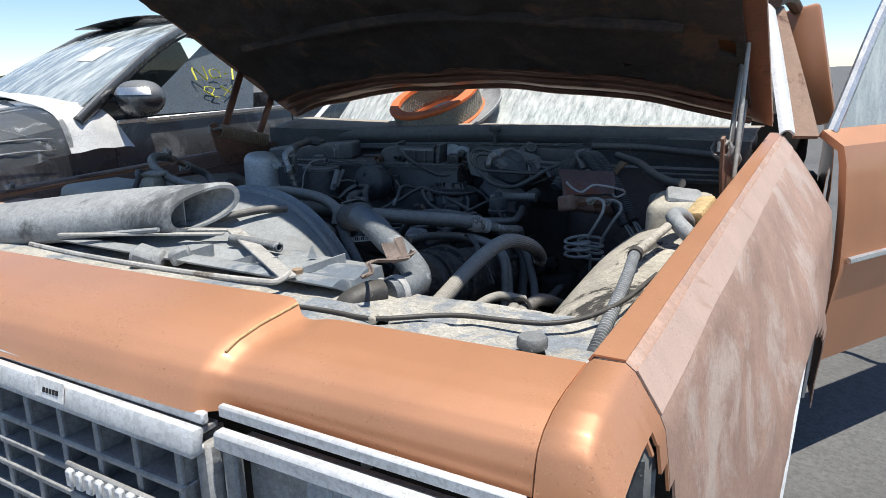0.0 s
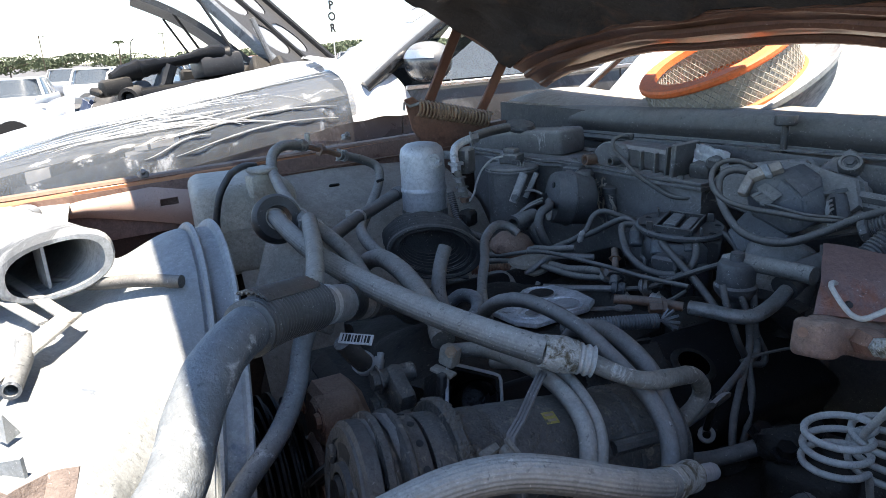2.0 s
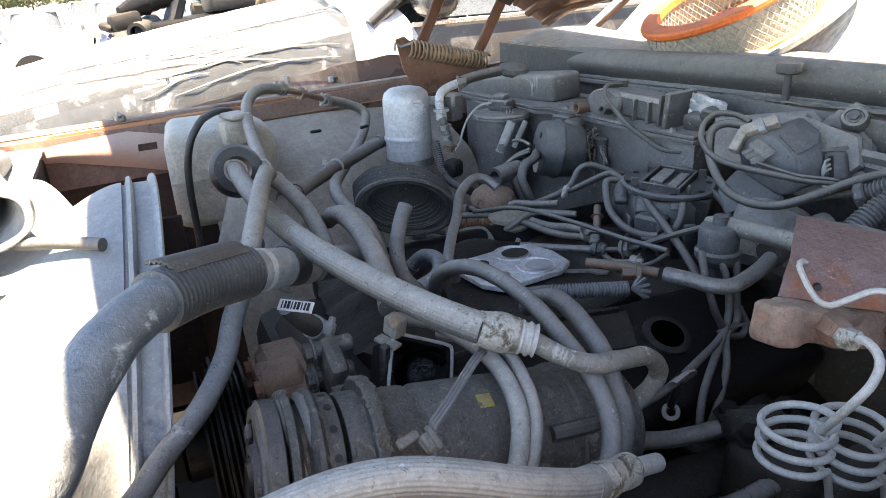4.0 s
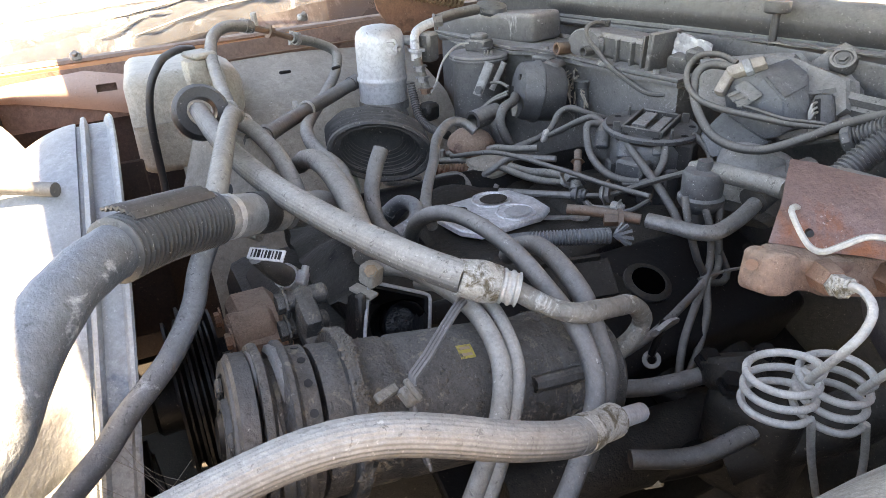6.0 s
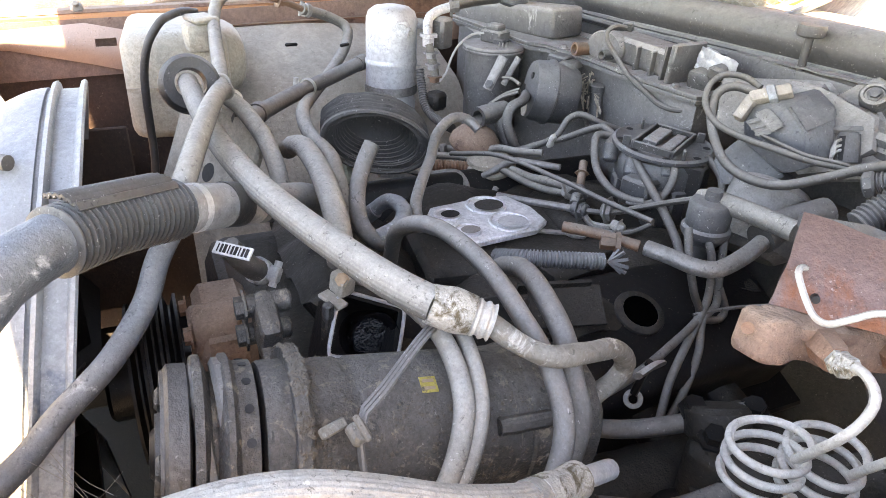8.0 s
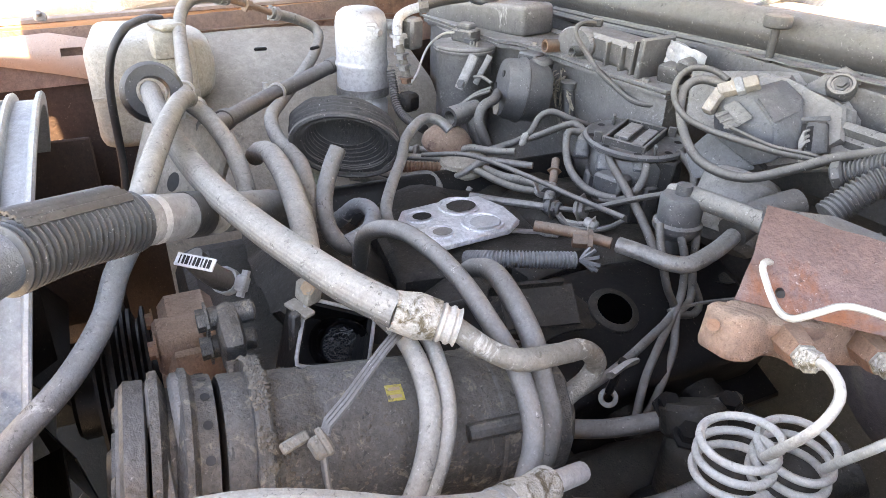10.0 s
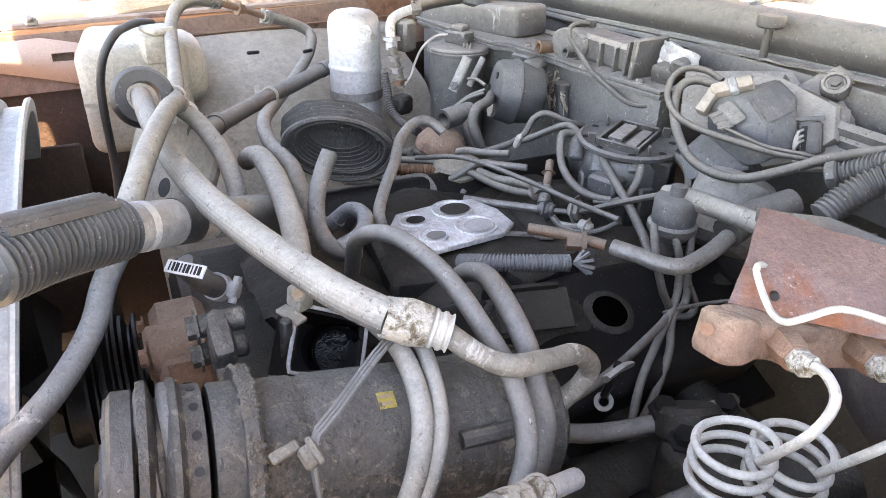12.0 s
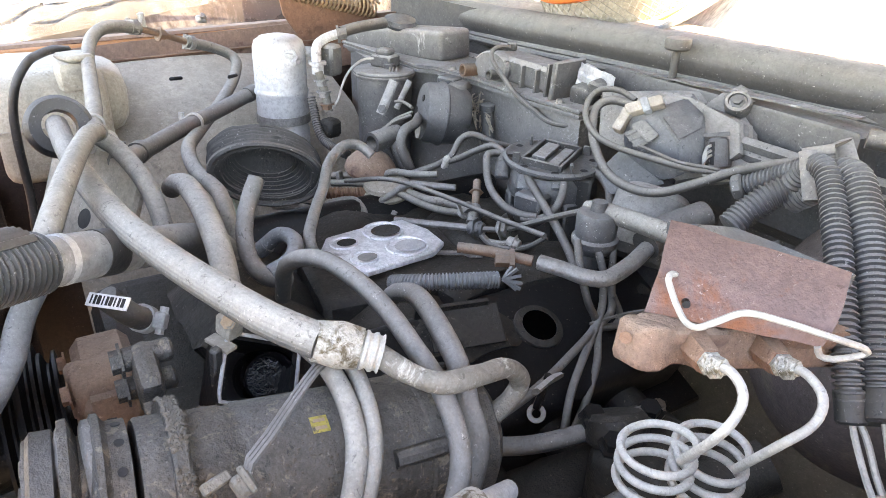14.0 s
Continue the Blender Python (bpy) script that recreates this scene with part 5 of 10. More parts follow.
rh = hose("radiator_hose", [(0.430, -0.004, 0.896), (0.435, 0.02, 0.895), (0.428, 0.07, 0.895), (0.388, 0.108, 0.908), (0.338, 0.13, 0.928), (0.292, 0.156, 0.943), (0.240, 0.193, 0.942), (0.185, 0.245, 0.925)], 0.0192,
          M_RADHOSE, "fat weathered grey radiator hose with a corrugated sleeve", seg=20, step=0.01, wob=0.06,
          clamps=[((0.433, 0.010, 0.8955), (0.2, 1, 0), 0.0200, 0.010, M_ALU)])
part("corrugated_sleeve", tube(B(), [(0.252, 0.184, 0.944), (0.215, 0.216, 0.936), (0.172, 0.258, 0.921)], 0.0222, 24, ribs=0.0034, pitch=0.0052), M_SLEEVE, rh, "black corrugated heat sleeve")
bm = B()
sheet(bm, lambda u, v: Vector((0.243, 0.193, 0.9655)).lerp(Vector((0.176, 0.254, 0.9455)), u) + Vector((0.018, 0.02, -0.004)) * (v - 0.5) * (1.0) + Vector((0, 0, 0.004 * math.sin(math.pi * v) + 0.0014 * math.sin(v * 38))), 14, 30, 0.002)
part("sleeve_flap", bm, M_SLEEVE, rh)
part("metal_pipe", tube(B(), [(0.185, 0.245, 0.926), (0.14, 0.292, 0.905), (0.108, 0.326, 0.889)], 0.0195, 24), M_PIPE, rh, "dull grey metal pipe end")
part("pipe_wrap", tube(B(), [(0.136, 0.297, 0.9035), (0.122, 0.312, 0.896)], 0.0199, 24), M_BLACKCLEAN, rh, "black tape band")
part("pipe_seam", tube(B(), [(0.160, 0.270, 0.915), (0.156, 0.275, 0.913)], 0.0203, 24), M_ALU, rh)
part("outlet", tube(B(), [(0.10, 0.335, 0.884), (0.06, 0.385, 0.862), (0.03, 0.42, 0.83)], 0.0182, 18, wob=0.05), M_BLACKPL, rh)
part("neck", tube(B(), [(0.40, -0.045, 0.86), (0.402, -0.05, 0.888), (0.415, -0.028, 0.899), (0.424, -0.01, 0.898)], 0.018, 18), M_BLACKCLEAN, rh)
bm = B()
box(bm, (0.164, 0.299, 0.873), (0.036, 0.002, 0.011), (-50, 0, 47))
bl = part("barcode_label", bm, M_WHITE, rh, "white barcode sticker")
for k in range(9):
    bm = B()
    q = Vector((0.164, 0.299, 0.873)) + (pose(0, 0, 0, -50, 0, 47) @ Vector((-0.014 + 0.0035 * k, -0.0014, 0)))
    box(bm, q, (0.0008 + 0.0009 * (k % 3), 0.0008, 0.0075), (-50, 0, 47))
    part("ink_bar", bm, M_INK_HOLE, bl)
# rusty saddle that carries the hose at the radiator
sdl = thing("hose_saddle", (0.37, 0.02, 0.90), "bent brown saddle bracket beside the radiator hose", "bracket")
s_top, s_low = [(0.404, 0.021, 0.947), (0.404, 0.03, 0.947), (0.413, 0.037, 0.947), (0.402, 0.054, 0.947), (0.405, 0.069, 0.947)], [(0.443, 0.005, 0.938), (0.447, 0.015, 0.938), (0.449, 0.026, 0.938), (0.448, 0.036, 0.938), (0.434, 0.049, 0.938)]


def along(pts, u):
    k = min(int(u * (len(pts) - 1)), len(pts) - 2)
    w = u * (len(pts) - 1) - k
    w = w * w * (3 - 2 * w)
    return Vector(pts[k]).lerp(Vector(pts[k + 1]), w)


part("saddle", sheet(B(), lambda u, v: along(s_top, u).lerp(along(s_low, u), v) + Vector((0, 0, 0.009 * (2 * v - 1) ** 2 - 0.004 - 0.006 * math.sin(math.pi * v) + 0.001 * noise.noise(Vector((u * 6, v * 3, 0))))), 30, 14, 0.002), M_SADDLE, sdl)
part("strap", sheet(B(), lambda u, v: along([(0.446, -0.075, 0.938), (0.446, -0.06, 0.938), (0.436, -0.045, 0.938), (0.418, -0.027, 0.938), (0.418, -0.012, 0.938), (0.438, -0, 0.938), (0.448, 0.015, 0.938)], u) + Vector((0.013, -0.006, 0.004)) * (v - 0.5) + Vector((0, 0, 0.003 * (2 * v - 1) ** 2)), 40, 6, 0.002), M_SADDLE, sdl)

ach = hose("ac_hose", [(-0.150, 0.300, 0.935), (-0.07, 0.303, 0.927), (0.012, 0.31, 0.920), (0.115, 0.325, 0.916), (0.186, 0.346, 0.910), (0.245, 0.367, 0.906), (0.300, 0.389, 0.903), (0.332, 0.412, 0.897)], lambda k: 0.0112 + 0.0014 * k, M_RUBBER_PALE,
           "long thick dusty refrigerant hose with an aluminium crimp", seg=96, flutes=0.012, step=0.010)
part("crimp", tube(B(), [(0.329, 0.408, 0.898), (0.337, 0.431, 0.890), (0.340, 0.437, 0.888)], lambda k: 0.0158 - 0.0016 * abs(2 * k - 1), 24, 0.003, wob=0.06), M_CRIMP, ach, "corroded bright crimp sleeve")
part("collar", tube(B(), [(0.340, 0.437, 0.888), (0.347, 0.449, 0.884)], 0.0132, 20, ribs=0.0016, pitch=0.006), M_LINE, ach)
part("metal_pipe", tube(B(), [(0.345, 0.446, 0.885), (0.368, 0.457, 0.880), (0.386, 0.474, 0.876), (0.384, 0.507, 0.869), (0.375, 0.538, 0.858), (0.368, 0.558, 0.835), (0.367, 0.552, 0.82), (0.370, 0.528, 0.81)], 0.0078, 14, 0.006, wob=0.12), M_CORRODED, ach)
bm = B()
lathe(bm, [(0.018, -0.009), (0.030, -0.010), (0.035, -0.004), (0.035, 0.004), (0.030, 0.010), (0.018, 0.009), (0.018, -0.009)], axis((-0.150, 0.302, 0.932), (0.85, 0.1, 0.35)), 32, cap=False)
part("grommet", bm, M_BLACKCLEAN, ach, "round black rubber grommet")

bh = hose("ribbed_hose", [(0.482, -0.008, 0.872), (0.474, 0.03, 0.872), (0.458, 0.10, 0.872), (0.452, 0.16, 0.882), (0.455, 0.215, 0.896), (0.461, 0.255, 0.905), (0.467, 0.290, 0.904), (0.473, 0.325, 0.893), (0.477, 0.36, 0.877), (0.470, 0.404, 0.853), (0.462, 0.428, 0.841)],
          0.0112, M_RUBBER_PALE, "thick ribbed pale hose arching over the compressor", seg=96, flutes=0.034, step=0.01)
part("crimp", tube(B(), [(0.464, 0.422, 0.844), (0.455, 0.445, 0.834), (0.448, 0.462, 0.827)], 0.0126, 20, 0.004, wob=0.28), M_CRIMP, bh, "corroded white crimp sleeve")
part("stub", tube(B(), [(0.450, 0.458, 0.829), (0.434, 0.501, 0.808)], 0.0072, 14), M_ALU, bh)
part("end_crimp", tube(B(), [(0.484, -0.015, 0.872), (0.476, 0.02, 0.872)], 0.0138, 18, wob=0.08), M_ALU, bh)

hose("heater_hose", [(0.150, 0.262, 0.905), (0.177, 0.241, 0.883), (0.205, 0.226, 0.860), (0.240, 0.199, 0.840), (0.266, 0.164, 0.821), (0.287, 0.142, 0.808), (0.318, 0.119, 0.808), (0.354, 0.098, 0.820), (0.385, 0.082, 0.826)], 0.0095, M_RUBBER_GREY, "dusty grey heater hose passing under the radiator hose")
sh_ = hose("short_hose", [(0.142, 0.258, 0.905), (0.134, 0.271, 0.930), (0.08, 0.289, 0.945), (-0.01, 0.311, 0.947), (-0.075, 0.327, 0.942), (-0.115, 0.338, 0.930)], 0.0098, M_RUBBER_PALE, "short bent dusty hose by the radiator")
lh = hose("loop_hose", [(0.03, 0.368, 0.855), (0.0, 0.369, 0.876), (-0.04, 0.365, 0.896), (-0.09, 0.352, 0.915), (-0.13, 0.336, 0.927), (-0.25, 0.348, 0.926), (-0.38, 0.360, 0.934), (-0.465, 0.370, 0.952), (-0.51, 0.386, 0.971), (-0.535, 0.415, 0.980), (-0.555, 0.460, 0.972)],
          0.0098, M_RUBBER_PALE, "dusty hose looping up over the washer bottle", clamps=[((-0.165, 0.338, 0.927), (-1, 0.1, 0.0), 0.0100, 0.007, M_LINE), ((-0.11, 0.343, 0.922), (-1, 0.3, 0.2), 0.0100, 0.007, M_LINE), ((-0.553, 0.452, 0.974), (-0.4, 1, -0.2), 0.0100, 0.009, M_STEEL)])
bm = B()
tube(bm, [(-0.555, 0.458, 0.972), (-0.570, 0.502, 0.956), (-0.580, 0.541, 0.940)], 0.0058, 10)
hex_bolt(bm, (-0.566, 0.49, 0.960), (-0.3, 0.9, -0.3), 0.009, 0.012)
part("metal_joint", bm, M_COPPERFIT, lh)
part("valve_stem", cyl(B(), (-0.560, 0.468, 0.972), (-0.558, 0.466, 0.995), 0.0055, 8), M_LINE, lh)
hose("bent_hose", [(-0.578, 0.535, 0.942), (-0.600, 0.588, 0.924), (-0.595, 0.622, 0.903), (-0.55, 0.605, 0.878), (-0.44, 0.544, 0.859), (-0.335, 0.487, 0.852), (-0.22, 0.448, 0.866), (-0.14, 0.438, 0.863), (-0.08, 0.449, 0.852), (-0.03, 0.444, 0.842), (0.0, 0.45, 0.80)],
     0.0095, M_RUBBER_PALE, "dusty hose bending down past the air boot", clamps=[((-0.582, 0.545, 0.939), (-0.4, 1, -0.3), 0.0098, 0.009, M_STEEL)])
hose("rear_hose", [(-0.10, 0.35, 0.90), (-0.20, 0.385, 0.875), (-0.31, 0.455, 0.865), (-0.40, 0.54, 0.865), (-0.45, 0.61, 0.875)], 0.0118, M_RUBBER, "black hose running back beside the accumulator",
     clamps=[((-0.20, 0.385, 0.876), (-1, 0.6, 0), 0.012, 0.012, M_RUBBER), ((-0.345, 0.485, 0.865), (-1, 0.8, 0), 0.012, 0.006, M_LINE)])
hose("wire_hose", [(-0.5, 0.347, 0.954), (-0.48, 0.325, 0.959), (-0.455, 0.304, 0.957), (-0.432, 0.289, 0.952), (-0.425, 0.269, 0.925), (-0.425, 0.258, 0.888), (-0.425, 0.254, 0.846), (-0.425, 0.253, 0.797), (-0.42, 0.252, 0.752), (-0.41, 0.247, 0.703)], 0.0062, M_BLACKCLEAN, "thin black hose over the washer bottle")
bp = hose("bypass_hose", [(-0.082, 0.398, 0.866), (-0.055, 0.400, 0.880), (-0.019, 0.404, 0.889), (0.044, 0.404, 0.888), (0.108, 0.400, 0.878), (0.154, 0.394, 0.866), (0.182, 0.387, 0.856)], 0.0118, M_RUBBER_PALE, "short thick dusty bypass hose", hollow=(True, False))
hose("stub_hose", [(0.051, 0.459, 0.912), (0.060, 0.447, 0.895), (0.078, 0.434, 0.872), (0.100, 0.430, 0.850), (0.118, 0.440, 0.836), (0.115, 0.462, 0.825)], 0.0088, M_RUBBER, "open black stub hose standing up", hollow=(True, False))
hose("curl_hose", [(0.118, 0.442, 0.838), (0.105, 0.470, 0.842), (0.075, 0.485, 0.846), (0.045, 0.478, 0.842), (0.03, 0.46, 0.82)], 0.0085, M_RUBBER_GREY, "short curled dusty hose")
hose("vacuum_hose", [(0.145, 0.446, 0.825), (0.155, 0.445, 0.85), (0.172, 0.443, 0.872), (0.200, 0.448, 0.892), (0.225, 0.460, 0.898), (0.265, 0.470, 0.896), (0.305, 0.476, 0.888), (0.339, 0.480, 0.874), (0.360, 0.484, 0.862), (0.384, 0.480, 0.857), (0.405, 0.477, 0.843), (0.420, 0.470, 0.825), (0.44, 0.445, 0.80), (0.46, 0.41, 0.775), (0.47, 0.37, 0.74)],
     0.0076, M_RUBBER, "long vacuum hose arching over the compressor", step=0.01)
hose("black_hose", [(0.215, 0.52, 0.835), (0.230, 0.523, 0.852), (0.258, 0.526, 0.864), (0.299, 0.517, 0.871), (0.341, 0.509, 0.867), (0.362, 0.506, 0.857), (0.378, 0.503, 0.84), (0.395, 0.501, 0.82), (0.404, 0.49, 0.79), (0.41, 0.47, 0.75)], 0.0088, M_RUBBER, "black hose bending over the compressor's rear")
hose("pale_hose", [(0.185, 0.387, 0.845), (0.234, 0.405, 0.861), (0.289, 0.415, 0.867), (0.321, 0.421, 0.864), (0.356, 0.419, 0.859), (0.385, 0.412, 0.850), (0.403, 0.401, 0.833), (0.412, 0.388, 0.81), (0.425, 0.36, 0.77), (0.44, 0.32, 0.72)],
     0.0074, M_RUBBER_PALE, "pale dusty hose draped over the compressor", group="draped pale hoses")
hose("pale_hose", [(0.235, 0.415, 0.845), (0.273, 0.424, 0.857), (0.316, 0.437, 0.863), (0.355, 0.433, 0.858), (0.386, 0.424, 0.848), (0.404, 0.412, 0.832), (0.416, 0.396, 0.808), (0.43, 0.37, 0.77), (0.445, 0.33, 0.72)],
     0.0060, M_RUBBER_PALE, "thin pale dusty hose draped over the compressor", group="draped pale hoses")
# lower bundle at the front of the driver side
hose("bundle_hose", [(0.463, 0.345, 0.76), (0.49, 0.27, 0.80), (0.515, 0.20, 0.835), (0.545, 0.125, 0.855), (0.565, 0.06, 0.862), (0.575, 0.00, 0.86), (0.575, -0.03, 0.84)], 0.0085, M_RUBBER_PALE, "dusty hose running forward to the radiator support")
hose("bundle_hose", [(0.485, 0.385, 0.74), (0.51, 0.29, 0.79), (0.535, 0.20, 0.83), (0.555, 0.13, 0.85), (0.59, 0.05, 0.858), (0.60, -0.02, 0.84)], 0.0085, M_RUBBER_PALE, "dusty hose running forward to the radiator support")
hose("black_bundle_hose", [(0.54, 0.42, 0.75), (0.535, 0.32, 0.80), (0.545, 0.22, 0.838), (0.553, 0.14, 0.85), (0.54, 0.09, 0.842), (0.52, 0.06, 0.80)], 0.0095, M_RUBBER, "black hose bending down beside the wheelhouse")
hose("bundle_hose", [(0.552, 0.145, 0.862), (0.525, 0.115, 0.872), (0.515, 0.07, 0.868), (0.53, 0.02, 0.865), (0.557, -0.02, 0.858)], 0.0065, M_RUBBER_PALE, "small dusty hose bending down to the radiator support")
bm = B()
lathe(bm, [(0.015, -0.005), (0.018, -0.005), (0.018, 0.005), (0.015, 0.005)], axis((0.550, 0.13, 0.852), (0.25, -0.9, 0.2)), 16, cap=False)
solo("cable_tie", bm, M_BLACKCLEAN, "black strap round the hose bundle", "strap")
# cable lying across the radiator support
cable = hose("release_cable", [(-0.10, -0.110, 0.903), (0.142, -0.114, 0.904), (0.237, -0.115, 0.904), (0.318, -0.116, 0.905), (0.417, -0.106, 0.905), (0.464, -0.106, 0.905), (0.493, -0.098, 0.906), (0.554, -0.059, 0.907), (0.624, -0.048, 0.908), (0.659, -0.036, 0.908), (0.688, -0.007, 0.910), (0.711, 0.051, 0.914), (0.726, 0.145, 0.922)],
             0.0029, M_BLACKCLEAN, "thin black cable lying across the radiator support", "cable")
part("clip", box(B(), (0.478, -0.102, 0.904), (0.009, 0.013, 0.010), (0, 0, 15), 0.002), M_IVORY, cable)
cap = thing("rubber_bumper", (0.667, -0.108, 0.90), "round grey rubber hood bumper on a stud", "bumper stop")
part("pad", lathe(B(), [(0.0, 0.0), (0.012, 0.0), (0.015, 0.003), (0.015, 0.010), (0.013, 0.013), (0.0, 0.013)], pose(0.667, -0.108, 0.908), 24), M_RUBBER_GREY, cap)
part("stud", cyl(B(), (0.667, -0.108, 0.890), (0.667, -0.108, 0.909), 0.008, 10), M_ENGBLACK, cap)
part("nut", hex_bolt(B(), (0.667, -0.108, 0.897), (0, 0, 1), 0.014, 0.008), M_ENGBLACK, cap)

# corrugated loom on the wheelhouse liner, ending in an open grey sleeve
loom = thing("corrugated_loom", (0.70, 0.10, 0.89), "grey corrugated wiring conduit on the wheelhouse liner", "conduit")
part("conduit", tube(B(), [(0.712, -0.06, 0.892), (0.705, 0.02, 0.905), (0.695, 0.12, 0.918), (0.683, 0.20, 0.924), (0.682, 0.225, 0.926)], 0.0064, 16, ribs=0.0026, pitch=0.0056), M_DUCT, loom)
part("strap", lathe(B(), [(0.007, -0.007), (0.0098, -0.007), (0.0098, 0.007), (0.007, 0.007)], axis((0.682, 0.214, 0.925), (-0.1, 1, 0.05)), 14, cap=False), M_BLACKCLEAN, loom)
part("sleeve", tube(B(), [(0.682, 0.222, 0.926), (0.689, 0.267, 0.933), (0.699, 0.325, 0.942)], 0.0066, 14, wob=0.1), M_LINER, loom)
el = thing("elbow_sleeve", (0.69, 0.44, 0.91), "grey open elbow sleeve with wire ends sticking out", "sleeve")
part("elbow", tube(B(), [(0.730, 0.330, 0.930), (0.712, 0.338, 0.944), (0.700, 0.360, 0.950), (0.702, 0.40, 0.945), (0.71, 0.44, 0.925)], 0.0120, 16, 0.008, hollow=(True, False)), M_DUCT, el)
for k in range(4):
    part("wire_end", tube(B(), [(0.712, 0.345 + 0.004 * k, 0.940 + 0.004 * (k % 2)), (0.730, 0.328 + 0.005 * k, 0.930 + 0.003 * k), (0.738 + 0.003 * k, 0.315 + 0.006 * k, 0.918)], 0.002, 5), [M_TAN, M_WHITE, M_RUBBER, M_IVORY][k], el)
wb = thing("coolant_bottle", (0.665, 0.62, 0.84), "dirty cream plastic bottle with a grey lid", "bottle")
bm = B()
box(bm, (0.675, 0.565, 0.895), (0.11, 0.15, 0.10), (0, 0, 6), 0.02, 3)
part("bottle_body", bm, M_IVORY, wb)
bm = B()
box(bm, (0.680, 0.545, 0.948), (0.060, 0.070, 0.016), (8, 6, 14), 0.008, 2)
part("lid", bm, M_DUCT, wb)
solo("sponge_block", box(B(), (0.722, 0.470, 0.938), (0.030, 0.080, 0.030), (12, -10, -8), 0.006, 2), M_FOAM, "yellowed foam block wedged against the fender", "foam block")
hose("stub_pipe", [(0.615, 0.625, 0.925), (0.628, 0.585, 0.915), (0.645, 0.545, 0.89), (0.65, 0.52, 0.87)], 0.0135, M_WIPERBLUE, "blue-grey capped pipe stub", "pipe", "pipes")

# fan shroud
shr = thing("fan_shroud", (0.02, 0.05, 0.70), "large weathered white plastic fan shroud", "fan shroud")
bm = B()
RC = Vector((0.012, 0.116, 0.700))
LEAN_BACK = 0.20


def shroud(u, v):
    a = radians(-100 + 200 * u)
    ring = RC + Vector((0.268 * math.sin(a), 0, 0.268 * math.cos(a)))
    k = max(abs(math.sin(a)) / 0.37, abs(math.cos(a)) / 0.212)
    rect = Vector((0.015, 0.0, 0.700)) + Vector((math.sin(a), 0, math.cos(a))) / k
    rect.y = -0.055 if abs(math.cos(a)) / 0.212 >= abs(math.sin(a)) / 0.37 else -0.02
    if v < 0.35:
        q = rect.copy()
        q.y = rect.y + (0.045 - rect.y) * v / 0.35
        return q + Vector((0, 0, 0.004 * math.sin(v * 30)))
    w = (v - 0.35) / 0.65
    b = rect.copy()
    b.y = 0.045
    s = w * w * (3 - 2 * w)
    q = b.lerp(ring, s)
    q.y = 0.045 + (RC.y + LEAN_BACK * (ring.z - RC.z) - 0.045) * w
    return q


sheet(bm, shroud, 90, 34, -0.003)
part("shell", bm, M_SHROUD, shr)
bm = B()
lathe(bm, [(0.264, 0.0), (0.268, 0.0), (0.268, 0.003), (0.276, 0.004), (0.277, 0.007), (0.275, 0.009), (0.269, 0.011), (0.269, 0.026), (0.276, 0.028), (0.277, 0.031), (0.275, 0.033), (0.264, 0.033), (0.264, 0.0)], axis(RC, (0, 1, 0)), 96, cap=False)
for v in bm.verts:
    v.co.y += LEAN_BACK * (v.co.z - RC.z)
part("ring_lip", bm, M_SHROUD, shr)
# added unseen sheet that keeps the sun out of the gap beside the radiator
bm = B()
sheet(bm, lambda u, v: (-0.708 + 0.33 * u, 0.0 + 0.20 * v, 0.700 - 0.02 * u + 0.004 * noise.noise(Vector((u * 8, v * 5, 1)))), 20, 10, -0.004)
part("side_baffle", bm, M_APRON, car, "added hidden dark sheet that blocks the sun beside the radiator")
# dark rubber flap inside the far half of the ring
bm = B()
box(bm, (-0.200, 0.165, 0.745), (0.005, 0.122, 0.255), (0, 0, 0), 0.002)
part("air_flap", bm, M_APRON, shr, "dark brown rubber flap behind the ring")
for x, y, rz, ln in ((0.20, -0.02, 25, 0.07), (0.235, -0.03, 25, 0.06), (0.31, -0.01, 60, 0.10), (0.10, -0.02, 25, 0.06)):
    bm = B()
    prism(bm, [(-ln / 2, 0), (ln / 2, 0), (ln / 2, 0.018), (-ln / 2 + 0.015, 0.004)], 0.003, pose(x, y, 0.912, 90, 0, rz))
    part("stiffening_fin", bm, M_SHROUD, shr)
for x, y in ((0.315, -0.04), (0.29, 0.02)):
    bm = B()
    if y < 0:
        lathe(bm, [(0.014, 0), (0.014, 0.003), (0.008, 0.003), (0.008, 0.011), (0, 0.011)], pose(x, y, 0.913), 6)
    else:
        lathe(bm, [(0.008, 0), (0.0, 0.018)], pose(x, y, 0.922), 3)
    part("screw", bm, M_TAN if y < 0 else M_SHROUD, shr)
hose("overflow_hose", [(0.128, 0.150, 0.955), (0.10, 0.115, 0.955), (0.05, 0.075, 0.945), (-0.02, 0.03, 0.935)], 0.0062, M_RUBBER, "thin black overflow hose on the shroud")
hose("open_tube", [(0.135, 0.02, 0.932), (0.175, 0.022, 0.931), (0.232, 0.018, 0.930)], 0.0072, M_RUBBER_GREY, "short open grey tube lying on the shroud", hollow=(False, True))
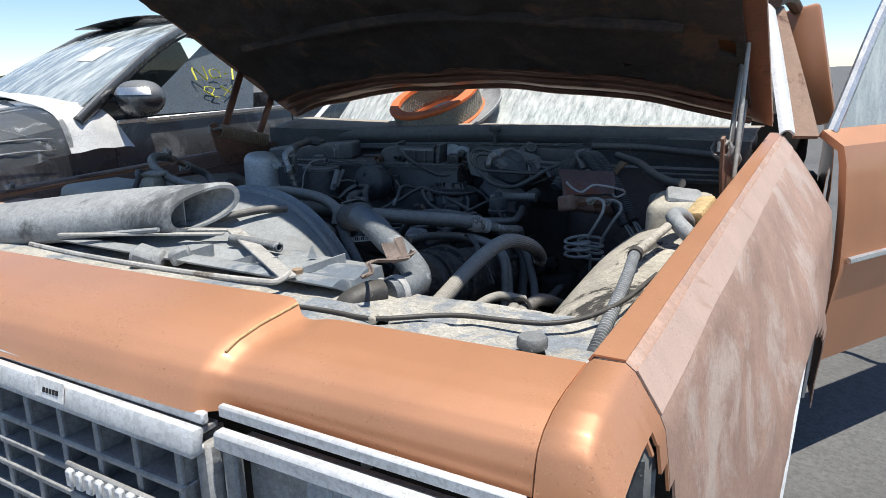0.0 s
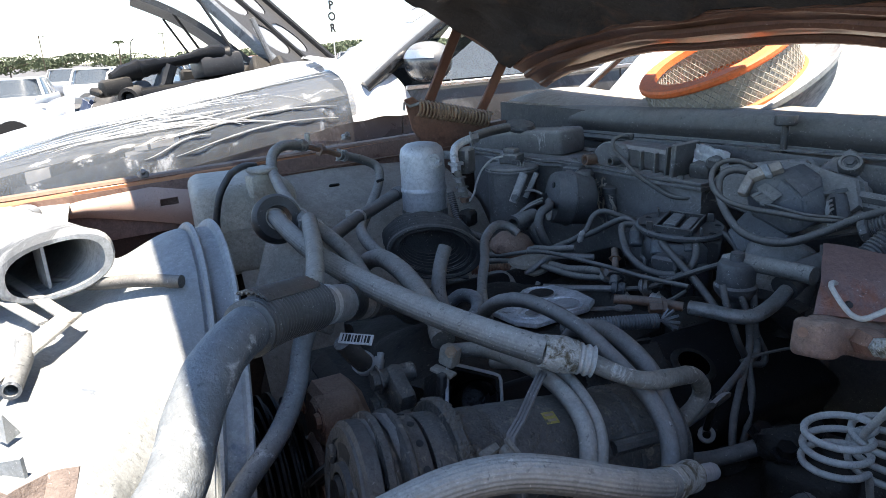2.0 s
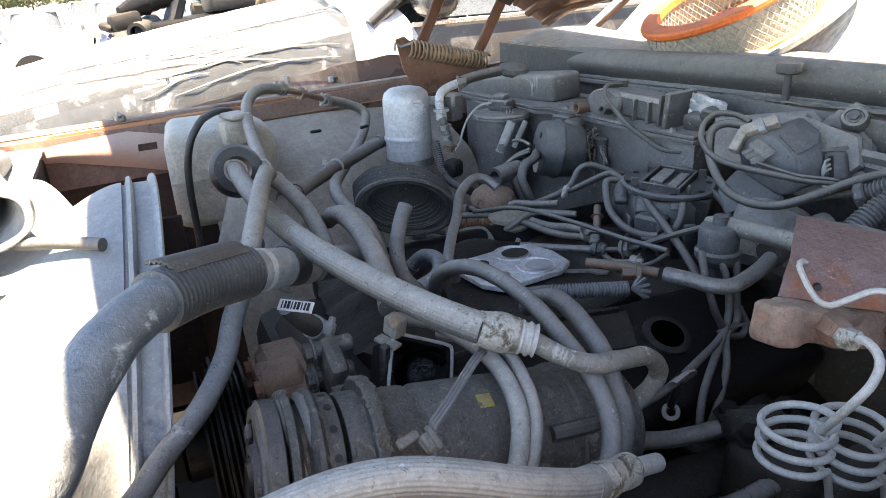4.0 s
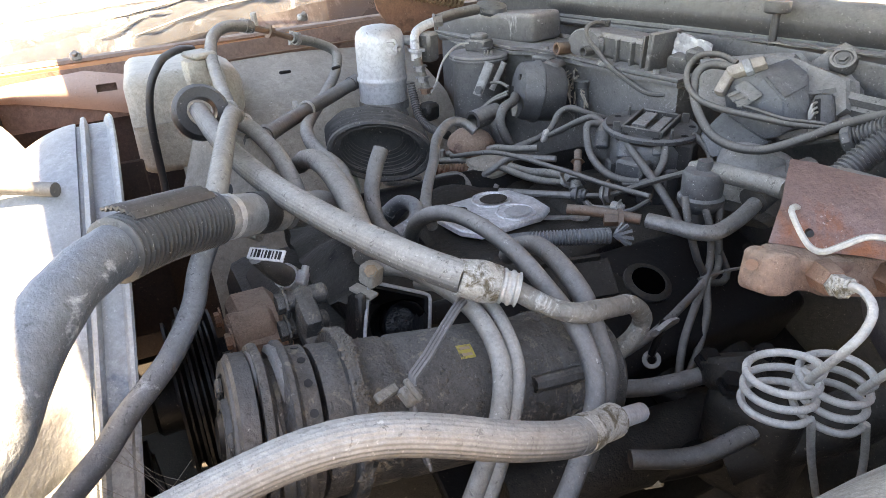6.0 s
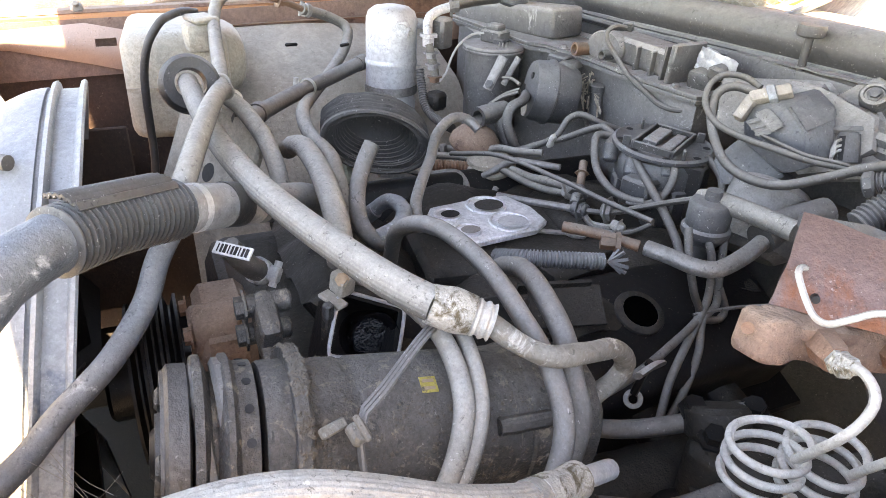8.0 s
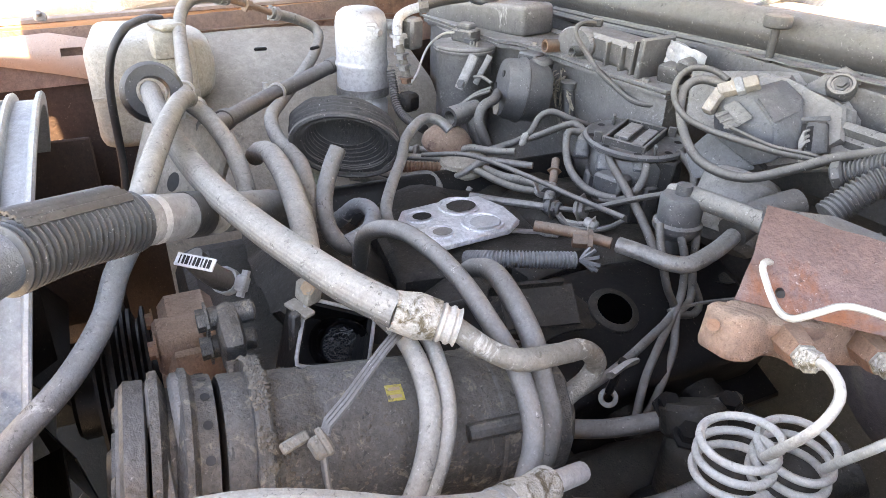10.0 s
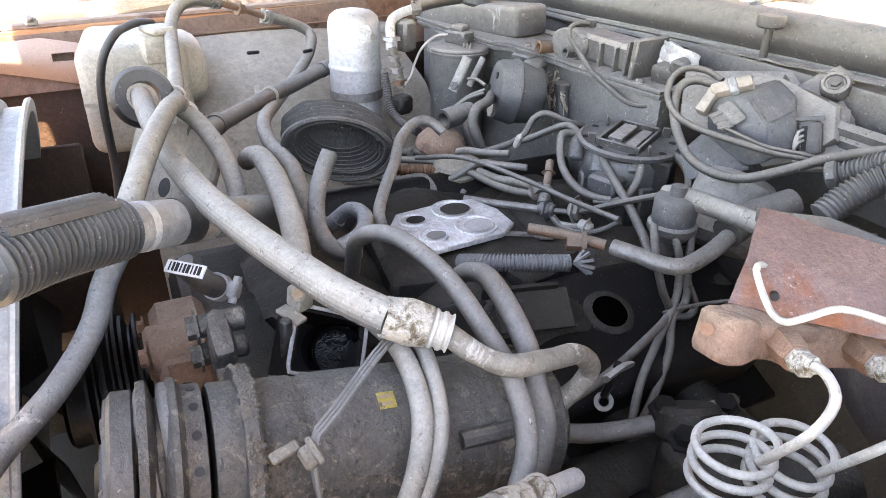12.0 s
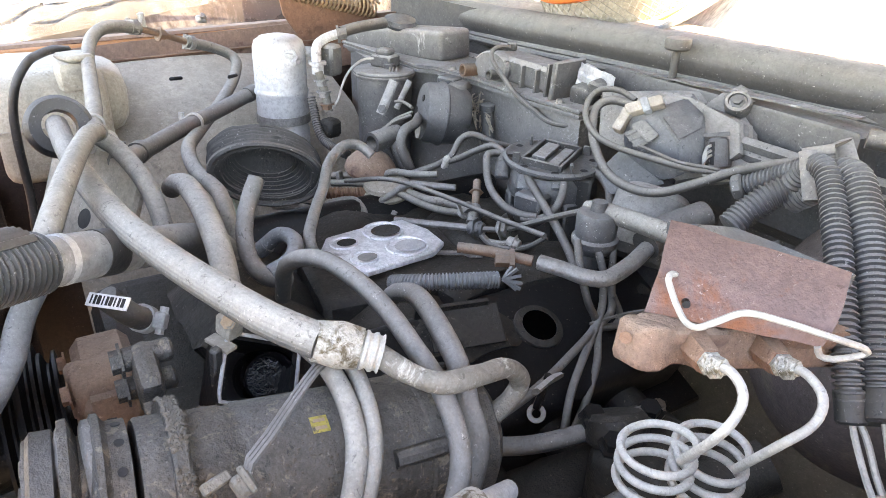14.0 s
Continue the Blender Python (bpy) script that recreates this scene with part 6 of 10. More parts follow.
# bent flat frame lying on the shroud
fr = thing("flat_bracket", (0.15, 0.0, 0.92), "bent flat metal frame lying loose on the shroud", "bracket")
for a, b, w in (((-0.12, -0.03, 0.934), (0.108, 0.052, 0.936), 0.012), ((0.108, 0.052, 0.936), (0.318, -0.062, 0.921), 0.022), ((-0.14, -0.07, 0.930), (0.10, 0.03, 0.934), 0.010)):
    a, b = Vector(a), Vector(b)
    bm = B()
    ang = math.degrees(math.atan2(b.y - a.y, b.x - a.x))
    box(bm, (a + b) / 2, ((b - a).length + 0.012, w, 0.004), (0, -math.degrees(math.asin((b.z - a.z) / (b - a).length)), ang), 0.001)
    part("bar", bm, M_BAR, fr)
bm = B()
tube(bm, [(0.318, -0.06, 0.924), (0.322, -0.082, 0.921), (0.300, -0.094, 0.921), (0.18, -0.118, 0.925), (0.02, -0.135, 0.93), (-0.12, -0.13, 0.93)], 0.004, 8)
part("rod", bm, M_BAR, fr)
# intake snorkel
sn = thing("intake_snorkel", (-0.15, 0.0, 0.91), "weathered grey oval intake snorkel resting on the shroud", "air duct")
bm = B()
loft(bm, [((0.052, 0.046, 0.967), 0.061, 0.028, 2.4), ((0.044, 0.044, 0.967), 0.065, 0.032, 2.4), ((0.015, 0.036, 0.966), 0.062, 0.030, 2.4), ((-0.08, 0.010, 0.956), 0.064, 0.033, 2.3), ((-0.22, -0.020, 0.938), 0.066, 0.034, 2.4),
          ((-0.36, -0.05, 0.920), 0.064, 0.033, 2.4), ((-0.50, -0.06, 0.902), 0.06, 0.031, 2.5), ((-0.60, -0.055, 0.890), 0.052, 0.029, 2.5)], 36)
part("duct", bm, M_DUCT, sn)
bm = B()
box(bm, (-0.005, 0.030, 0.964), (0.05, 0.003, 0.054), (0, 0, 14))
part("inner_web", bm, M_DUCT, sn)
bm = B()
tube(bm, [(0.02 - 0.09 * k, -0.016 - 0.018 * k, 0.942 - 0.011 * k) for k in range(6)], 0.004, 6, 0.03)
part("seam_ridge", bm, M_DUCT, sn)
solo("broken_clip", box(box(B(), (0.055, -0.065, 0.913), (0.045, 0.035, 0.03), (10, 20, 30), 0.006), (0.10, -0.045, 0.918), (0.03, 0.02, 0.022), (0, -20, 50), 0.004), M_DUCT, "broken grey plastic clip on the radiator support", "clip")

# washer bottle and passenger apron
res = thing("washer_bottle", (-0.50, 0.33, 0.75), "aged ivory washer bottle by the inner fender", "bottle")
bm = B()
box(bm, (-0.560, 0.314, 0.846), (0.21, 0.160, 0.168), (0, 0, -4), 0.022, 4)
box(bm, (-0.560, 0.375, 0.872), (0.17, 0.095, 0.110), (0, 0, -4), 0.040, 4)
for v in bm.verts:
    v.co += Vector((1, 1, 1)) * 0.003 * noise.noise(v.co * 14)
body = part("bottle_body", bm, M_IVORY, res)
bm = B()
sheet(bm, lambda u, v: (-0.4530 + 0.0012 * math.sin(u * 9), 0.228 + 0.145 * u, 0.845 + 0.0025 * math.sin(math.pi * v) + 0.006 * v), 16, 4, 0.002)
part("mould_seam", bm, M_IVORY, body)
bm = B()
box(bm, (-0.455, 0.345, 0.925), (0.034, 0.046, 0.042), (0, 0, 12), 0.006, 2)
box(bm, (-0.455, 0.350, 0.952), (0.050, 0.040, 0.010), (0, 0, 20), 0.004)
part("cap", bm, M_IVORY, res)
whl = thing("passenger_wheelhouse", (-0.56, 0.50, 0.70), "dusty pale wheelhouse hump along the passenger side", "wheelhouse")
bm = B()
sheet(bm, lambda u, v: (-0.70 + 0.42 * v, 0.29 + 0.53 * u, 0.880 + 0.015 * math.sin(math.pi * u) - 0.14 * v - 0.26 * max(0, v - 0.45) ** 1.3 * 2), 26, 26, -0.003)
part("panel", bm, M_DUSTYPANEL, whl)
for k in range(3):
    part("stain_clip", box(B(), (-0.52 + 0.02 * k, 0.50 + 0.09 * k, 0.893), (0.006, 0.022, 0.006), (0, 10, 30 * k), 0.002), M_ENGBLACK, whl)
bk = thing("battery_tray_bracket", (-0.15, 0.25, 0.75), "dusty flat bracket with a round hole", "bracket")
bm = B()
box(bm, (-0.12, 0.315, 0.85), (0.17, 0.012, 0.12), (-25, 0, 25), 0.004)
part("plate", bm, M_DUSTYPANEL, bk)
# black disc on the plate, shade of the hole put into its colour
part("hole", lathe(B(), [(0.011, 0.0), (0.0, 0.0)], axis((-0.058, 0.303, 0.857), (0.35, -0.8, 0.5)), 20, cap=False), M_INK_HOLE, bk)

# accumulator and its pipework
AX, AY = -0.418, 0.648
acc = thing("accumulator", (AX, AY, 0.78), "silver aluminium refrigerant accumulator can with chipped paint", "canister")
bm = B()
lathe(bm, [(0.0, 0.0), (0.030, 0.0), (0.0415, 0.008), (0.0430, 0.016), (0.0430, 0.050), (0.0432, 0.052), (0.0448, 0.055), (0.0448, 0.059), (0.0432, 0.062), (0.0430, 0.064), (0.0430, 0.118), (0.0422, 0.128), (0.039, 0.138), (0.030, 0.145), (0.016, 0.148), (0, 0.148)], pose(AX, AY, 0.824), 44)
part("can", bm, M_ALUPAINT, acc)
part("strap", lathe(B(), [(0.0432, -0.007), (0.0452, -0.007), (0.0452, 0.007), (0.0432, 0.007)], pose(AX, AY, 0.836), 36, cap=False), M_STEEL, acc)
part("base", lathe(B(), [(0.0, -0.07), (0.034, -0.07), (0.036, -0.01), (0.030, 0.0), (0, 0.0)], pose(AX + 0.004, AY + 0.006, 0.826), 32), M_ALUPAINT, acc)
part("port", tube(B(), [(-0.375, 0.648, 0.941), (-0.355, 0.658, 0.939)], 0.0065, 12, hollow=(False, True)), M_ALU, acc)
part("nut", hex_bolt(B(), (-0.371, 0.650, 0.941), (0.75, -0.45, -0.05), 0.0105, 0.010), M_ALU, acc)
part("outlet_pipe", tube(B(), [(-0.423, 0.680, 0.942), (-0.406, 0.696, 0.943), (-0.388, 0.712, 0.940)], 0.0085, 12), M_ALU, acc)
ft = thing("refrigerant_fitting", (-0.342, 0.694, 0.857), "bright elbow pipe with brass nuts", "pipe fitting")
part("elbow", tube(B(), [(-0.390, 0.745, 0.972), (-0.385, 0.717, 0.966), (-0.379, 0.700, 0.957), (-0.369, 0.693, 0.943), (-0.360, 0.691, 0.926)], 0.0078, 14, 0.006), M_ALUBRIGHT, ft)
part("nut", hex_bolt(B(), (-0.364, 0.693, 0.935), (0.02, -0.02, -1), 0.0105, 0.020), M_ALU, ft)
part("lower_pipe", tube(B(), [(-0.359, 0.692, 0.919), (-0.353, 0.695, 0.900), (-0.346, 0.698, 0.879), (-0.340, 0.699, 0.857)], 0.0070, 12), M_CORRODED, ft)
for yy in (92, 112, 134):
    part("brass_nut", hex_bolt(B(), tuple(Vector((-0.354, 0.693, 0.913)).lerp(Vector((-0.338, 0.698, 0.857)), (yy - 86) / 64)), (0.06, 0.02, -1), 0.0088, 0.010), M_COPPERFIT if yy == 134 else M_STEEL, ft)
part("hanger", box(B(), (-0.380, 0.725, 0.932), (0.026, 0.030, 0.050), (0, 0, 24), 0.005), M_HVAC, ft)
part("upper_nut", hex_bolt(B(), (-0.387, 0.739, 0.971), (0.35, 0.9, 0.12), 0.0100, 0.016), M_STEEL, ft)
part("hose_end", tube(B(), [(-0.390, 0.745, 0.973), (-0.399, 0.775, 0.977), (-0.407, 0.805, 0.979), (-0.412, 0.840, 0.981)], 0.0095, 14), M_BLACKPL, ft)
part("sensor", lathe(B(), [(0.0, 0.0), (0.026, 0.0), (0.030, 0.006), (0.028, 0.014), (0.010, 0.020), (0, 0.020)], pose(*(-0.425, 0.877, 0.971), 0, 12, 0), 24), M_WIPERBLUE, ft)
part("bulb_tube", tube(B(), [(-0.333, 0.779, 0.939), (-0.342, 0.761, 0.935), (-0.343, 0.739, 0.919), (-0.344, 0.726, 0.896), (-0.338, 0.715, 0.875), (-0.339, 0.700, 0.857)], 0.0020, 6), M_LINE, ft)
part("drop_hose", tube(B(), [(-0.365, 0.679, 0.878), (-0.353, 0.679, 0.855), (-0.329, 0.676, 0.828), (-0.300, 0.681, 0.814), (-0.249, 0.690, 0.811)], 0.0068, 12, ribs=0.0014, pitch=0.0044), M_RUBBER, ft)
part("lower_valve", box(B(), (-0.333, 0.698, 0.832), (0.030, 0.030, 0.030), (0, 0, 20), 0.006), M_ENGINE, ft)


def slab(bm, pts, z0, z1, bev=0.0):
    """An upright block on a plan outline."""
    return prism(bm, [(p[0], p[1]) for p in pts], z1 - z0, Matrix.Translation((0, 0, z0)), bev)


# evaporator canister that stands at the end of the heater case
pc = thing("black_canister", (-0.345, 0.805, 0.70), "dusty dark evaporator canister with a flanged lid", "canister")
part("body", lathe(B(), [(0.0, 0.0), (0.043, 0.0), (0.045, 0.01), (0.0465, 0.150), (0.0455, 0.158), (0.0, 0.158)], pose(-0.345, 0.805, 0.752), 40), M_HVAC, pc)
part("lid", lathe(B(), [(0.045, 0.0), (0.0515, 0.0), (0.0525, 0.003), (0.0525, 0.0045), (0.0515, 0.006), (0.0525, 0.0075), (0.0525, 0.009), (0.050, 0.012), (0.0, 0.013)], pose(-0.345, 0.805, 0.906), 40), M_HVAC, pc)
bm = B()
box(bm, (-0.356, 0.812, 0.929), (0.040, 0.034, 0.020), (0, 0, 28), 0.003)
box(bm, (-0.356, 0.812, 0.943), (0.028, 0.024, 0.012), (0, 0, 28), 0.005, 2)
relay = part("relay", bm, M_HVAC, pc)
part("terminal", box(B(), (-0.326, 0.805, 0.925), (0.018, 0.012, 0.008), (0, 0, 28), 0.001), M_SLATE, relay)
for k in range(3):
    o = 0.004 * k
    part("wire", tube(B(), [(-0.320 + o, 0.803 + o, 0.925), (-0.312 + o, 0.795 + o, 0.905), (-0.313 + o, 0.790, 0.880), (-0.322 + o, 0.782, 0.850), (-0.335 + o, 0.775, 0.825)], 0.0018, 6), M_RUBBER_PALE, relay)
for a, b, w in (((-0.268, 0.783, 0.915), (-0.272, 0.760, 0.863), 0.016), ((-0.273, 0.814, 0.911), (-0.283, 0.795, 0.865), 0.010)):
    a, b = Vector(a), Vector(b)
    bm = B()
    tube(bm, [a, a.lerp(b, 0.5), b], w / 2, 10, 0.01, flat=0.35)
    part("stay", bm, M_STEEL, pc)
part("stay_bolt", hex_bolt(B(), (-0.264, 0.759, 0.873), (0.75, -0.55, 0.3), 0.005, 0.005), M_SLATE, pc)

# round vacuum motor
vm = thing("vacuum_motor", (-0.17, 0.80, 0.80), "round dusty black vacuum motor with a chipped face", "vacuum motor")
va = axis((-0.186, 0.812, 0.879), (-0.30, -0.94, 0.15))
bm = B()
lathe(bm, [(0.0, -0.046), (0.040, -0.046), (0.044, -0.040), (0.0455, -0.010), (0.0490, -0.008), (0.0490, -0.003), (0.0465, 0.0), (0.0450, 0.016), (0.042, 0.022), (0.012, 0.026), (0, 0.026)], va, 40)
part("drum", bm, M_SLATE, vm)
# ports are black discs that stand in for their dark mouths
for a, rr in ((70, 0.005), (200, 0.010)):
    q = (0.024 * math.cos(radians(a)), 0.024 * math.sin(radians(a)))
    part("port", cyl(B(), va @ Vector((*q, 0.0235)), va @ Vector((*q, 0.0262)), rr, 14), M_INK_HOLE, vm)
bm = B()
chip = random.Random(5)
prism(bm, [((0.013 + 0.004 * chip.random()) * math.cos(k * 0.63), (0.010 + 0.004 * chip.random()) * math.sin(k * 0.63)) for k in range(10)], 0.0012, va @ Matrix.Translation((0.004, -0.030, 0.0242)))
part("bare_patch", bm, M_DUSTYPANEL, vm, "pale torn patch on the face")
part("hose", tube(B(), [va @ Vector((-0.006, -0.010, 0.024)), (-0.153, 0.757, 0.878), (-0.142, 0.733, 0.873), (-0.135, 0.723, 0.855), (-0.129, 0.729, 0.831), (-0.129, 0.738, 0.816)], 0.0075, 12), M_RUBBER, vm)
part("bracket", box(B(), (-0.185, 0.850, 0.898), (0.030, 0.040, 0.052), (0, 8, 30), 0.006), M_BLACKPL, vm)
part("bracket_lug", box(B(), (-0.205, 0.848, 0.922), (0.034, 0.026, 0.014), (0, 0, 20), 0.003), M_SLATE, vm)
for a, b in (((-0.211, 0.784, 0.885), (-0.261, 0.781, 0.883)), ((-0.210, 0.784, 0.878), (-0.243, 0.750, 0.847)), ((-0.201, 0.777, 0.876), (-0.235, 0.742, 0.846))):
    part("tube", tube(B(), [a, (Vector(a) + Vector(b)) / 2 + Vector((0, 0, 0.004)), b], 0.0026, 7), M_RUBBER_PALE, vm)

# heater case across the firewall
hv = thing("heater_case", (-0.25, 0.93, 0.70), "dusty dark heater case on the firewall with ribs and clips", "heater case")
bm = B()
slab(bm, [(-0.56, 0.84), (-0.38, 0.82), (-0.285, 0.875), (-0.18, 0.893), (-0.05, 0.895), (0.035, 0.905), (0.03, 1.005), (-0.56, 1.0)], 0.70, 0.916, 0.004)
part("case", bm, M_HVAC, hv)
bm = B()
slab(bm, [(-0.56, 0.825), (-0.30, 0.845), (-0.275, 0.868), (-0.18, 0.882), (-0.05, 0.884), (0.043, 0.894), (0.04, 0.99), (-0.56, 0.98)], 0.916, 0.922, 0.001)
slab(bm, [(-0.56, 0.822), (-0.30, 0.842), (-0.275, 0.865), (-0.18, 0.879), (-0.05, 0.881), (0.045, 0.892), (0.04, 0.99), (-0.56, 0.98)], 0.924, 0.929, 0.001)
part("joint_flange", bm, M_HVAC, hv)
bm = B()
box(bm, (-0.437, 0.893, 0.944), (0.27, 0.075, 0.050), (0, -5, 13), 0.009, 3)
part("top_housing", bm, M_HVAC, hv, "dark rounded top housing")
bm = B()
slab(bm, [(-0.175, 0.905), (-0.02, 0.908), (-0.02, 0.965), (-0.19, 0.96)], 0.928, 0.966, 0.006)
part("blower_housing", bm, M_HVAC, hv)
bm = B()
lathe(bm, [(0.0, -0.020), (0.024, -0.020), (0.027, -0.016), (0.027, 0.016), (0.024, 0.020), (0.0, 0.020)], axis((-0.165, 0.912, 0.945), (0.15, -1, 0.1)), 24, 1.4, 0.9)
part("round_boss", bm, M_HVAC, hv)
bm = B()
box(bm, (-0.022, 0.925, 0.952), (0.009, 0.062, 0.058), (0, 4, 8), 0.002)
box(bm, (-0.038, 0.922, 0.950), (0.004, 0.050, 0.050), (0, 4, 8), 0.001)
part("end_rib", bm, M_HVAC, hv)
for x in (-0.135, -0.095, -0.062):
    part("rib", box(B(), (x, 0.905, 0.944), (0.005, 0.014, 0.036), (0, 0, 6), 0.0015), M_HVAC, hv)
for x, y in ((-0.245, 0.872), (-0.11, 0.884), (0.0, 0.890)):
    part("case_screw", hex_bolt(B(), (x, y + 0.006, 0.929), (0, 0, 1), 0.005, 0.005), M_STEEL, hv)
bm = B()
box(bm, (0.012, 0.930, 0.940), (0.034, 0.030, 0.026), (6, 0, 14), 0.006, 2)
box(bm, (0.036, 0.93, 0.955), (0.02, 0.034, 0.018), (0, 10, 20), 0.004)
part("clip_block", bm, M_BLACKPL, hv)
bm = B()
sheet(bm, lambda u, v: Vector((-0.012 + 0.066 * u, 0.940 - 0.006 * v, 0.978 - 0.028 * v - 0.008 * u)) + Vector((0.004, -0.006, 0.006)) * noise.noise(Vector((u * 5, v * 4, 2.0))), 18, 10, 0.002)
part("foil_patch", bm, M_ALUPAINT, hv, "crumpled whitish foil patch")
# drain nipple with its torn insulation
bm = B()
cyl(bm, (-0.143, 0.885, 0.835), (-0.153, 0.885, 0.884), 0.0098, 16)
lathe(bm, [(0.010, 0.0), (0.0125, 0.001), (0.0125, 0.010), (0.0105, 0.012), (0.0, 0.012)], pose(-0.153, 0.885, 0.882), 18)
part("drain_nipple", bm, M_SLATE, hv)
tear = random.Random(12)
bm = B()
for k in range(26):
    q = Vector((-0.185 + 0.05 * tear.random(), 0.882, 0.885 + 0.022 * tear.random() - 0.02 * (k % 2)))
    tube(bm, [q, q + Vector((tear.uniform(-0.01, 0.01), -0.004, tear.uniform(-0.012, 0.006))), q + Vector((tear.uniform(-0.014, 0.014), -0.002, -0.018))], 0.0012, 4, 0.01)
part("torn_fibres", bm, M_DUSTYPANEL, hv, "frayed pale insulation fibres")

# ledge under the cowl that carries the wiper motor
bm = B()
slab(bm, [(-0.005, 0.978), (0.22, 0.980), (0.36, 0.972), (0.36, 1.02), (-0.005, 1.02)], 0.90, 0.972, 0.004)
ld = thing("cowl_ledge", (0.15, 1.0, 0.90), "dark ledge panel with a pale bare top edge", "panel")
part("face", bm, M_FIREWALL, ld)
bm = B()
sheet(bm, lambda u, v: (0.03 + 0.32 * u, 0.974 + 0.016 * v, 0.9745 + 0.012 * u + 0.002 * noise.noise(Vector((u * 12, v * 3, 0)))), 40, 4, 0.002)
part("bare_edge", bm, M_HVAC, ld, "pale bare metal edge")

fit_ = thing("hose_fitting", (-0.192, 0.892, 0.938), "orange-brown threaded hose fittings with a thin vacuum tube", "pipe fitting")
part("nipple", tube(B(), [(-0.198, 0.866, 0.938), (-0.198, 0.883, 0.937), (-0.204, 0.908, 0.934)], 0.0100, 16, hollow=(True, False)), M_COPPERFIT, fit_)
part("small_nipple", tube(B(), [(-0.141, 0.875, 0.941), (-0.142, 0.892, 0.940), (-0.144, 0.920, 0.938)], 0.0080, 14, hollow=(True, False)), M_BLACKPL, fit_)
part("thin_tube", tube(B(), [(-0.137, 0.909, 0.979), (-0.137, 0.892, 0.982), (-0.136, 0.877, 0.977), (-0.126, 0.870, 0.965), (-0.105, 0.874, 0.947), (-0.073, 0.875, 0.928), (-0.047, 0.884, 0.913), (-0.015, 0.892, 0.900), (0.012, 0.905, 0.900), (0.032, 0.915, 0.910), (0.045, 0.919, 0.928)], 0.0036, 8), M_RUBBER, fit_)
part("tube_clip", box(B(), (-0.139, 0.914, 0.980), (0.016, 0.008, 0.012), (0, 0, 30), 0.002), M_BLACKPL, fit_)
solo("screw_knob", lathe(B(), [(0.0050, -0.040), (0.0050, 0.0), (0.014, 0.0), (0.016, 0.002), (0.016, 0.012), (0.015, 0.014), (0, 0.014)], pose(*(0.109, 0.983, 1.012)), 20), M_BLACKPL, "dark flat-headed screw stop at the cowl", "screw")

# wiper motor
wm = thing("wiper_motor", (0.17, 0.93, 0.86), "dusty slate-black wiper motor with cast cover and plug sockets", "wiper motor")
WR, WU, WN = Vector((0.900, 0.436, 0.0)), Vector((-0.240, 0.495, 0.835)), Vector((0.364, -0.752, 0.550))
WA = Vector((0.183, 0.892, 0.937))
wmx = Matrix(((WR.x, WU.x, WN.x, WA.x), (WR.y, WU.y, WN.y, WA.y), (WR.z, WU.z, WN.z, WA.z), (0, 0, 0, 1))) @ Matrix.Diagonal((1.14, 1.0, 1.0, 1))


def on_motor(name, shape, c0, depth, material, parent, bev=0.003, label=""):
    return part(name, prism(B(), shape, depth, wmx @ Matrix.Translation((0, 0, c0)), bev), material, parent, label)


def motor_box(name, c, size, spin, material, parent, bev=0.002, label=""):
    bm = box(B(), (0, 0, 0), size, (0, 0, 0), bev, 2)
    bmesh.ops.transform(bm, matrix=wmx @ pose(*c, 0, 0, spin), verts=bm.verts[:])
    return part(name, bm, material, parent, label)


def motor_hull(name, points, material, parent, bev=0.003, label=""):
    bm = B()
    for p in points:
        bm.verts.new(wmx @ Vector(p))
    bmesh.ops.convex_hull(bm, input=bm.verts[:])
    bmesh.ops.dissolve_limit(bm, angle_limit=0.09, verts=bm.verts[:], edges=bm.edges[:])
    bmesh.ops.bevel(bm, geom=bm.edges[:], offset=bev, segments=2, affect='EDGES', clamp_overlap=True)
    return part(name, bm, material, parent, label)


on_motor("back_plate", [(-0.092, 0.059), (-0.01, 0.075), (0.065, 0.083), (0.11, 0.081), (0.121, 0.01), (0.093, -0.018), (0.02, -0.044), (-0.003, -0.026), (-0.079, -0.001)], -0.062, 0.005, M_HVAC, wm, 0.002)
on_motor("plate_flange", [(0.106, 0.078), (0.114, 0.077), (0.122, 0.013), (0.114, 0.011)], -0.060, 0.018, M_HVAC, wm, 0.003)
# slot darkness laid on the plate as a thin black piece
on_motor("slot", [(0.087, 0.019), (0.093, 0.024), (0.099, 0.009), (0.09, 0.007)], -0.0565, 0.0008, M_INK_HOLE, wm, 0.0)
on_motor("mounting_plate", [(0.02, 0.053), (0.041, 0.077), (0.053, 0.088), (0.067, 0.081), (0.078, 0.053), (0.093, -0.003), (0.073, -0.017), (0.026, -0.041)], -0.050, 0.010, M_HVAC, wm, 0.003)
cover = [(-0.021, 0.052), (-0.016, 0.058), (0.013, 0.062), (0.031, 0.044), (0.066, 0.041), (0.078, 0.035), (0.089, -0.009), (0.076, -0.019), (0.024, -0.05), (0.005, -0.035), (-0.02, 0.036)]
on_motor("pump_cover", cover, -0.042, 0.020, M_HVAC, wm, 0.004)
CX, CY = sum(a for a, b in cover) / len(cover), sum(b for a, b in cover) / len(cover)
on_motor("cover_step", [(CX + (a - CX) * 0.84, CY + (b - CY) * 0.84) for a, b in cover], -0.022, 0.012, M_HVAC, wm, 0.004)
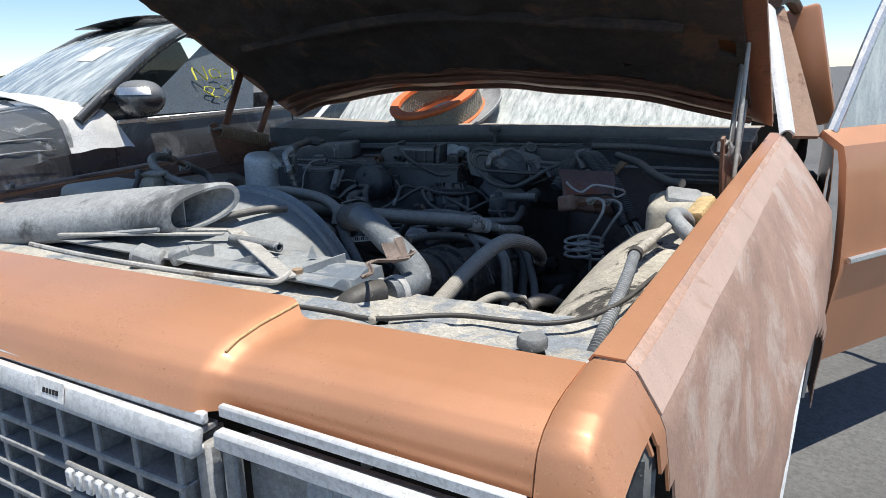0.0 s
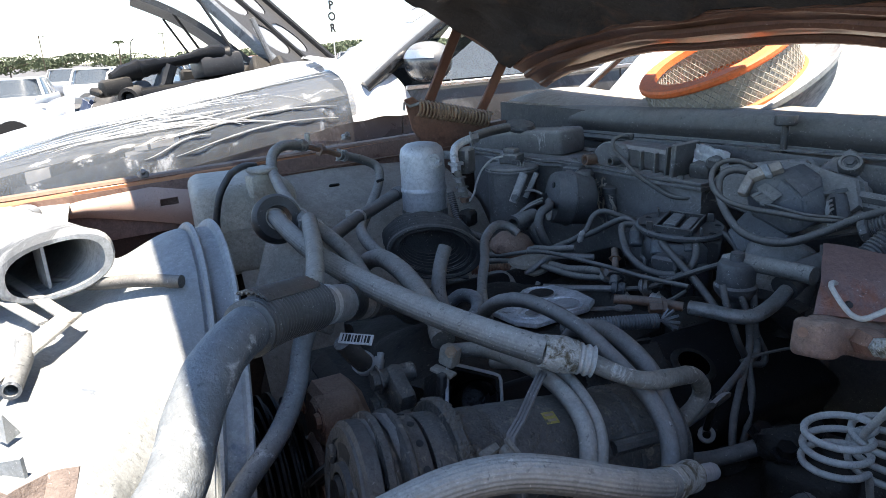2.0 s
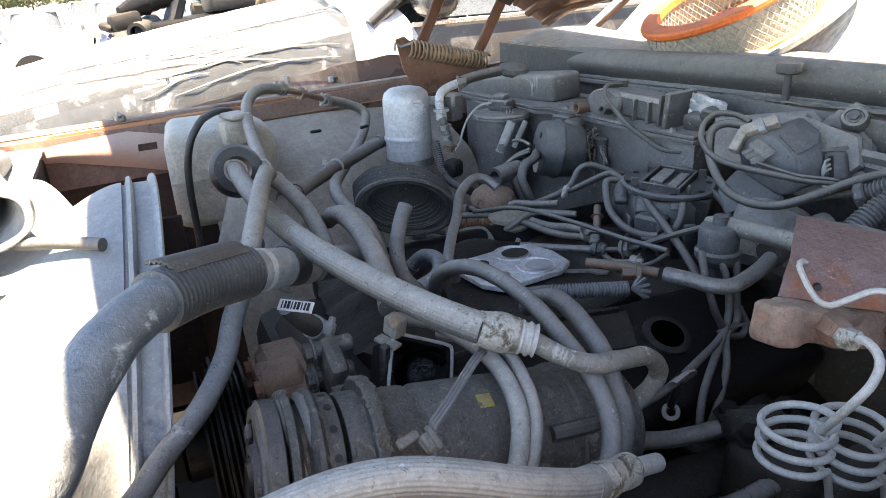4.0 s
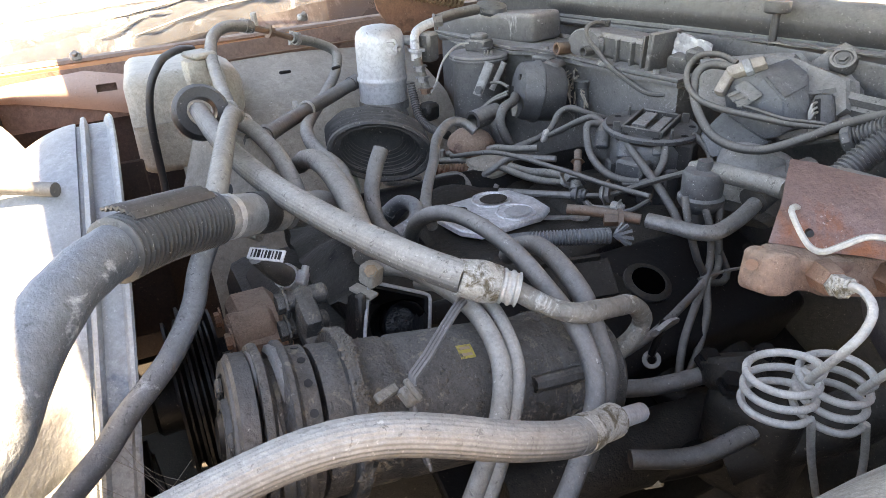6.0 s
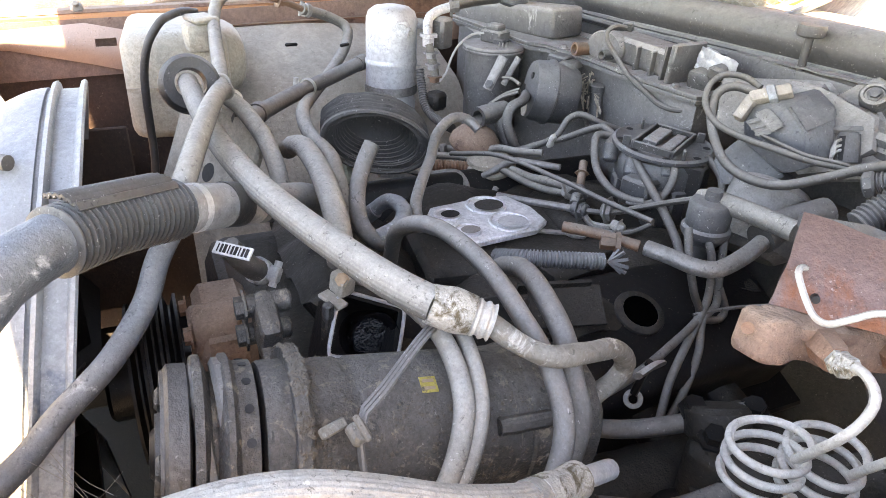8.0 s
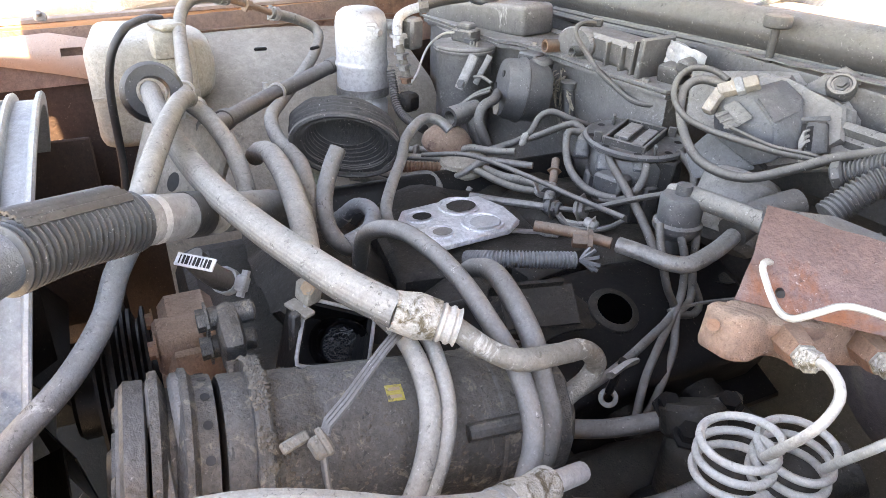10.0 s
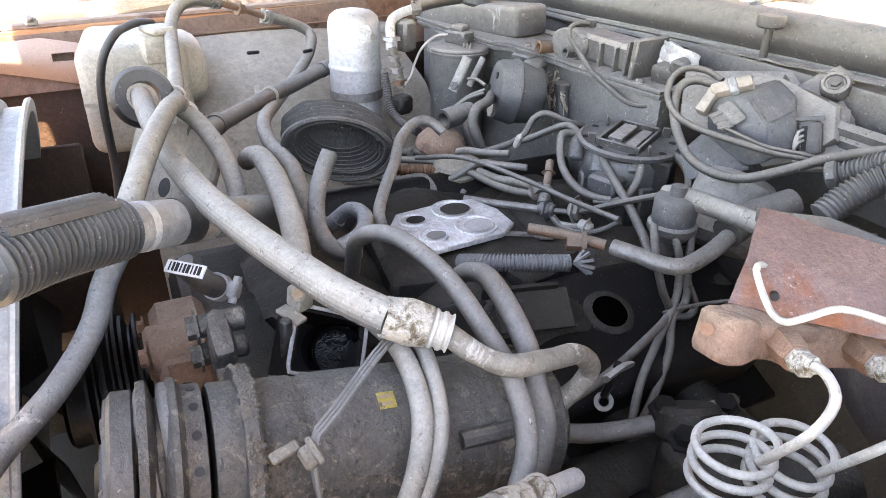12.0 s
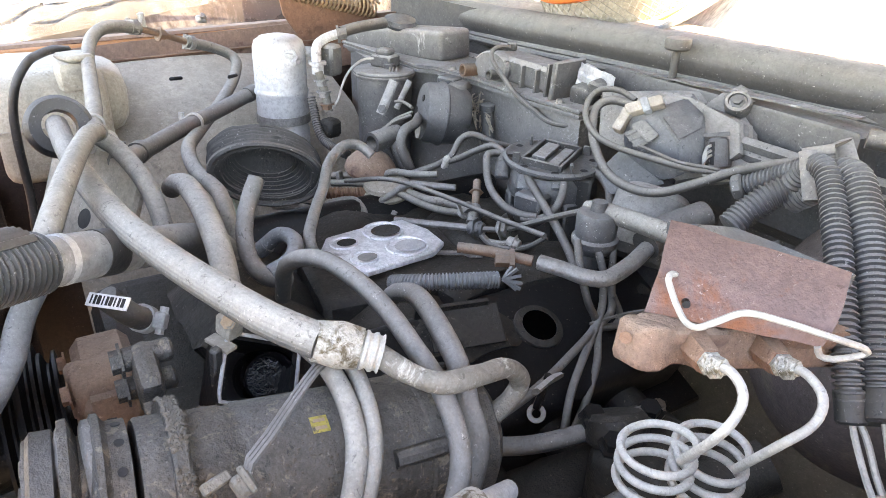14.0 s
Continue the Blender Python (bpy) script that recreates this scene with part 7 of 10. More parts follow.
motor_hull("gear_housing", [(-0.041, 0.007, 0.008), (0.012, 0.048, -0.006), (0.001, 0.009, 0.032), (0.035, 0.029, 0), (0.026, -0.016, 0.034), (0.05, -0.025, 0.004), (0.03, -0.05, 0.012), (0.015, -0.056, 0.008), (-0.026, -0.035, 0.01), (-0.01, -0.022, 0.03), (-0.051, 0.02, -0.03), (0.008, 0.057, -0.03), (0.03, 0.04, -0.03), (0.045, -0.015, -0.03), (0.022, -0.039, -0.03), (0.008, -0.047, -0.03), (-0.036, -0.023, -0.03)], M_WIPERBLUE, wm, 0.0022)
# top-lit face of the housing, set off by a plate of its own tone
motor_hull("dust_patch", [(0.003, 0.008, 0.032), (0.034, 0.028, 0.001), (0.038, 0.012, 0.006), (0.026, -0.015, 0.0345), (0.004, 0.008, 0.0335), (0.034, 0.028, 0.0025), (0.038, 0.012, 0.0075), (0.026, -0.015, 0.036)], M_SLATE, wm, 0.0004)
motor_hull("side_web", [(-0.036, -0.023, -0.01), (-0.055, -0.053, -0.02), (-0.037, -0.08, -0.02), (0.018, -0.054, -0.01), (-0.041, -0.018, -0.03), (-0.061, -0.048, -0.04), (-0.042, -0.075, -0.04), (0.014, -0.049, -0.03)], M_WIPERBLUE, wm, 0.002)
plug = motor_box("plug", (-0.020, 0.022, 0.016), (0.038, 0.013, 0.020), 30, M_PLUG, wm, 0.003, "yellowed connector plug")
motor_box("plug_leg", (-0.037, 0.002, 0.016), (0.011, 0.030, 0.016), -12, M_PLUG, plug, 0.003)
motor_box("plug_collar", (-0.018, 0.021, 0.022), (0.008, 0.017, 0.014), 30, M_DUCT, plug, 0.0015)
socket = motor_hull("socket", [(-0.023, -0.009, 0.036), (-0.014, 0.002, 0.034), (0.007, -0.014, 0.036), (-0.002, -0.027, 0.04), (-0.027, -0.004, 0.02), (-0.017, 0.006, 0.02), (0.005, -0.01, 0.024), (-0.006, -0.022, 0.024)], M_BLACKPL, wm, 0.0015)
socket_back = motor_hull("socket_back", [(-0.028, -0.019, 0.036), (-0.017, -0.011, 0.036), (0, -0.026, 0.04), (-0.009, -0.034, 0.04), (-0.03, -0.016, 0.026), (-0.02, -0.007, 0.026), (-0.002, -0.023, 0.03), (-0.012, -0.031, 0.03)], M_BLACKPL, socket, 0.001)
motor_hull("prong", [(-0.025, -0.021, 0.042), (-0.015, -0.014, 0.041), (-0.014, -0.016, 0.041), (-0.023, -0.024, 0.042), (-0.027, -0.019, 0.035), (-0.017, -0.012, 0.034), (-0.015, -0.014, 0.034), (-0.025, -0.022, 0.035)], M_BLACKPL, socket, 0.0004)
motor_hull("prong", [(-0.019, -0.027, 0.042), (-0.01, -0.019, 0.041), (-0.008, -0.021, 0.041), (-0.018, -0.029, 0.042), (-0.021, -0.025, 0.035), (-0.012, -0.017, 0.034), (-0.01, -0.019, 0.034), (-0.019, -0.027, 0.035)], M_BLACKPL, socket, 0.0004)
motor_hull("prong", [(-0.014, -0.032, 0.042), (-0.005, -0.024, 0.041), (-0.003, -0.027, 0.041), (-0.012, -0.034, 0.042), (-0.016, -0.03, 0.035), (-0.006, -0.022, 0.034), (-0.004, -0.024, 0.034), (-0.014, -0.032, 0.035)], M_BLACKPL, socket, 0.0004)
boss_ = part("bolt_boss", lathe(B(), [(0.0, -0.020), (0.0135, -0.020), (0.0135, -0.003), (0.0120, 0.0), (0.0095, 0.0), (0.0085, -0.002), (0, -0.002)], wmx @ Matrix.Translation((0.058, 0.059, -0.020)), 28, cap=False), M_HVAC, wm)
part("bolt", hex_bolt(B(), wmx @ Vector((0.058, 0.059, -0.021)), WN, 0.0056, 0.006), M_SLATE, boss_)
tb = motor_hull("terminal_block", [(0.046, 0.002, 0.004), (0.054, 0.006, 0.004), (0.062, -0.029, 0.006), (0.054, -0.031, 0.006), (0.061, 0.016, -0.02), (0.072, -0.017, -0.02), (0.042, 0.009, -0.02), (0.05, -0.023, -0.02), (0.062, 0.008, -0.002), (0.07, -0.023, -0.002)], M_SLATE, wm, 0.0015)
motor_hull("block_lip", [(0.037, 0.007, 0.002), (0.062, 0.017, -0.004), (0.064, 0.012, -0.004), (0.04, 0.003, 0.003), (0.033, 0.014, -0.02), (0.059, 0.022, -0.02)], M_SLATE, tb, 0.0008)
# black strip imitates the shaded slot in the block
motor_hull("block_slot", [(0.048, -0.002, 0.0055), (0.053, -0, 0.0055), (0.059, -0.027, 0.0075), (0.055, -0.027, 0.0075), (0.048, -0.002, 0.0045), (0.053, 0, 0.0045), (0.059, -0.027, 0.0065), (0.055, -0.027, 0.0065)], M_INK_HOLE, tb, 0.0003)
part("lead", tube(B(), [(0.239, 0.909, 0.936), (0.24, 0.901, 0.935), (0.242, 0.896, 0.927), (0.246, 0.894, 0.916), (0.251, 0.898, 0.907)], 0.0017, 6), M_LINE, tb)
part("lead", tube(B(), [(0.242, 0.907, 0.931), (0.243, 0.899, 0.93), (0.244, 0.895, 0.924), (0.246, 0.894, 0.916), (0.25, 0.897, 0.907)], 0.0017, 6), M_LINE, tb)
part("lead", tube(B(), [(0.245, 0.905, 0.927), (0.246, 0.897, 0.926), (0.246, 0.893, 0.921), (0.246, 0.894, 0.916), (0.248, 0.896, 0.906)], 0.0017, 6), M_LINE, tb)
part("tower", cyl(B(), wmx @ Vector((0.005, -0.145, -0.03)), wmx @ Vector((0.010, -0.062, -0.03)), 0.046, 28, 0.010), M_HVAC, wm)
for a, b in [(-0.017, 0.049), (0.004, 0.054), (0.027, 0.037), (0.053, 0.031), (0.069, -0.016)]:
    part("cover_screw", hex_bolt(B(), wmx @ Vector((a, b, -0.021)), WN, 0.0032, 0.003), M_STEEL, wm)

hose("wiper_cable", [(0.147, 0.881, 0.968), (0.126, 0.876, 0.975), (0.108, 0.863, 0.974), (0.106, 0.847, 0.963), (0.118, 0.834, 0.946), (0.144, 0.829, 0.932), (0.182, 0.829, 0.928), (0.223, 0.837, 0.927), (0.254, 0.853, 0.924), (0.276, 0.869, 0.924), (0.294, 0.875, 0.924), (0.312, 0.885, 0.933)], 0.0036, M_RUBBER, "thin black cable looping across the wiper motor", "cable", "wiper cables")
hose("wiper_cable", [(0.149, 0.88, 0.962), (0.122, 0.869, 0.964), (0.115, 0.853, 0.956), (0.126, 0.838, 0.938), (0.15, 0.825, 0.918), (0.18, 0.818, 0.9), (0.212, 0.821, 0.893), (0.245, 0.83, 0.897), (0.273, 0.851, 0.913), (0.299, 0.87, 0.931), (0.332, 0.885, 0.947), (0.359, 0.892, 0.957), (0.383, 0.896, 0.965)], 0.0052, M_RUBBER, "thick black cable looping below the wiper motor", "cable", "wiper cables")
hose("wiper_cable", [(0.195, 0.844, 0.933), (0.221, 0.841, 0.933), (0.249, 0.849, 0.929), (0.281, 0.869, 0.928), (0.29, 0.879, 0.92)], 0.0020, M_RUBBER, "fine black wire along the wiper motor", "cable", "wiper cables")

# distributor
ds = thing("distributor", (0.05, 0.84, 0.76), "dusty slate-black distributor with plug towers and leads", "distributor")
DC = Vector((0.052, 0.846, 0.0))
bm = B()
lathe(bm, [(0.0, 0.0), (0.034, 0.0), (0.044, 0.010), (0.050, 0.014), (0.050, 0.060), (0.054, 0.064), (0.054, 0.086), (0.048, 0.094), (0.0, 0.096)], pose(DC.x, DC.y, 0.765), 14)
part("base", bm, M_SLATE, ds)
for k in range(5):
    a = radians(-150 + 36 * k)
    part("base_web", box(B(), (DC.x + 0.050 * math.cos(a), DC.y + 0.050 * math.sin(a), 0.800), (0.012, 0.022, 0.060), (0, 0, math.degrees(a)), 0.003), M_SLATE, ds)
dm_ = pose(DC.x, DC.y, 0.868, 2, 3, 30)
bm = B()
lathe(bm, [(0.0, 0.0), (0.046, 0.0), (0.0615, 0.001), (0.0640, 0.003), (0.0640, 0.0065), (0.060, 0.009), (0.057, 0.0065), (0.044, 0.006), (0.0, 0.006)], dm_, 48, cap=False)
cap_ = part("cap", bm, M_SLATE, ds)
# raised coil cover: a framed tray with two long ridges and a lip
for c, size in (((-0.026, 0.0, 0.010), (0.004, 0.082, 0.011)), ((0.026, 0.0, 0.010), (0.004, 0.082, 0.011)), ((0.0, 0.040, 0.010), (0.050, 0.004, 0.011)), ((0.0, -0.040, 0.010), (0.050, 0.004, 0.011)), ((-0.010, 0.004, 0.011), (0.018, 0.056, 0.007)), ((0.013, -0.002, 0.010), (0.014, 0.066, 0.005))):
    bm = box(B(), (0, 0, 0), size, (0, 0, 0), 0.0012)
    bmesh.ops.transform(bm, matrix=dm_ @ Matrix.Translation(c), verts=bm.verts[:])
    part("cover_rail", bm, M_BLACKPL if size[0] < 0.006 or size[1] < 0.006 else M_HVAC, cap_)
# cap holes are black discs, their inner shade only coloured on
for a in (25, 70, 120, 165, 210, 250, 295, 340):
    q = (0.0535 * math.cos(radians(a)), 0.0535 * math.sin(radians(a)))
    part("cap_hole", lathe(B(), [(0.0050, 0.0072), (0.0, 0.0072)], dm_ @ Matrix.Translation((*q, 0.0)), 12, cap=False), M_INK_HOLE, cap_)
for a in (48, 143, 230, 318):
    q = dm_ @ Vector((0.052 * math.cos(radians(a)), 0.052 * math.sin(radians(a)), 0.006))
    part("cap_clip", box(B(), q + Vector((0, 0, 0.006)), (0.010, 0.004, 0.014), (0, 0, a), 0.001), M_BLACKPL, cap_)
PLUGS = []
for base, top in (((0.017, 0.794, 0.853), (0.007, 0.802, 0.874)), ((0.057, 0.799, 0.848), (0.048, 0.807, 0.868)), ((0.093, 0.825, 0.854), (0.085, 0.833, 0.871)), ((0.100, 0.870, 0.854), (0.103, 0.872, 0.870)), ((-0.025, 0.842, 0.851), (-0.033, 0.847, 0.863))):
    base, top = Vector(base), Vector(top)
    t_ = part("tower", cyl(B(), base - (top - base) * 0.4, base.lerp(top, 0.55), 0.0098, 14, 0.002), M_WIPERBLUE, ds)
    part("plug_boot", cyl(B(), base.lerp(top, 0.40), top, 0.0088, 14, 0.002, 0.0070), M_RUBBER, t_)
    PLUGS.append(top)
part("latch_box", box(B(), (0.099, 0.862, 0.841), (0.030, 0.034, 0.044), (0, 0, 30), 0.003), M_BLACKCLEAN, ds)
part("latch_box", box(B(), (0.081, 0.796, 0.825), (0.040, 0.030, 0.040), (0, 0, 18), 0.004), M_SLATE, ds)


def lead_wire(pts, r=0.0042, material=None, label="dusty black ignition lead"):
    return hose("ignition_lead", pts, r, material or M_RUBBER, label, "ignition lead", "ignition leads", seg=10)


lead_wire([PLUGS[0], (-0.008, 0.796, 0.881), (-0.031, 0.785, 0.869), (-0.058, 0.773, 0.851), (-0.082, 0.758, 0.838), (-0.111, 0.730, 0.819), (-0.144, 0.699, 0.799)], 0.0046)
lead_wire([PLUGS[4], (-0.042, 0.816, 0.874), (-0.060, 0.796, 0.882), (-0.068, 0.781, 0.874), (-0.069, 0.767, 0.852), (-0.091, 0.750, 0.831), (-0.115, 0.719, 0.814)], 0.0046)
lead_wire([(0.006, 0.800, 0.873), (0.003, 0.780, 0.875), (0.014, 0.770, 0.862), (0.040, 0.759, 0.844), (0.073, 0.758, 0.831), (0.098, 0.767, 0.827), (0.114, 0.778, 0.828)], 0.0050)
lead_wire([PLUGS[1], (0.067, 0.799, 0.857), (0.107, 0.788, 0.845), (0.150, 0.778, 0.830), (0.182, 0.770, 0.816), (0.202, 0.765, 0.803)], 0.0052)
lead_wire([PLUGS[2], (0.103, 0.825, 0.863), (0.118, 0.810, 0.849), (0.120, 0.796, 0.833), (0.116, 0.779, 0.826), (0.098, 0.766, 0.823)], 0.0050)
lead_wire([PLUGS[3], (0.120, 0.872, 0.865), (0.138, 0.869, 0.854), (0.147, 0.863, 0.841)], 0.0050)
solo("lead_separator", box(B(), (-0.071, 0.761, 0.844), (0.008, 0.012, 0.022), (0, 20, 20), 0.003), M_LINE, "small dusty clip holding two ignition leads", "clip")
for strand in ([(0.235, 0.73, 0.86), (0.25, 0.726, 0.832), (0.26, 0.733, 0.797), (0.264, 0.744, 0.768), (0.3, 0.675, 0.773), (0.33, 0.608, 0.779), (0.36, 0.534, 0.794)],
               [(0.23, 0.76, 0.85), (0.245, 0.763, 0.822), (0.255, 0.76, 0.788), (0.266, 0.744, 0.769), (0.29, 0.706, 0.755), (0.31, 0.675, 0.737), (0.33, 0.652, 0.712)],
               [(0.235, 0.785, 0.84), (0.245, 0.78, 0.802), (0.255, 0.775, 0.77), (0.268, 0.746, 0.766), (0.29, 0.727, 0.742), (0.31, 0.697, 0.715), (0.33, 0.662, 0.701)],
               [(0.268, 0.746, 0.766), (0.26, 0.78, 0.754), (0.255, 0.79, 0.763), (0.25, 0.779, 0.788)]):
    lead_wire(strand, 0.0042)
solo("lead_tie", tube(B(), [(0.262, 0.738, 0.770), (0.268, 0.766, 0.774), (0.272, 0.793, 0.774), (0.29, 0.83, 0.78)], 0.002, 6), M_RUBBER, "thin black tie holding the ignition leads", "cable tie")
rc = thing("rod_clip", (0.319, 0.624, 0.70), "small curved clip with a bright-ended rod", "clip")
part("hook", tube(B(), [(0.352, 0.590, 0.80), (0.345, 0.612, 0.80), (0.335, 0.63, 0.79), (0.32, 0.632, 0.772)], 0.006, 8, flat=0.5), M_HVAC, rc)
part("rod", cyl(B(), (0.325, 0.628, 0.785), (0.318, 0.624, 0.745), 0.004, 8), M_ENGBLACK, rc)
part("ring_end", lathe(B(), [(0.004, 0.0), (0.009, 0.0), (0.009, 0.006), (0.005, 0.006), (0.004, 0.0)], axis((0.319, 0.624, 0.738), (0.5, -0.5, 0.7)), 16, cap=False), M_STEEL, rc)
lead_wire([(-0.10, 0.62, 0.83), (-0.04, 0.66, 0.845), (0.04, 0.70, 0.84), (0.11, 0.725, 0.835), (0.18, 0.735, 0.84)], 0.0032)
# vacuum valve with crossing tubes on the manifold
ev = thing("vacuum_valve", (-0.106, 0.689, 0.770), "round pale vacuum valve with a stack of dusty tubes", "valve")
VC = Vector((-0.121, 0.694, 0.801))
part("diaphragm", lathe(B(), [(0.010, -0.034), (0.012, -0.014), (0.034, -0.010), (0.037, -0.004), (0.035, 0.000), (0.030, 0.001), (0.034, 0.004), (0.032, 0.009), (0.022, 0.013), (0.0, 0.014)], pose(*VC, 8, 6, 0), 32), M_DUSTYPANEL, ev)
part("foot", box(B(), (-0.104, 0.690, 0.767), (0.034, 0.034, 0.024), (0, 0, 30), 0.004), M_HVAC, ev)
for pts, r in (([(-0.107, 0.665, 0.784), (-0.089, 0.678, 0.800), (-0.073, 0.701, 0.820), (-0.045, 0.719, 0.825), (-0.017, 0.743, 0.827)], 0.0046),
               ([(-0.134, 0.684, 0.813), (-0.121, 0.704, 0.822), (-0.098, 0.723, 0.823), (-0.071, 0.748, 0.827)], 0.0052),
               ([(-0.073, 0.702, 0.808), (-0.040, 0.714, 0.807), (-0.009, 0.726, 0.812), (0.015, 0.740, 0.810)], 0.0060),
               ([(-0.085, 0.691, 0.806), (-0.041, 0.707, 0.801), (-0.007, 0.720, 0.802), (0.016, 0.736, 0.803), (0.047, 0.739, 0.800)], 0.0050),
               ([(-0.207, 0.644, 0.798), (-0.185, 0.667, 0.801), (-0.153, 0.689, 0.807)], 0.0055),
               ([(-0.186, 0.635, 0.795), (-0.164, 0.660, 0.798), (-0.139, 0.676, 0.800)], 0.0050)):
    part("tube", tube(B(), pts, r, 9, hollow=(False, r < 0.0048)), M_RUBBER_PALE if r > 0.0047 else M_STEEL, ev)
nk = thing("thermostat_neck", (-0.152, 0.678, 0.820), "dusty cast water neck with an open black spout", "water neck")
part("dome", lathe(B(), [(0.0, 0.0), (0.034, 0.0), (0.038, 0.006), (0.036, 0.016), (0.026, 0.028), (0.012, 0.034), (0.0, 0.035)], axis((-0.162, 0.686, 0.810), (0.12, 0.10, 1)), 28), M_RUSTPALE, nk, "brownish cast dome")
part("spout", tube(B(), [(-0.175, 0.740, 0.858), (-0.166, 0.712, 0.858), (-0.158, 0.688, 0.857)], 0.0150, 20, 0.008, hollow=(False, True)), M_BLACKPL, nk)
part("spout_leg", tube(B(), [(-0.173, 0.731, 0.856), (-0.155, 0.731, 0.840), (-0.143, 0.737, 0.817)], 0.0125, 14), M_BLACKPL, nk)
hose("steel_pipe", [(0.045, 0.52, 0.80), (0.045, 0.512, 0.83), (0.005, 0.535, 0.842), (-0.04, 0.565, 0.852), (-0.085, 0.592, 0.865), (-0.11, 0.625, 0.876), (-0.112, 0.648, 0.872), (-0.10, 0.66, 0.86)], 0.0068, M_STEEL, "bent dusty steel pipe", "pipe", "pipes")
hose("fuel_line", [(-0.128, 0.528, 0.803), (-0.131, 0.557, 0.794), (-0.126, 0.585, 0.783)], 0.0066, M_STEEL, "thick dusty steel line on the manifold", "pipe", "steel lines", seg=10)
hose("fuel_line", [(-0.138, 0.532, 0.805), (-0.139, 0.555, 0.800), (-0.140, 0.588, 0.790)], 0.0050, M_RUBBER, "thin dark line on the manifold", "pipe", "steel lines", seg=8)
hose("fuel_line", [(-0.122, 0.587, 0.788), (-0.120, 0.611, 0.794), (-0.111, 0.633, 0.797), (-0.097, 0.642, 0.790), (-0.078, 0.640, 0.772)], 0.0050, M_STEEL, "thin bent steel line on the manifold", "pipe", "steel lines", seg=8)
hose("fuel_line", [(-0.158, 0.606, 0.795), (-0.144, 0.635, 0.794), (-0.130, 0.665, 0.794)], 0.0080, M_RUST, "short rusty ribbed line on the manifold", "pipe", "steel lines", seg=10, ribs=0.0014, pitch=0.0046)
hose("linkage_rod", [(-0.029, 0.658, 0.793), (0.003, 0.682, 0.796), (0.037, 0.707, 0.800), (0.068, 0.725, 0.805)], 0.0048, M_STEEL, "linkage rod across the manifold", "rod", "steel lines", seg=8)
hose("linkage_rod", [(0.068, 0.725, 0.805), (0.099, 0.743, 0.813), (0.126, 0.760, 0.829), (0.153, 0.775, 0.845), (0.177, 0.791, 0.858)], 0.0036, M_RUBBER, "thin dark line to the canister valve", "rod", "steel lines", seg=8)
hose("vacuum_line", [(0.077, 0.723, 0.800), (0.091, 0.727, 0.793), (0.114, 0.739, 0.794), (0.134, 0.751, 0.803), (0.150, 0.764, 0.819)], 0.0034, M_RUBBER, "thin dusty vacuum line drooping on the manifold", "vacuum line", "vacuum lines", seg=8)
hose("vacuum_line", [(0.070, 0.725, 0.802), (0.083, 0.728, 0.794), (0.103, 0.736, 0.797), (0.121, 0.745, 0.804)], 0.0040, M_RUBBER_PALE, "pale vacuum line with a white joint", "vacuum line", "vacuum lines", seg=8)
for p, q, r, mt in (((0.053, 0.724, 0.806), (0.036, 0.740, 0.822), 0.0075, M_BLACKPL), ((0.036, 0.740, 0.822), (0.012, 0.758, 0.845), 0.0052, M_COPPERFIT), ((0.037, 0.733, 0.823), (0.026, 0.726, 0.808), 0.0085, M_STEEL), ((0.089, 0.739, 0.813), (0.100, 0.745, 0.815), 0.0100, M_STEEL), ((0.109, 0.739, 0.804), (0.124, 0.747, 0.801), 0.0060, M_LINE), ((0.055, 0.719, 0.803), (0.074, 0.728, 0.806), 0.0085, M_SLATE)):
    p, q = Vector(p), Vector(q)
    bm = B()
    cyl(bm, p, q, r, 12, 0.0015)
    hex_bolt(bm, p.lerp(q, 0.5), q - p, r * 1.2, r * 0.7)
    solo("pipe_union", bm, mt, "small dusty pipe union on the manifold", "pipe fitting", "pipe unions")
solo("manifold_clip", box(B(), (-0.187, 0.649, 0.799), (0.008, 0.010, 0.024), (0, 0, 20), 0.002), M_STEEL, "small steel clip round two manifold tubes", "clip")
hs_ = thing("harness_clip", (-0.140, 0.484, 0.800), "pale green plastic connector among the hoses", "connector")
part("connector", tube(B(), [(-0.150, 0.487, 0.812), (-0.138, 0.487, 0.796), (-0.121, 0.480, 0.779)], 0.0068, 8), M_GREENPL, hs_)
part("wire", tube(B(), [(-0.150, 0.487, 0.812), (-0.157, 0.496, 0.823), (-0.160, 0.507, 0.824)], 0.0060, 8), M_RUBBER, hs_)
# accordion intake boot
boot = thing("intake_boot", (-0.18, 0.55, 0.80), "open black accordion air intake boot", "air boot")
bx = Vector((0.22, 0.94, -0.22)).normalized()
bz = Vector((0.90, -0.26, -0.10))
bz = (bz - bx * bz.dot(bx)).normalized()
by = bz.cross(bx)
OPEN = Vector((-0.098, 0.515, 0.858))
ba = Matrix((( bx.x, by.x, bz.x, OPEN.x), (bx.y, by.y, bz.y, OPEN.y), (bx.z, by.z, bz.z, OPEN.z), (0, 0, 0, 1)))
bm = B()
prof = []
for k in range(6):
    z, r = -0.062 + 0.0105 * k, 0.0715 + 0.0012 * (k % 2)
    prof += [(r - 0.016, z), (r - 0.015, z + 0.0030), (r - 0.001, z + 0.0062), (r, z + 0.0072), (r - 0.002, z + 0.0084), (r - 0.016, z + 0.0098)]
prof += [(0.064, -0.001), (0.064, 0.004)]
bm = lathe(B(), prof, ba, 56, sx=1.0, sy=0.60, cap=False)
for v in bm.verts:
    v.co += by * 0.0022 * noise.noise(v.co * 55) + bx * 0.002 * noise.noise(v.co * 70 + Vector((3, 1, 0)))
part("bellows", bm, M_BOOT, boot)
prof = [(0.0655, 0.005)]
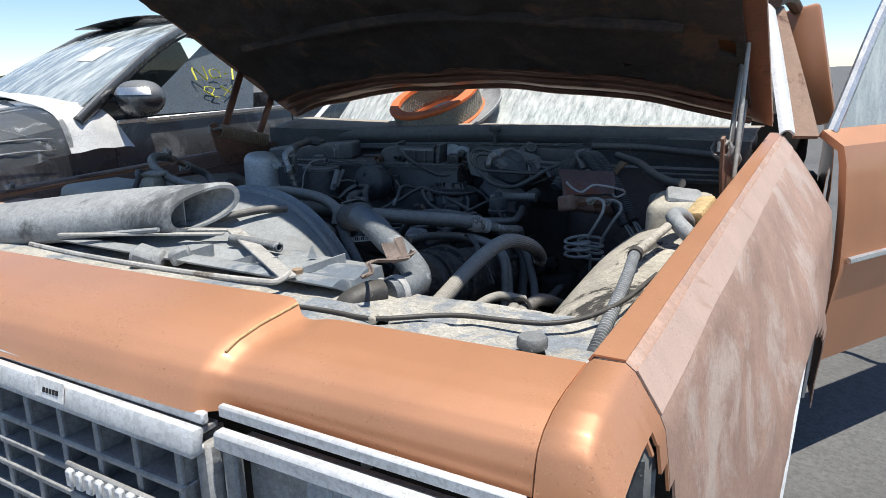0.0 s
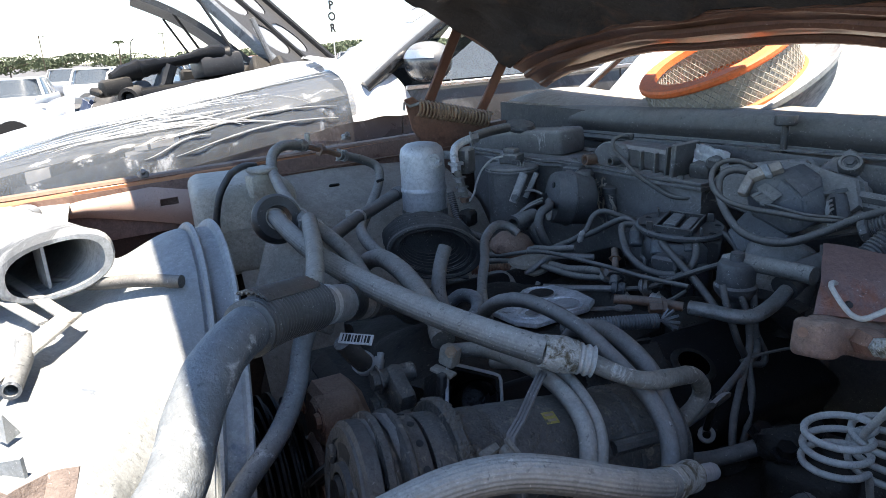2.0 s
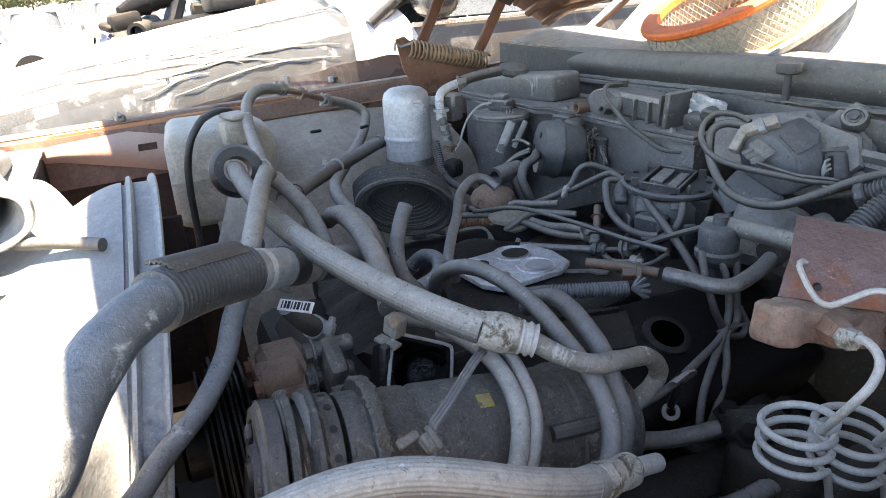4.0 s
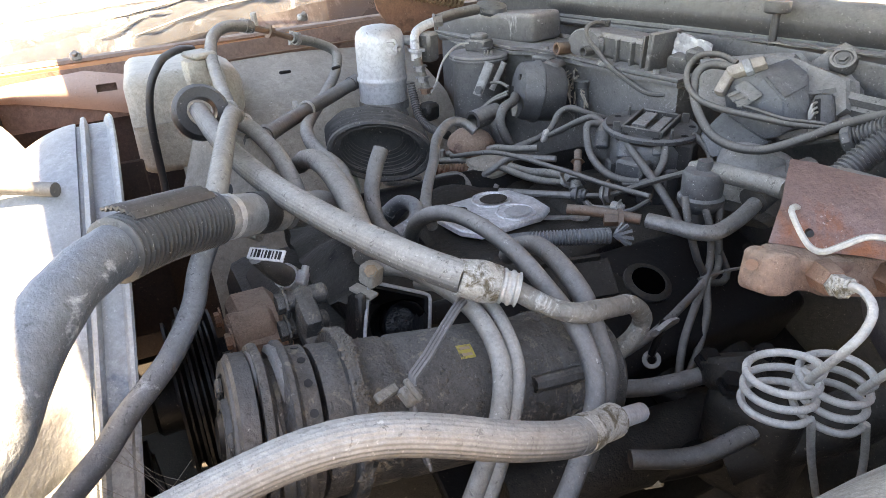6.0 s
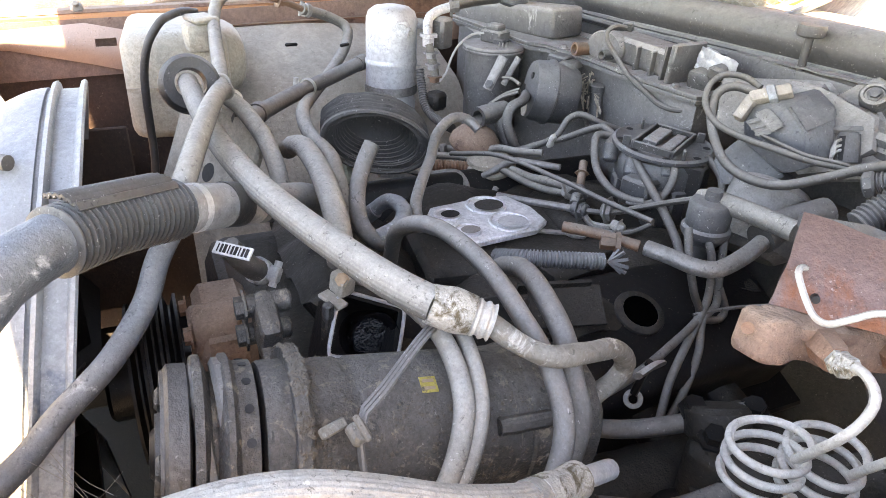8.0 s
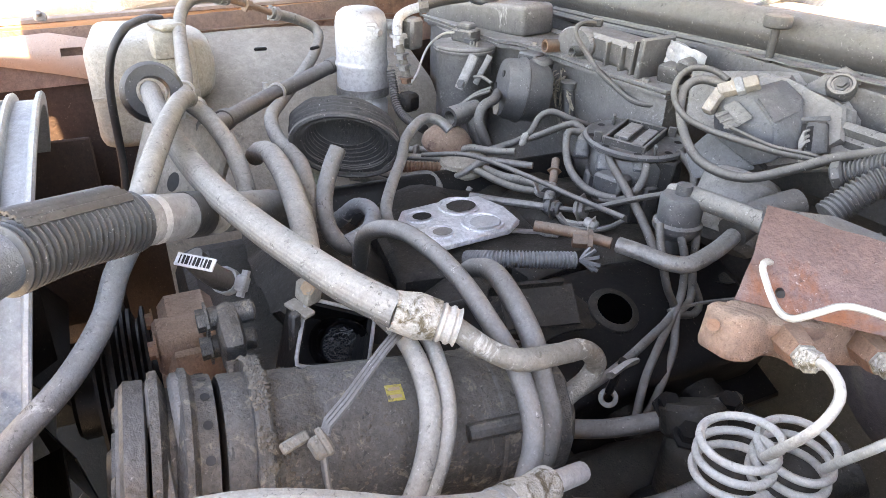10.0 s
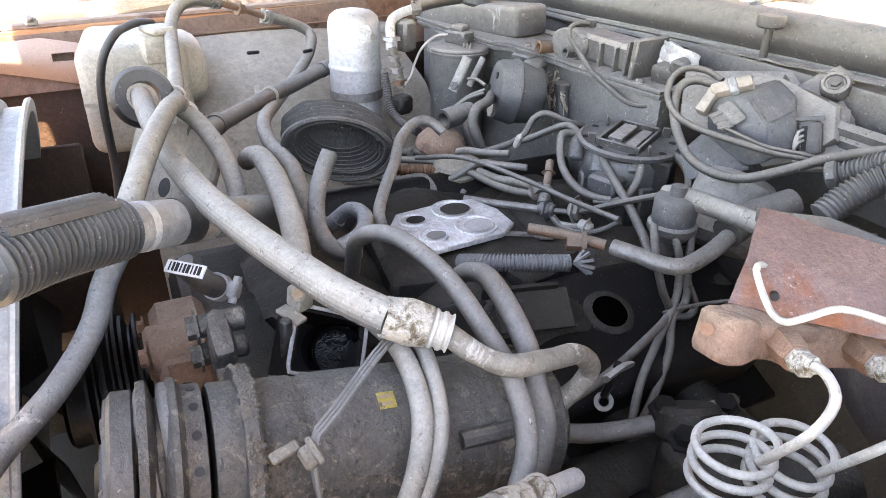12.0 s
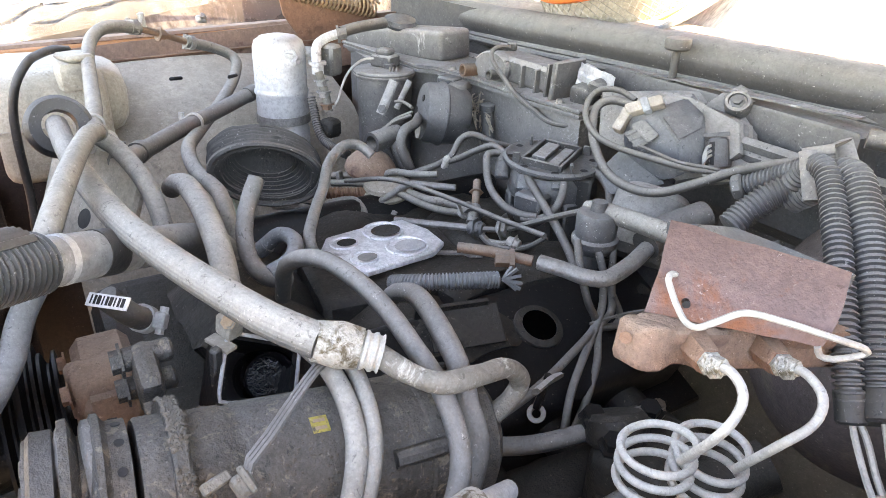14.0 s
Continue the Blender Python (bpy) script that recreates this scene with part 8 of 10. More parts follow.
for k in range(7):
    z, r = -0.001 - 0.0080 * k, 0.0650 - 0.0030 * k
    prof += [(r, z), (r - 0.0080, z + 0.0006), (r - 0.0088, z - 0.0006), (r - 0.0080, z - 0.0018), (r + 0.0010, z - 0.0036), (r - 0.0005, z - 0.0070)]
prof += [(0.040, -0.058), (0.0, -0.060)]
part("inner_bellows", lathe(B(), prof, ba, 56, sx=1.0, sy=0.60, cap=False), M_BOOT, boot, "ribbed dark inside of the boot")
bm = lathe(B(), [(0.064, 0.001), (0.070, -0.001), (0.073, 0.001), (0.072, 0.005), (0.068, 0.0065), (0.064, 0.005)], ba, 56, sx=1.0, sy=0.60, cap=False)
part("rim", bm, M_BOOT, boot)
# regulator and its pipes behind the valve cover
rg = thing("fuel_regulator", (0.225, 0.76, 0.80), "dark canister valve with a thick pale hose", "valve")
bm = B()
lathe(bm, [(0.0, -0.016), (0.010, -0.016), (0.012, 0.0), (0.018, 0.002), (0.024, 0.010), (0.0255, 0.013), (0.0255, 0.018), (0.0225, 0.021), (0.0225, 0.044), (0.0205, 0.048), (0.009, 0.050), (0.008, 0.060), (0, 0.060)], pose(*(0.218, 0.773, 0.828)), 30)
part("body", bm, M_SLATE, rg)
part("thick_hose", tube(B(), [(0.197, 0.778, 0.869), (0.213, 0.781, 0.874), (0.243, 0.786, 0.876), (0.274, 0.791, 0.877), (0.305, 0.794, 0.878)], 0.0105, 16), M_RUBBER_PALE, rg)
part("black_sleeve", tube(B(), [(0.265, 0.800, 0.85), (0.262, 0.83, 0.86), (0.27, 0.88, 0.87)], 0.0165, 14), M_RUBBER, rg)
hose("elbow_pipe", [(0.215, 0.70, 0.832), (0.240, 0.712, 0.832), (0.262, 0.720, 0.832), (0.278, 0.735, 0.834), (0.275, 0.770, 0.84), (0.268, 0.80, 0.848)], 0.0085, M_STEEL, "bent dusty pipe at the back of the valve cover", "pipe", "pipes")
bm = B()
hex_bolt(bm, (0.195, 0.682, 0.83), (-0.5, -0.8, 0), 0.008, 0.02)
tube(bm, [(0.15, 0.64, 0.835), (0.175, 0.665, 0.835), (0.21, 0.695, 0.832)], 0.006, 10)
solo("brass_fitting", bm, M_COPPERFIT, "orange-brown brass fitting behind the flange", "pipe fitting")
cl = hose("split_conduit", [(0.165, 0.552, 0.822), (0.195, 0.566, 0.834), (0.214, 0.598, 0.836), (0.228, 0.638, 0.834)], 0.0078, M_RUBBER_GREY, "grey corrugated conduit with a frayed end", "conduit", "conduits", ribs=0.0018, pitch=0.0034, seg=14)
for k in range(9):
    a = k * 0.7
    q = Vector((0.230, 0.642, 0.834))
    part("frayed_end", tube(B(), [q, q + Vector((0.012 * math.cos(a) + 0.004, 0.012, 0.012 * math.sin(a)))], 0.002, 4), M_RUBBER_GREY, cl)
solo("heat_plate", box(box(B(), (0.236, 0.596, 0.796), (0.042, 0.075, 0.003), (0, 38, -14), 0.001), (0.218, 0.59, 0.809), (0.004, 0.075, 0.014), (0, 20, -14)), M_ENGINE, "bent grey steel heat plate on the valve cover", "heat shield")
# open rectangular housing by the front of the engine
hs = thing("open_housing", (0.20, 0.40, 0.74), "open black rectangular housing with a metal rim and a greasy spout", "housing")
HC = [Vector((0.204, 0.378, 0.841)), Vector((0.210, 0.436, 0.813)), Vector((0.245, 0.416, 0.784)), Vector((0.243, 0.355, 0.804))]
hc = sum(HC, Vector()) / 4
hn = (HC[1] - HC[0]).cross(HC[3] - HC[0]).normalized()
if hn.z < 0:
    hn = -hn
deep = [p.lerp(hc, 0.10) - hn * 0.045 for p in HC]
bm = B()
lip = [bm.verts.new(p) for p in HC]
mid_ = [bm.verts.new(p.lerp(hc, 0.14)) for p in HC]
bot = [bm.verts.new(p) for p in deep]
out = [bm.verts.new(p - hn * 0.045) for p in HC]
for k in range(4):
    q = (k + 1) % 4
    bm.faces.new([lip[k], lip[q], mid_[q], mid_[k]])
    bm.faces.new([mid_[k], mid_[q], bot[q], bot[k]])
    bm.faces.new([lip[q], lip[k], out[k], out[q]])
bm.faces.new(bot)
part("box", bm, M_ENGBLACK, hs)
bm = B()
ring_ = []
for k in range(4):
    a, b, c = HC[k - 1], HC[k], HC[(k + 1) % 4]
    ring_ += [b.lerp(a, 0.12) + hn * 0.003, b.lerp((a + c) / 2, 0.05) + hn * 0.003, b.lerp(c, 0.12) + hn * 0.003]
tube(bm, ring_ + ring_[:1], 0.0018, 8)
part("metal_rim", bm, M_ALU, hs)
bm = B()
lathe(bm, [(0.024, -0.03), (0.024, 0.008), (0.022, 0.011), (0.0195, 0.008), (0.018, 0.0), (0.0205, -0.004), (0.018, -0.010), (0.0, -0.012)], axis(Vector((0.217, 0.404, 0.794)), hn + Vector((0.3, -0.2, 0.0))), 32)
part("spout", bm, M_GREASE, hs, "greasy shining black spout")
bb = thing("hose_bracket", (0.214, 0.379, 0.854), "dusty pale bracket with a bolt under the thick hose", "bracket")
part("plate", box(B(), (0.210, 0.380, 0.852), (0.018, 0.016, 0.020), (0, 12, 24), 0.003, 2), M_DUSTYPANEL, bb)
part("foot", box(B(), (0.211, 0.371, 0.837), (0.026, 0.012, 0.004), (0, 8, 28), 0.001), M_DUSTYPANEL, bb)
part("leg", box(B(), (0.221, 0.363, 0.820), (0.009, 0.009, 0.045), (0, 6, 20), 0.002), M_COMPR, bb)
part("bolt", hex_bolt(B(), (0.217, 0.378, 0.859), (0.75, -0.3, 0.55), 0.0042, 0.004), M_TAN, bb)
bm = B()
tube(bm, [(0.085, 0.335, 0.80), (0.105, 0.318, 0.822), (0.112, 0.30, 0.85)], 0.0110, 14)
fh = solo("feed_hose", bm, M_RUBBER, "short black hose with a bright worm clamp", "hose")
solo("worm_clamp", ring_clamp(B(), (0.092, 0.328, 0.808), (0.6, -0.5, 0.7), 0.0113, 0.012), M_ALU, "bright worm-drive clamp on a short hose", "clamp")
# driver side, low down: steering gear and shaft
sg = thing("steering_gear", (0.40, 0.68, 0.60), "greasy black steering gear box with bolts", "steering gear")
bm = B()
box(bm, (0.40, 0.69, 0.685), (0.085, 0.10, 0.12), (0, 0, 20), 0.02, 3)
cyl(bm, (0.39, 0.66, 0.74), (0.375, 0.665, 0.765), 0.028, 18, 0.005)
part("casting", bm, M_ENGINE, sg)
for x, y in ((0.365, 0.65), (0.40, 0.64), (0.385, 0.70)):
    part("bolt", hex_bolt(B(), (x, y, 0.755), (0.2, -0.2, 1), 0.009, 0.012), M_ENGBLACK, sg)
ss = thing("steering_shaft", (0.46, 0.65, 0.60), "dusty black steering shaft with a pale coupling", "shaft")
part("rod", tube(B(), [(0.325, 0.56, 0.62), (0.375, 0.62, 0.655), (0.43, 0.70, 0.70)], 0.016, 14), M_ENGBLACK, ss)
part("coupling", tube(B(), [(0.405, 0.64, 0.675), (0.44, 0.70, 0.705), (0.47, 0.76, 0.735)], 0.025, 16, wob=0.15), M_ENGINE, ss)
part("collar", tube(B(), [(0.352, 0.592, 0.64), (0.362, 0.604, 0.647)], 0.021, 14), M_LINE, ss)
hose("power_steering_hose", [(0.32, 0.545, 0.735), (0.345, 0.60, 0.732), (0.37, 0.66, 0.745), (0.385, 0.70, 0.755)], 0.0085, M_RUBBER, "black power steering hose")
hose("power_steering_hose", [(0.385, 0.545, 0.70), (0.41, 0.60, 0.70), (0.425, 0.66, 0.72)], 0.009, M_RUBBER, "black power steering hose")
em = thing("exhaust_manifold", (0.36, 0.62, 0.60), "dark cast exhaust manifold below the valve cover", "exhaust manifold")
bm = B()
tube(bm, [(0.33, 0.44, 0.66), (0.345, 0.60, 0.655), (0.34, 0.80, 0.645)], 0.035, 14, wob=0.1)
part("log", bm, M_ENGINE, em)
for k in range(4):
    part("port_runner", tube(B(), [(0.25, 0.47 + 0.1 * k, 0.69), (0.33, 0.48 + 0.1 * k, 0.66)], 0.022, 10), M_ENGINE, em)

# brake booster, master cylinder, shield and coiled lines
bo = thing("brake_booster", (0.475, 0.93, 0.68), "round mottled brake booster on the firewall", "brake booster")
BC = Vector((0.480, 0.950, 0.805))
bm = B()
lathe(bm, [(0.0, 0.0), (0.09, 0.0), (0.115, 0.012), (0.126, 0.03), (0.132, 0.036), (0.132, 0.043), (0.126, 0.050), (0.118, 0.090), (0.098, 0.122), (0.06, 0.142), (0.03, 0.148), (0, 0.148)], axis(BC, (0.0, -1, 0.06)), 56)
part("shell", bm, M_BOOSTER, bo, "mottled brown-grey steel shell")
part("rear_spacer", cyl(B(), BC + Vector((0, 0.005, 0)), BC + Vector((0, 0.075, 0)), 0.06, 24, 0.004), M_FIREWALL, bo)
part("vacuum_port", tube(B(), [BC + Vector((-0.06, -0.12, 0.06)), BC + Vector((-0.075, -0.14, 0.08)), BC + Vector((-0.09, -0.14, 0.10))], 0.008, 10), M_SLATE, bo)
mc = thing("master_cylinder", (0.47, 0.66, 0.85), "rust-brown brake master cylinder with a rusty shield", "master cylinder")
# cast body: faceted nose, waist and two port bosses
nose, tail = Vector((0.451, 0.571, 0.915)), Vector((0.500, 0.800, 0.868))
cdir = (tail - nose).normalized()
cmx = axis(nose, cdir)
bm = B()
lathe(bm, [(0.0, 0.0), (0.017, 0.0), (0.0215, 0.006), (0.0215, 0.020), (0.0165, 0.030), (0.0165, 0.044), (0.0205, 0.052), (0.0205, 0.20), (0.030, 0.205), (0.030, 0.225), (0.0, 0.225)], cmx @ pose(0, 0, 0, 0, 0, 32), 4)
bmesh.ops.bevel(bm, geom=bm.edges[:], offset=0.0048, segments=3, affect="EDGES", profile=0.5, clamp_overlap=True)
for v in bm.verts:
    v.co += Vector((1, 1, 1)) * 0.0010 * noise.noise(v.co * 80)
casting = part("casting", bm, M_RUSTPALE, mc)
for f0, f1, w, h, lift in ((0.012, 0.075, 0.026, 0.014, 0.010), (0.070, 0.185, 0.030, 0.018, 0.012)):
    mid = nose + cdir * (f0 + f1) / 2 + Vector((0, 0, lift))
    part("reservoir_saddle", box(B(), mid, (w, f1 - f0, h), (-8, 6, -19), 0.006, 2), M_RUSTPALE, casting)
part("nose_dimple", lathe(B(), [(0.004, 0.0), (0.0, 0.0)], axis(Vector((0.453, 0.568, 0.921)), (0.5, -0.8, 0.3)), 14, cap=False), M_RUST, casting)
for at in ((0.493, 0.600, 0.916), (0.508, 0.654, 0.905)):
    q = Vector(at)
    d_ = Vector((0.80, -0.50, 0.18)).normalized()
    b_ = part("port_boss", lathe(B(), [(0.0, -0.026), (0.0115, -0.026), (0.0098, -0.004), (0.0088, 0.0), (0.0, 0.0)], axis(q, d_), 6), M_RUST, mc)
    part("line_nut", lathe(B(), [(0.0080, -0.001), (0.0080, 0.003), (0.0066, 0.004), (0.0066, 0.011), (0.0048, 0.013), (0.0, 0.013)], axis(q, d_), 6), M_CRIMP, b_)
S0, S1, S2, S3 = Vector((0.411, 0.644, 0.968)), Vector((0.511, 0.699, 0.960)), Vector((0.522, 0.666, 0.923)), Vector((0.441, 0.596, 0.925))
bm = B()
sheet(bm, lambda u, v: S0.lerp(S1, u).lerp(S3.lerp(S2, u), v) + Vector((0.005, -0.005, 0.0)) * math.sin(math.pi * v) + Vector((0.0, 0.002, 0.001)) * noise.noise(Vector((u * 4, v * 3, 0))), 24, 14, 0.0025)
shield = part("heat_shield", bm, M_RUSTSHIELD, mc, "rusty bent sheet-metal shield with an orange burnt patch")
S4, S5 = Vector((0.406, 0.728, 0.944)), Vector((0.465, 0.741, 0.941))
bm = B()
sheet(bm, lambda u, v: S0.lerp(S1, u).lerp(S0.lerp(S4, min(1, u * 2)).lerp(S5 if u > 0.5 else S0, max(0, 2 * u - 1)).lerp(S1, max(0, 4 * u - 3)), v) + Vector((0, 0, -0.010 * math.sin(math.pi * v))), 24, 8, 0.0025)
part("inner_face", bm, M_WIPERBLUE, shield, "blue-grey inner face of the shield")
# hole shown by a black stud in the colour of its shade
for p in ((0.456, 0.616, 0.935),):
    part("shield_hole", cyl(B(), p, Vector(p) + Vector((0.004, -0.004, 0.001)), 0.0026, 10), M_INK_HOLE, shield)
hk = hose("bent_wire", [(0.441, 0.623, 0.945), (0.442, 0.616, 0.949), (0.445, 0.609, 0.948), (0.459, 0.602, 0.940), (0.472, 0.597, 0.935), (0.481, 0.598, 0.935), (0.487, 0.607, 0.940), (0.494, 0.623, 0.945), (0.510, 0.640, 0.942), (0.530, 0.664, 0.934), (0.540, 0.681, 0.927), (0.539, 0.684, 0.921), (0.529, 0.671, 0.916), (0.524, 0.664, 0.918), (0.522, 0.662, 0.924)], 0.0022, M_LINE, "bent bright wire hook on the shield", "wire", "wires", seg=8, step=0.003)


def coil_line(name, start, mid, cx, cy, cz, r, tilt, tail, turns):
    pts = [start, *mid]
    n_ = int(turns * 10)
    a0 = -0.3
    for i in range(n_ + 1):
        a = a0 + 2 * math.pi * i / 10
        pts.append((cx + r * math.cos(a), cy + r * math.sin(a) * 0.98, cz - 0.010 * i / 10 * 1.3 + tilt * math.cos(a)))
    pts += tail
    ln_ = hose(name, pts, 0.0030, M_LINE, "pale brake line wound into loops below the master cylinder", "brake line", "brake lines", seg=9, step=0.004)
    d_ = Vector(mid[0]) - Vector(start)
    part("flare_nut", cyl(B(), Vector(start) - d_ * 0.25, Vector(start) + d_ * 0.45, 0.0058, 6, 0.001), M_CRIMP, ln_)
    return ln_


coil_line("brake_line", (0.501, 0.595, 0.921), [(0.514, 0.591, 0.925), (0.526, 0.587, 0.919), (0.528, 0.581, 0.906), (0.524, 0.572, 0.891)], 0.476, 0.592, 0.846, 0.0245, 0.003, [(0.500, 0.60, 0.805), (0.495, 0.62, 0.76), (0.49, 0.65, 0.70)], 3.1)
coil_line("brake_line", (0.516, 0.649, 0.910), [(0.529, 0.646, 0.913), (0.544, 0.640, 0.908), (0.548, 0.630, 0.896), (0.541, 0.613, 0.882)], 0.490, 0.632, 0.836, 0.0245, -0.002, [(0.515, 0.64, 0.80), (0.512, 0.66, 0.75), (0.505, 0.68, 0.69)], 3.1)

# looms by the driver side firewall
lb = thing("loom_bracket", (0.43, 0.86, 0.93), "dark strap bracket holding the wiring conduits", "bracket")
bm = B()
for a, b, w in (((0.385, 0.840, 0.983), (0.409, 0.824, 0.949), 0.016), ((0.380, 0.840, 0.980), (0.401, 0.850, 0.989), 0.010), ((0.388, 0.884, 0.987), (0.417, 0.867, 0.960), 0.016), ((0.390, 0.861, 0.984), (0.391, 0.886, 0.987), 0.012)):
    a, b = Vector(a), Vector(b)
    tube(bm, [a, (a + b) / 2, b], w / 2, 8, 0.01, flat=0.3)
part("strap", bm, M_FIREWALL, lb)
for label_, r, pts, tail in (("grey corrugated wiring conduit hanging beside the booster", 0.0092, [(0.372, 0.851, 0.947), (0.385, 0.847, 0.967), (0.403, 0.835, 0.975), (0.421, 0.820, 0.969), (0.455, 0.785, 0.943), (0.488, 0.754, 0.909), (0.517, 0.728, 0.877), (0.529, 0.721, 0.858)], [(0.539, 0.715, 0.844), (0.556, 0.707, 0.826), (0.569, 0.702, 0.814)]),
                             ("thick grey corrugated wiring conduit hanging beside the booster", 0.0128, [(0.368, 0.865, 0.928), (0.388, 0.859, 0.946), (0.409, 0.848, 0.968), (0.430, 0.837, 0.973), (0.456, 0.814, 0.957), (0.487, 0.786, 0.928), (0.516, 0.757, 0.895), (0.542, 0.734, 0.862)], [(0.556, 0.723, 0.848), (0.570, 0.714, 0.829)])):
    c = thing("wiring_conduit", pts[0], label_, "conduit", "conduits")
    part("conduit", tube(B(), pts, r, 18, ribs=0.0026, pitch=0.0050), M_SLATE, c)
    part("strap", cyl(B(), Vector(pts[-1]) + (Vector(pts[-2]) - Vector(pts[-1])).normalized() * 0.012, Vector(pts[-1]) + (Vector(pts[-1]) - Vector(pts[-2])).normalized() * 0.012, r * 1.15, 12, 0.002), M_BLACKCLEAN, c)
    for q in range(2):
        part("wire", tube(B(), [pts[-1], *[Vector(p) + Vector((0.006 * q, 0.004 * q, 0)) for p in tail]], 0.0024, 6), M_LINE, c)
c = thing("wiring_conduit", (0.31, 0.82, 0.92), "grey corrugated wiring conduit by the wiper motor", "conduit", "conduits")
part("conduit", tube(B(), [(0.307, 0.869, 0.917), (0.321, 0.876, 0.926), (0.338, 0.88, 0.937), (0.354, 0.881, 0.948), (0.371, 0.886, 0.959)], 0.0098, 14, ribs=0.0020, pitch=0.0044), M_SLATE, c)
part("collar", cyl(B(), (0.305, 0.868, 0.916), (0.314, 0.872, 0.921), 0.0135, 8, 0.002), M_SLATE, c)
c = thing("wiring_conduit", (0.344, 0.816, 0.9), "wide grey corrugated wiring conduit by the wiper motor", "conduit", "conduits")
part("conduit", tube(B(), [(0.344, 0.816, 0.9), (0.348, 0.832, 0.914), (0.357, 0.849, 0.93), (0.372, 0.865, 0.942), (0.387, 0.878, 0.95)], 0.0125, 16, ribs=0.0022, pitch=0.0046), M_SLATE, c)
hose("firewall_cable", [(0.47, 0.87, 0.975), (0.53, 0.83, 0.965), (0.58, 0.75, 0.955), (0.63, 0.66, 0.955), (0.66, 0.63, 0.958)], 0.0085, M_RUBBER, "black cable running down to the coolant bottle", "cable")
hose("firewall_cable", [(0.40, 0.90, 0.99), (0.50, 0.955, 0.985), (0.60, 0.985, 0.975), (0.70, 1.0, 0.965)], 0.009, M_RUBBER, "black cable along the firewall", "cable")
bm = B()
tube(bm, [(0.45, 0.86, 0.90), (0.475, 0.855, 0.945), (0.50, 0.87, 0.97)], 0.008, 8)
solo("rusty_strap", bm, M_TAN, "rusty tan metal strap beside the booster", "strap")

# air filter element resting on the cowl
af = thing("air_filter", (-0.185, 1.15, 1.02), "round air filter element with bright orange rims resting on the cowl", "air filter")
am = axis((-0.165, 1.175, 1.030), (-0.10, -0.42, 0.90))
R0, H0 = 0.135, 0.082
bm = B()
lathe(bm, [(R0 - 0.006, 0.008), (R0, 0.008), (R0, H0 - 0.008), (R0 - 0.006, H0 - 0.008)], am, 72, cap=False)
part("paper", bm, M_PAPER, af)
for z in (0.006, H0 - 0.007):
    bm = B()
    lathe(bm, [(R0 - 0.024, z - 0.006), (R0 + 0.004, z - 0.007), (R0 + 0.0075, z - 0.003), (R0 + 0.0075, z + 0.003), (R0 + 0.004, z + 0.007), (R0 - 0.024, z + 0.006), (R0 - 0.024, z - 0.006)], am, 72, cap=False)
    part("rubber_rim", bm, M_ORANGE, af)
for rr in (R0 + 0.0015, R0 - 0.020):
    bm = B()
    for s in (-1, 1):
        for k in range(64):
            a = 2 * math.pi * k / 64
            pts = [am @ Vector((rr * math.cos(a + s * 0.35 * t), rr * math.sin(a + s * 0.35 * t), 0.012 + (H0 - 0.024) * t)) for t in (0, 0.25, 0.5, 0.75, 1)]
            tube(bm, pts, 0.0010, 3, 0.05)
    part("wire_mesh", bm, M_MESH, af)
lid = thing("air_cleaner_lid", (-0.10, 1.24, 1.02), "dark round air cleaner pan behind the filter", "air cleaner")
bm = B()
lathe(bm, [(0.0, -0.012), (0.14, -0.012), (0.165, -0.006), (0.170, 0.004), (0.166, 0.006), (0.16, 0.0), (0.13, -0.006), (0, -0.006)], am @ pose(0.03, 0.015, 0.002, 4, -6, 0), 56)
part("pan", bm, M_DUCT, lid)

# cobwebs in the gap beside the shroud
cw = thing("cobweb", (0.30, 0.17, 0.78), "thin pale cobweb strands in the gap by the pulleys", "cobweb")
rw = random.Random(3)
for k in range(9):
    a = Vector((0.27 + rw.uniform(-0.02, 0.03), 0.13 + rw.uniform(-0.02, 0.03), 0.80 + rw.uniform(-0.04, 0.02)))
    b = Vector((0.33 + rw.uniform(-0.03, 0.03), 0.21 + rw.uniform(-0.02, 0.02), 0.76 + rw.uniform(-0.05, 0.04)))
    part("strand", tube(B(), [a, (a + b) / 2 + Vector((rw.uniform(-0.01, 0.01), 0, -0.012)), b], 0.00018, 4, 0.01), M_RUBBER_PALE, cw)


# ---- the black car alongside ----
bc = thing("black_car", (-2.75, 2.0, 0), "dusty black parked car with plastic sheeting over its hood", "car")


BX0, BX1 = -1.86, -3.66
BXC = (BX0 + BX1) / 2


def belt(y):
    return profile_at([(-0.35, 0.72), (0.0, 0.80), (0.95, 0.95), (1.2, 0.985), (3.0, 1.02), (4.2, 1.03)], y)


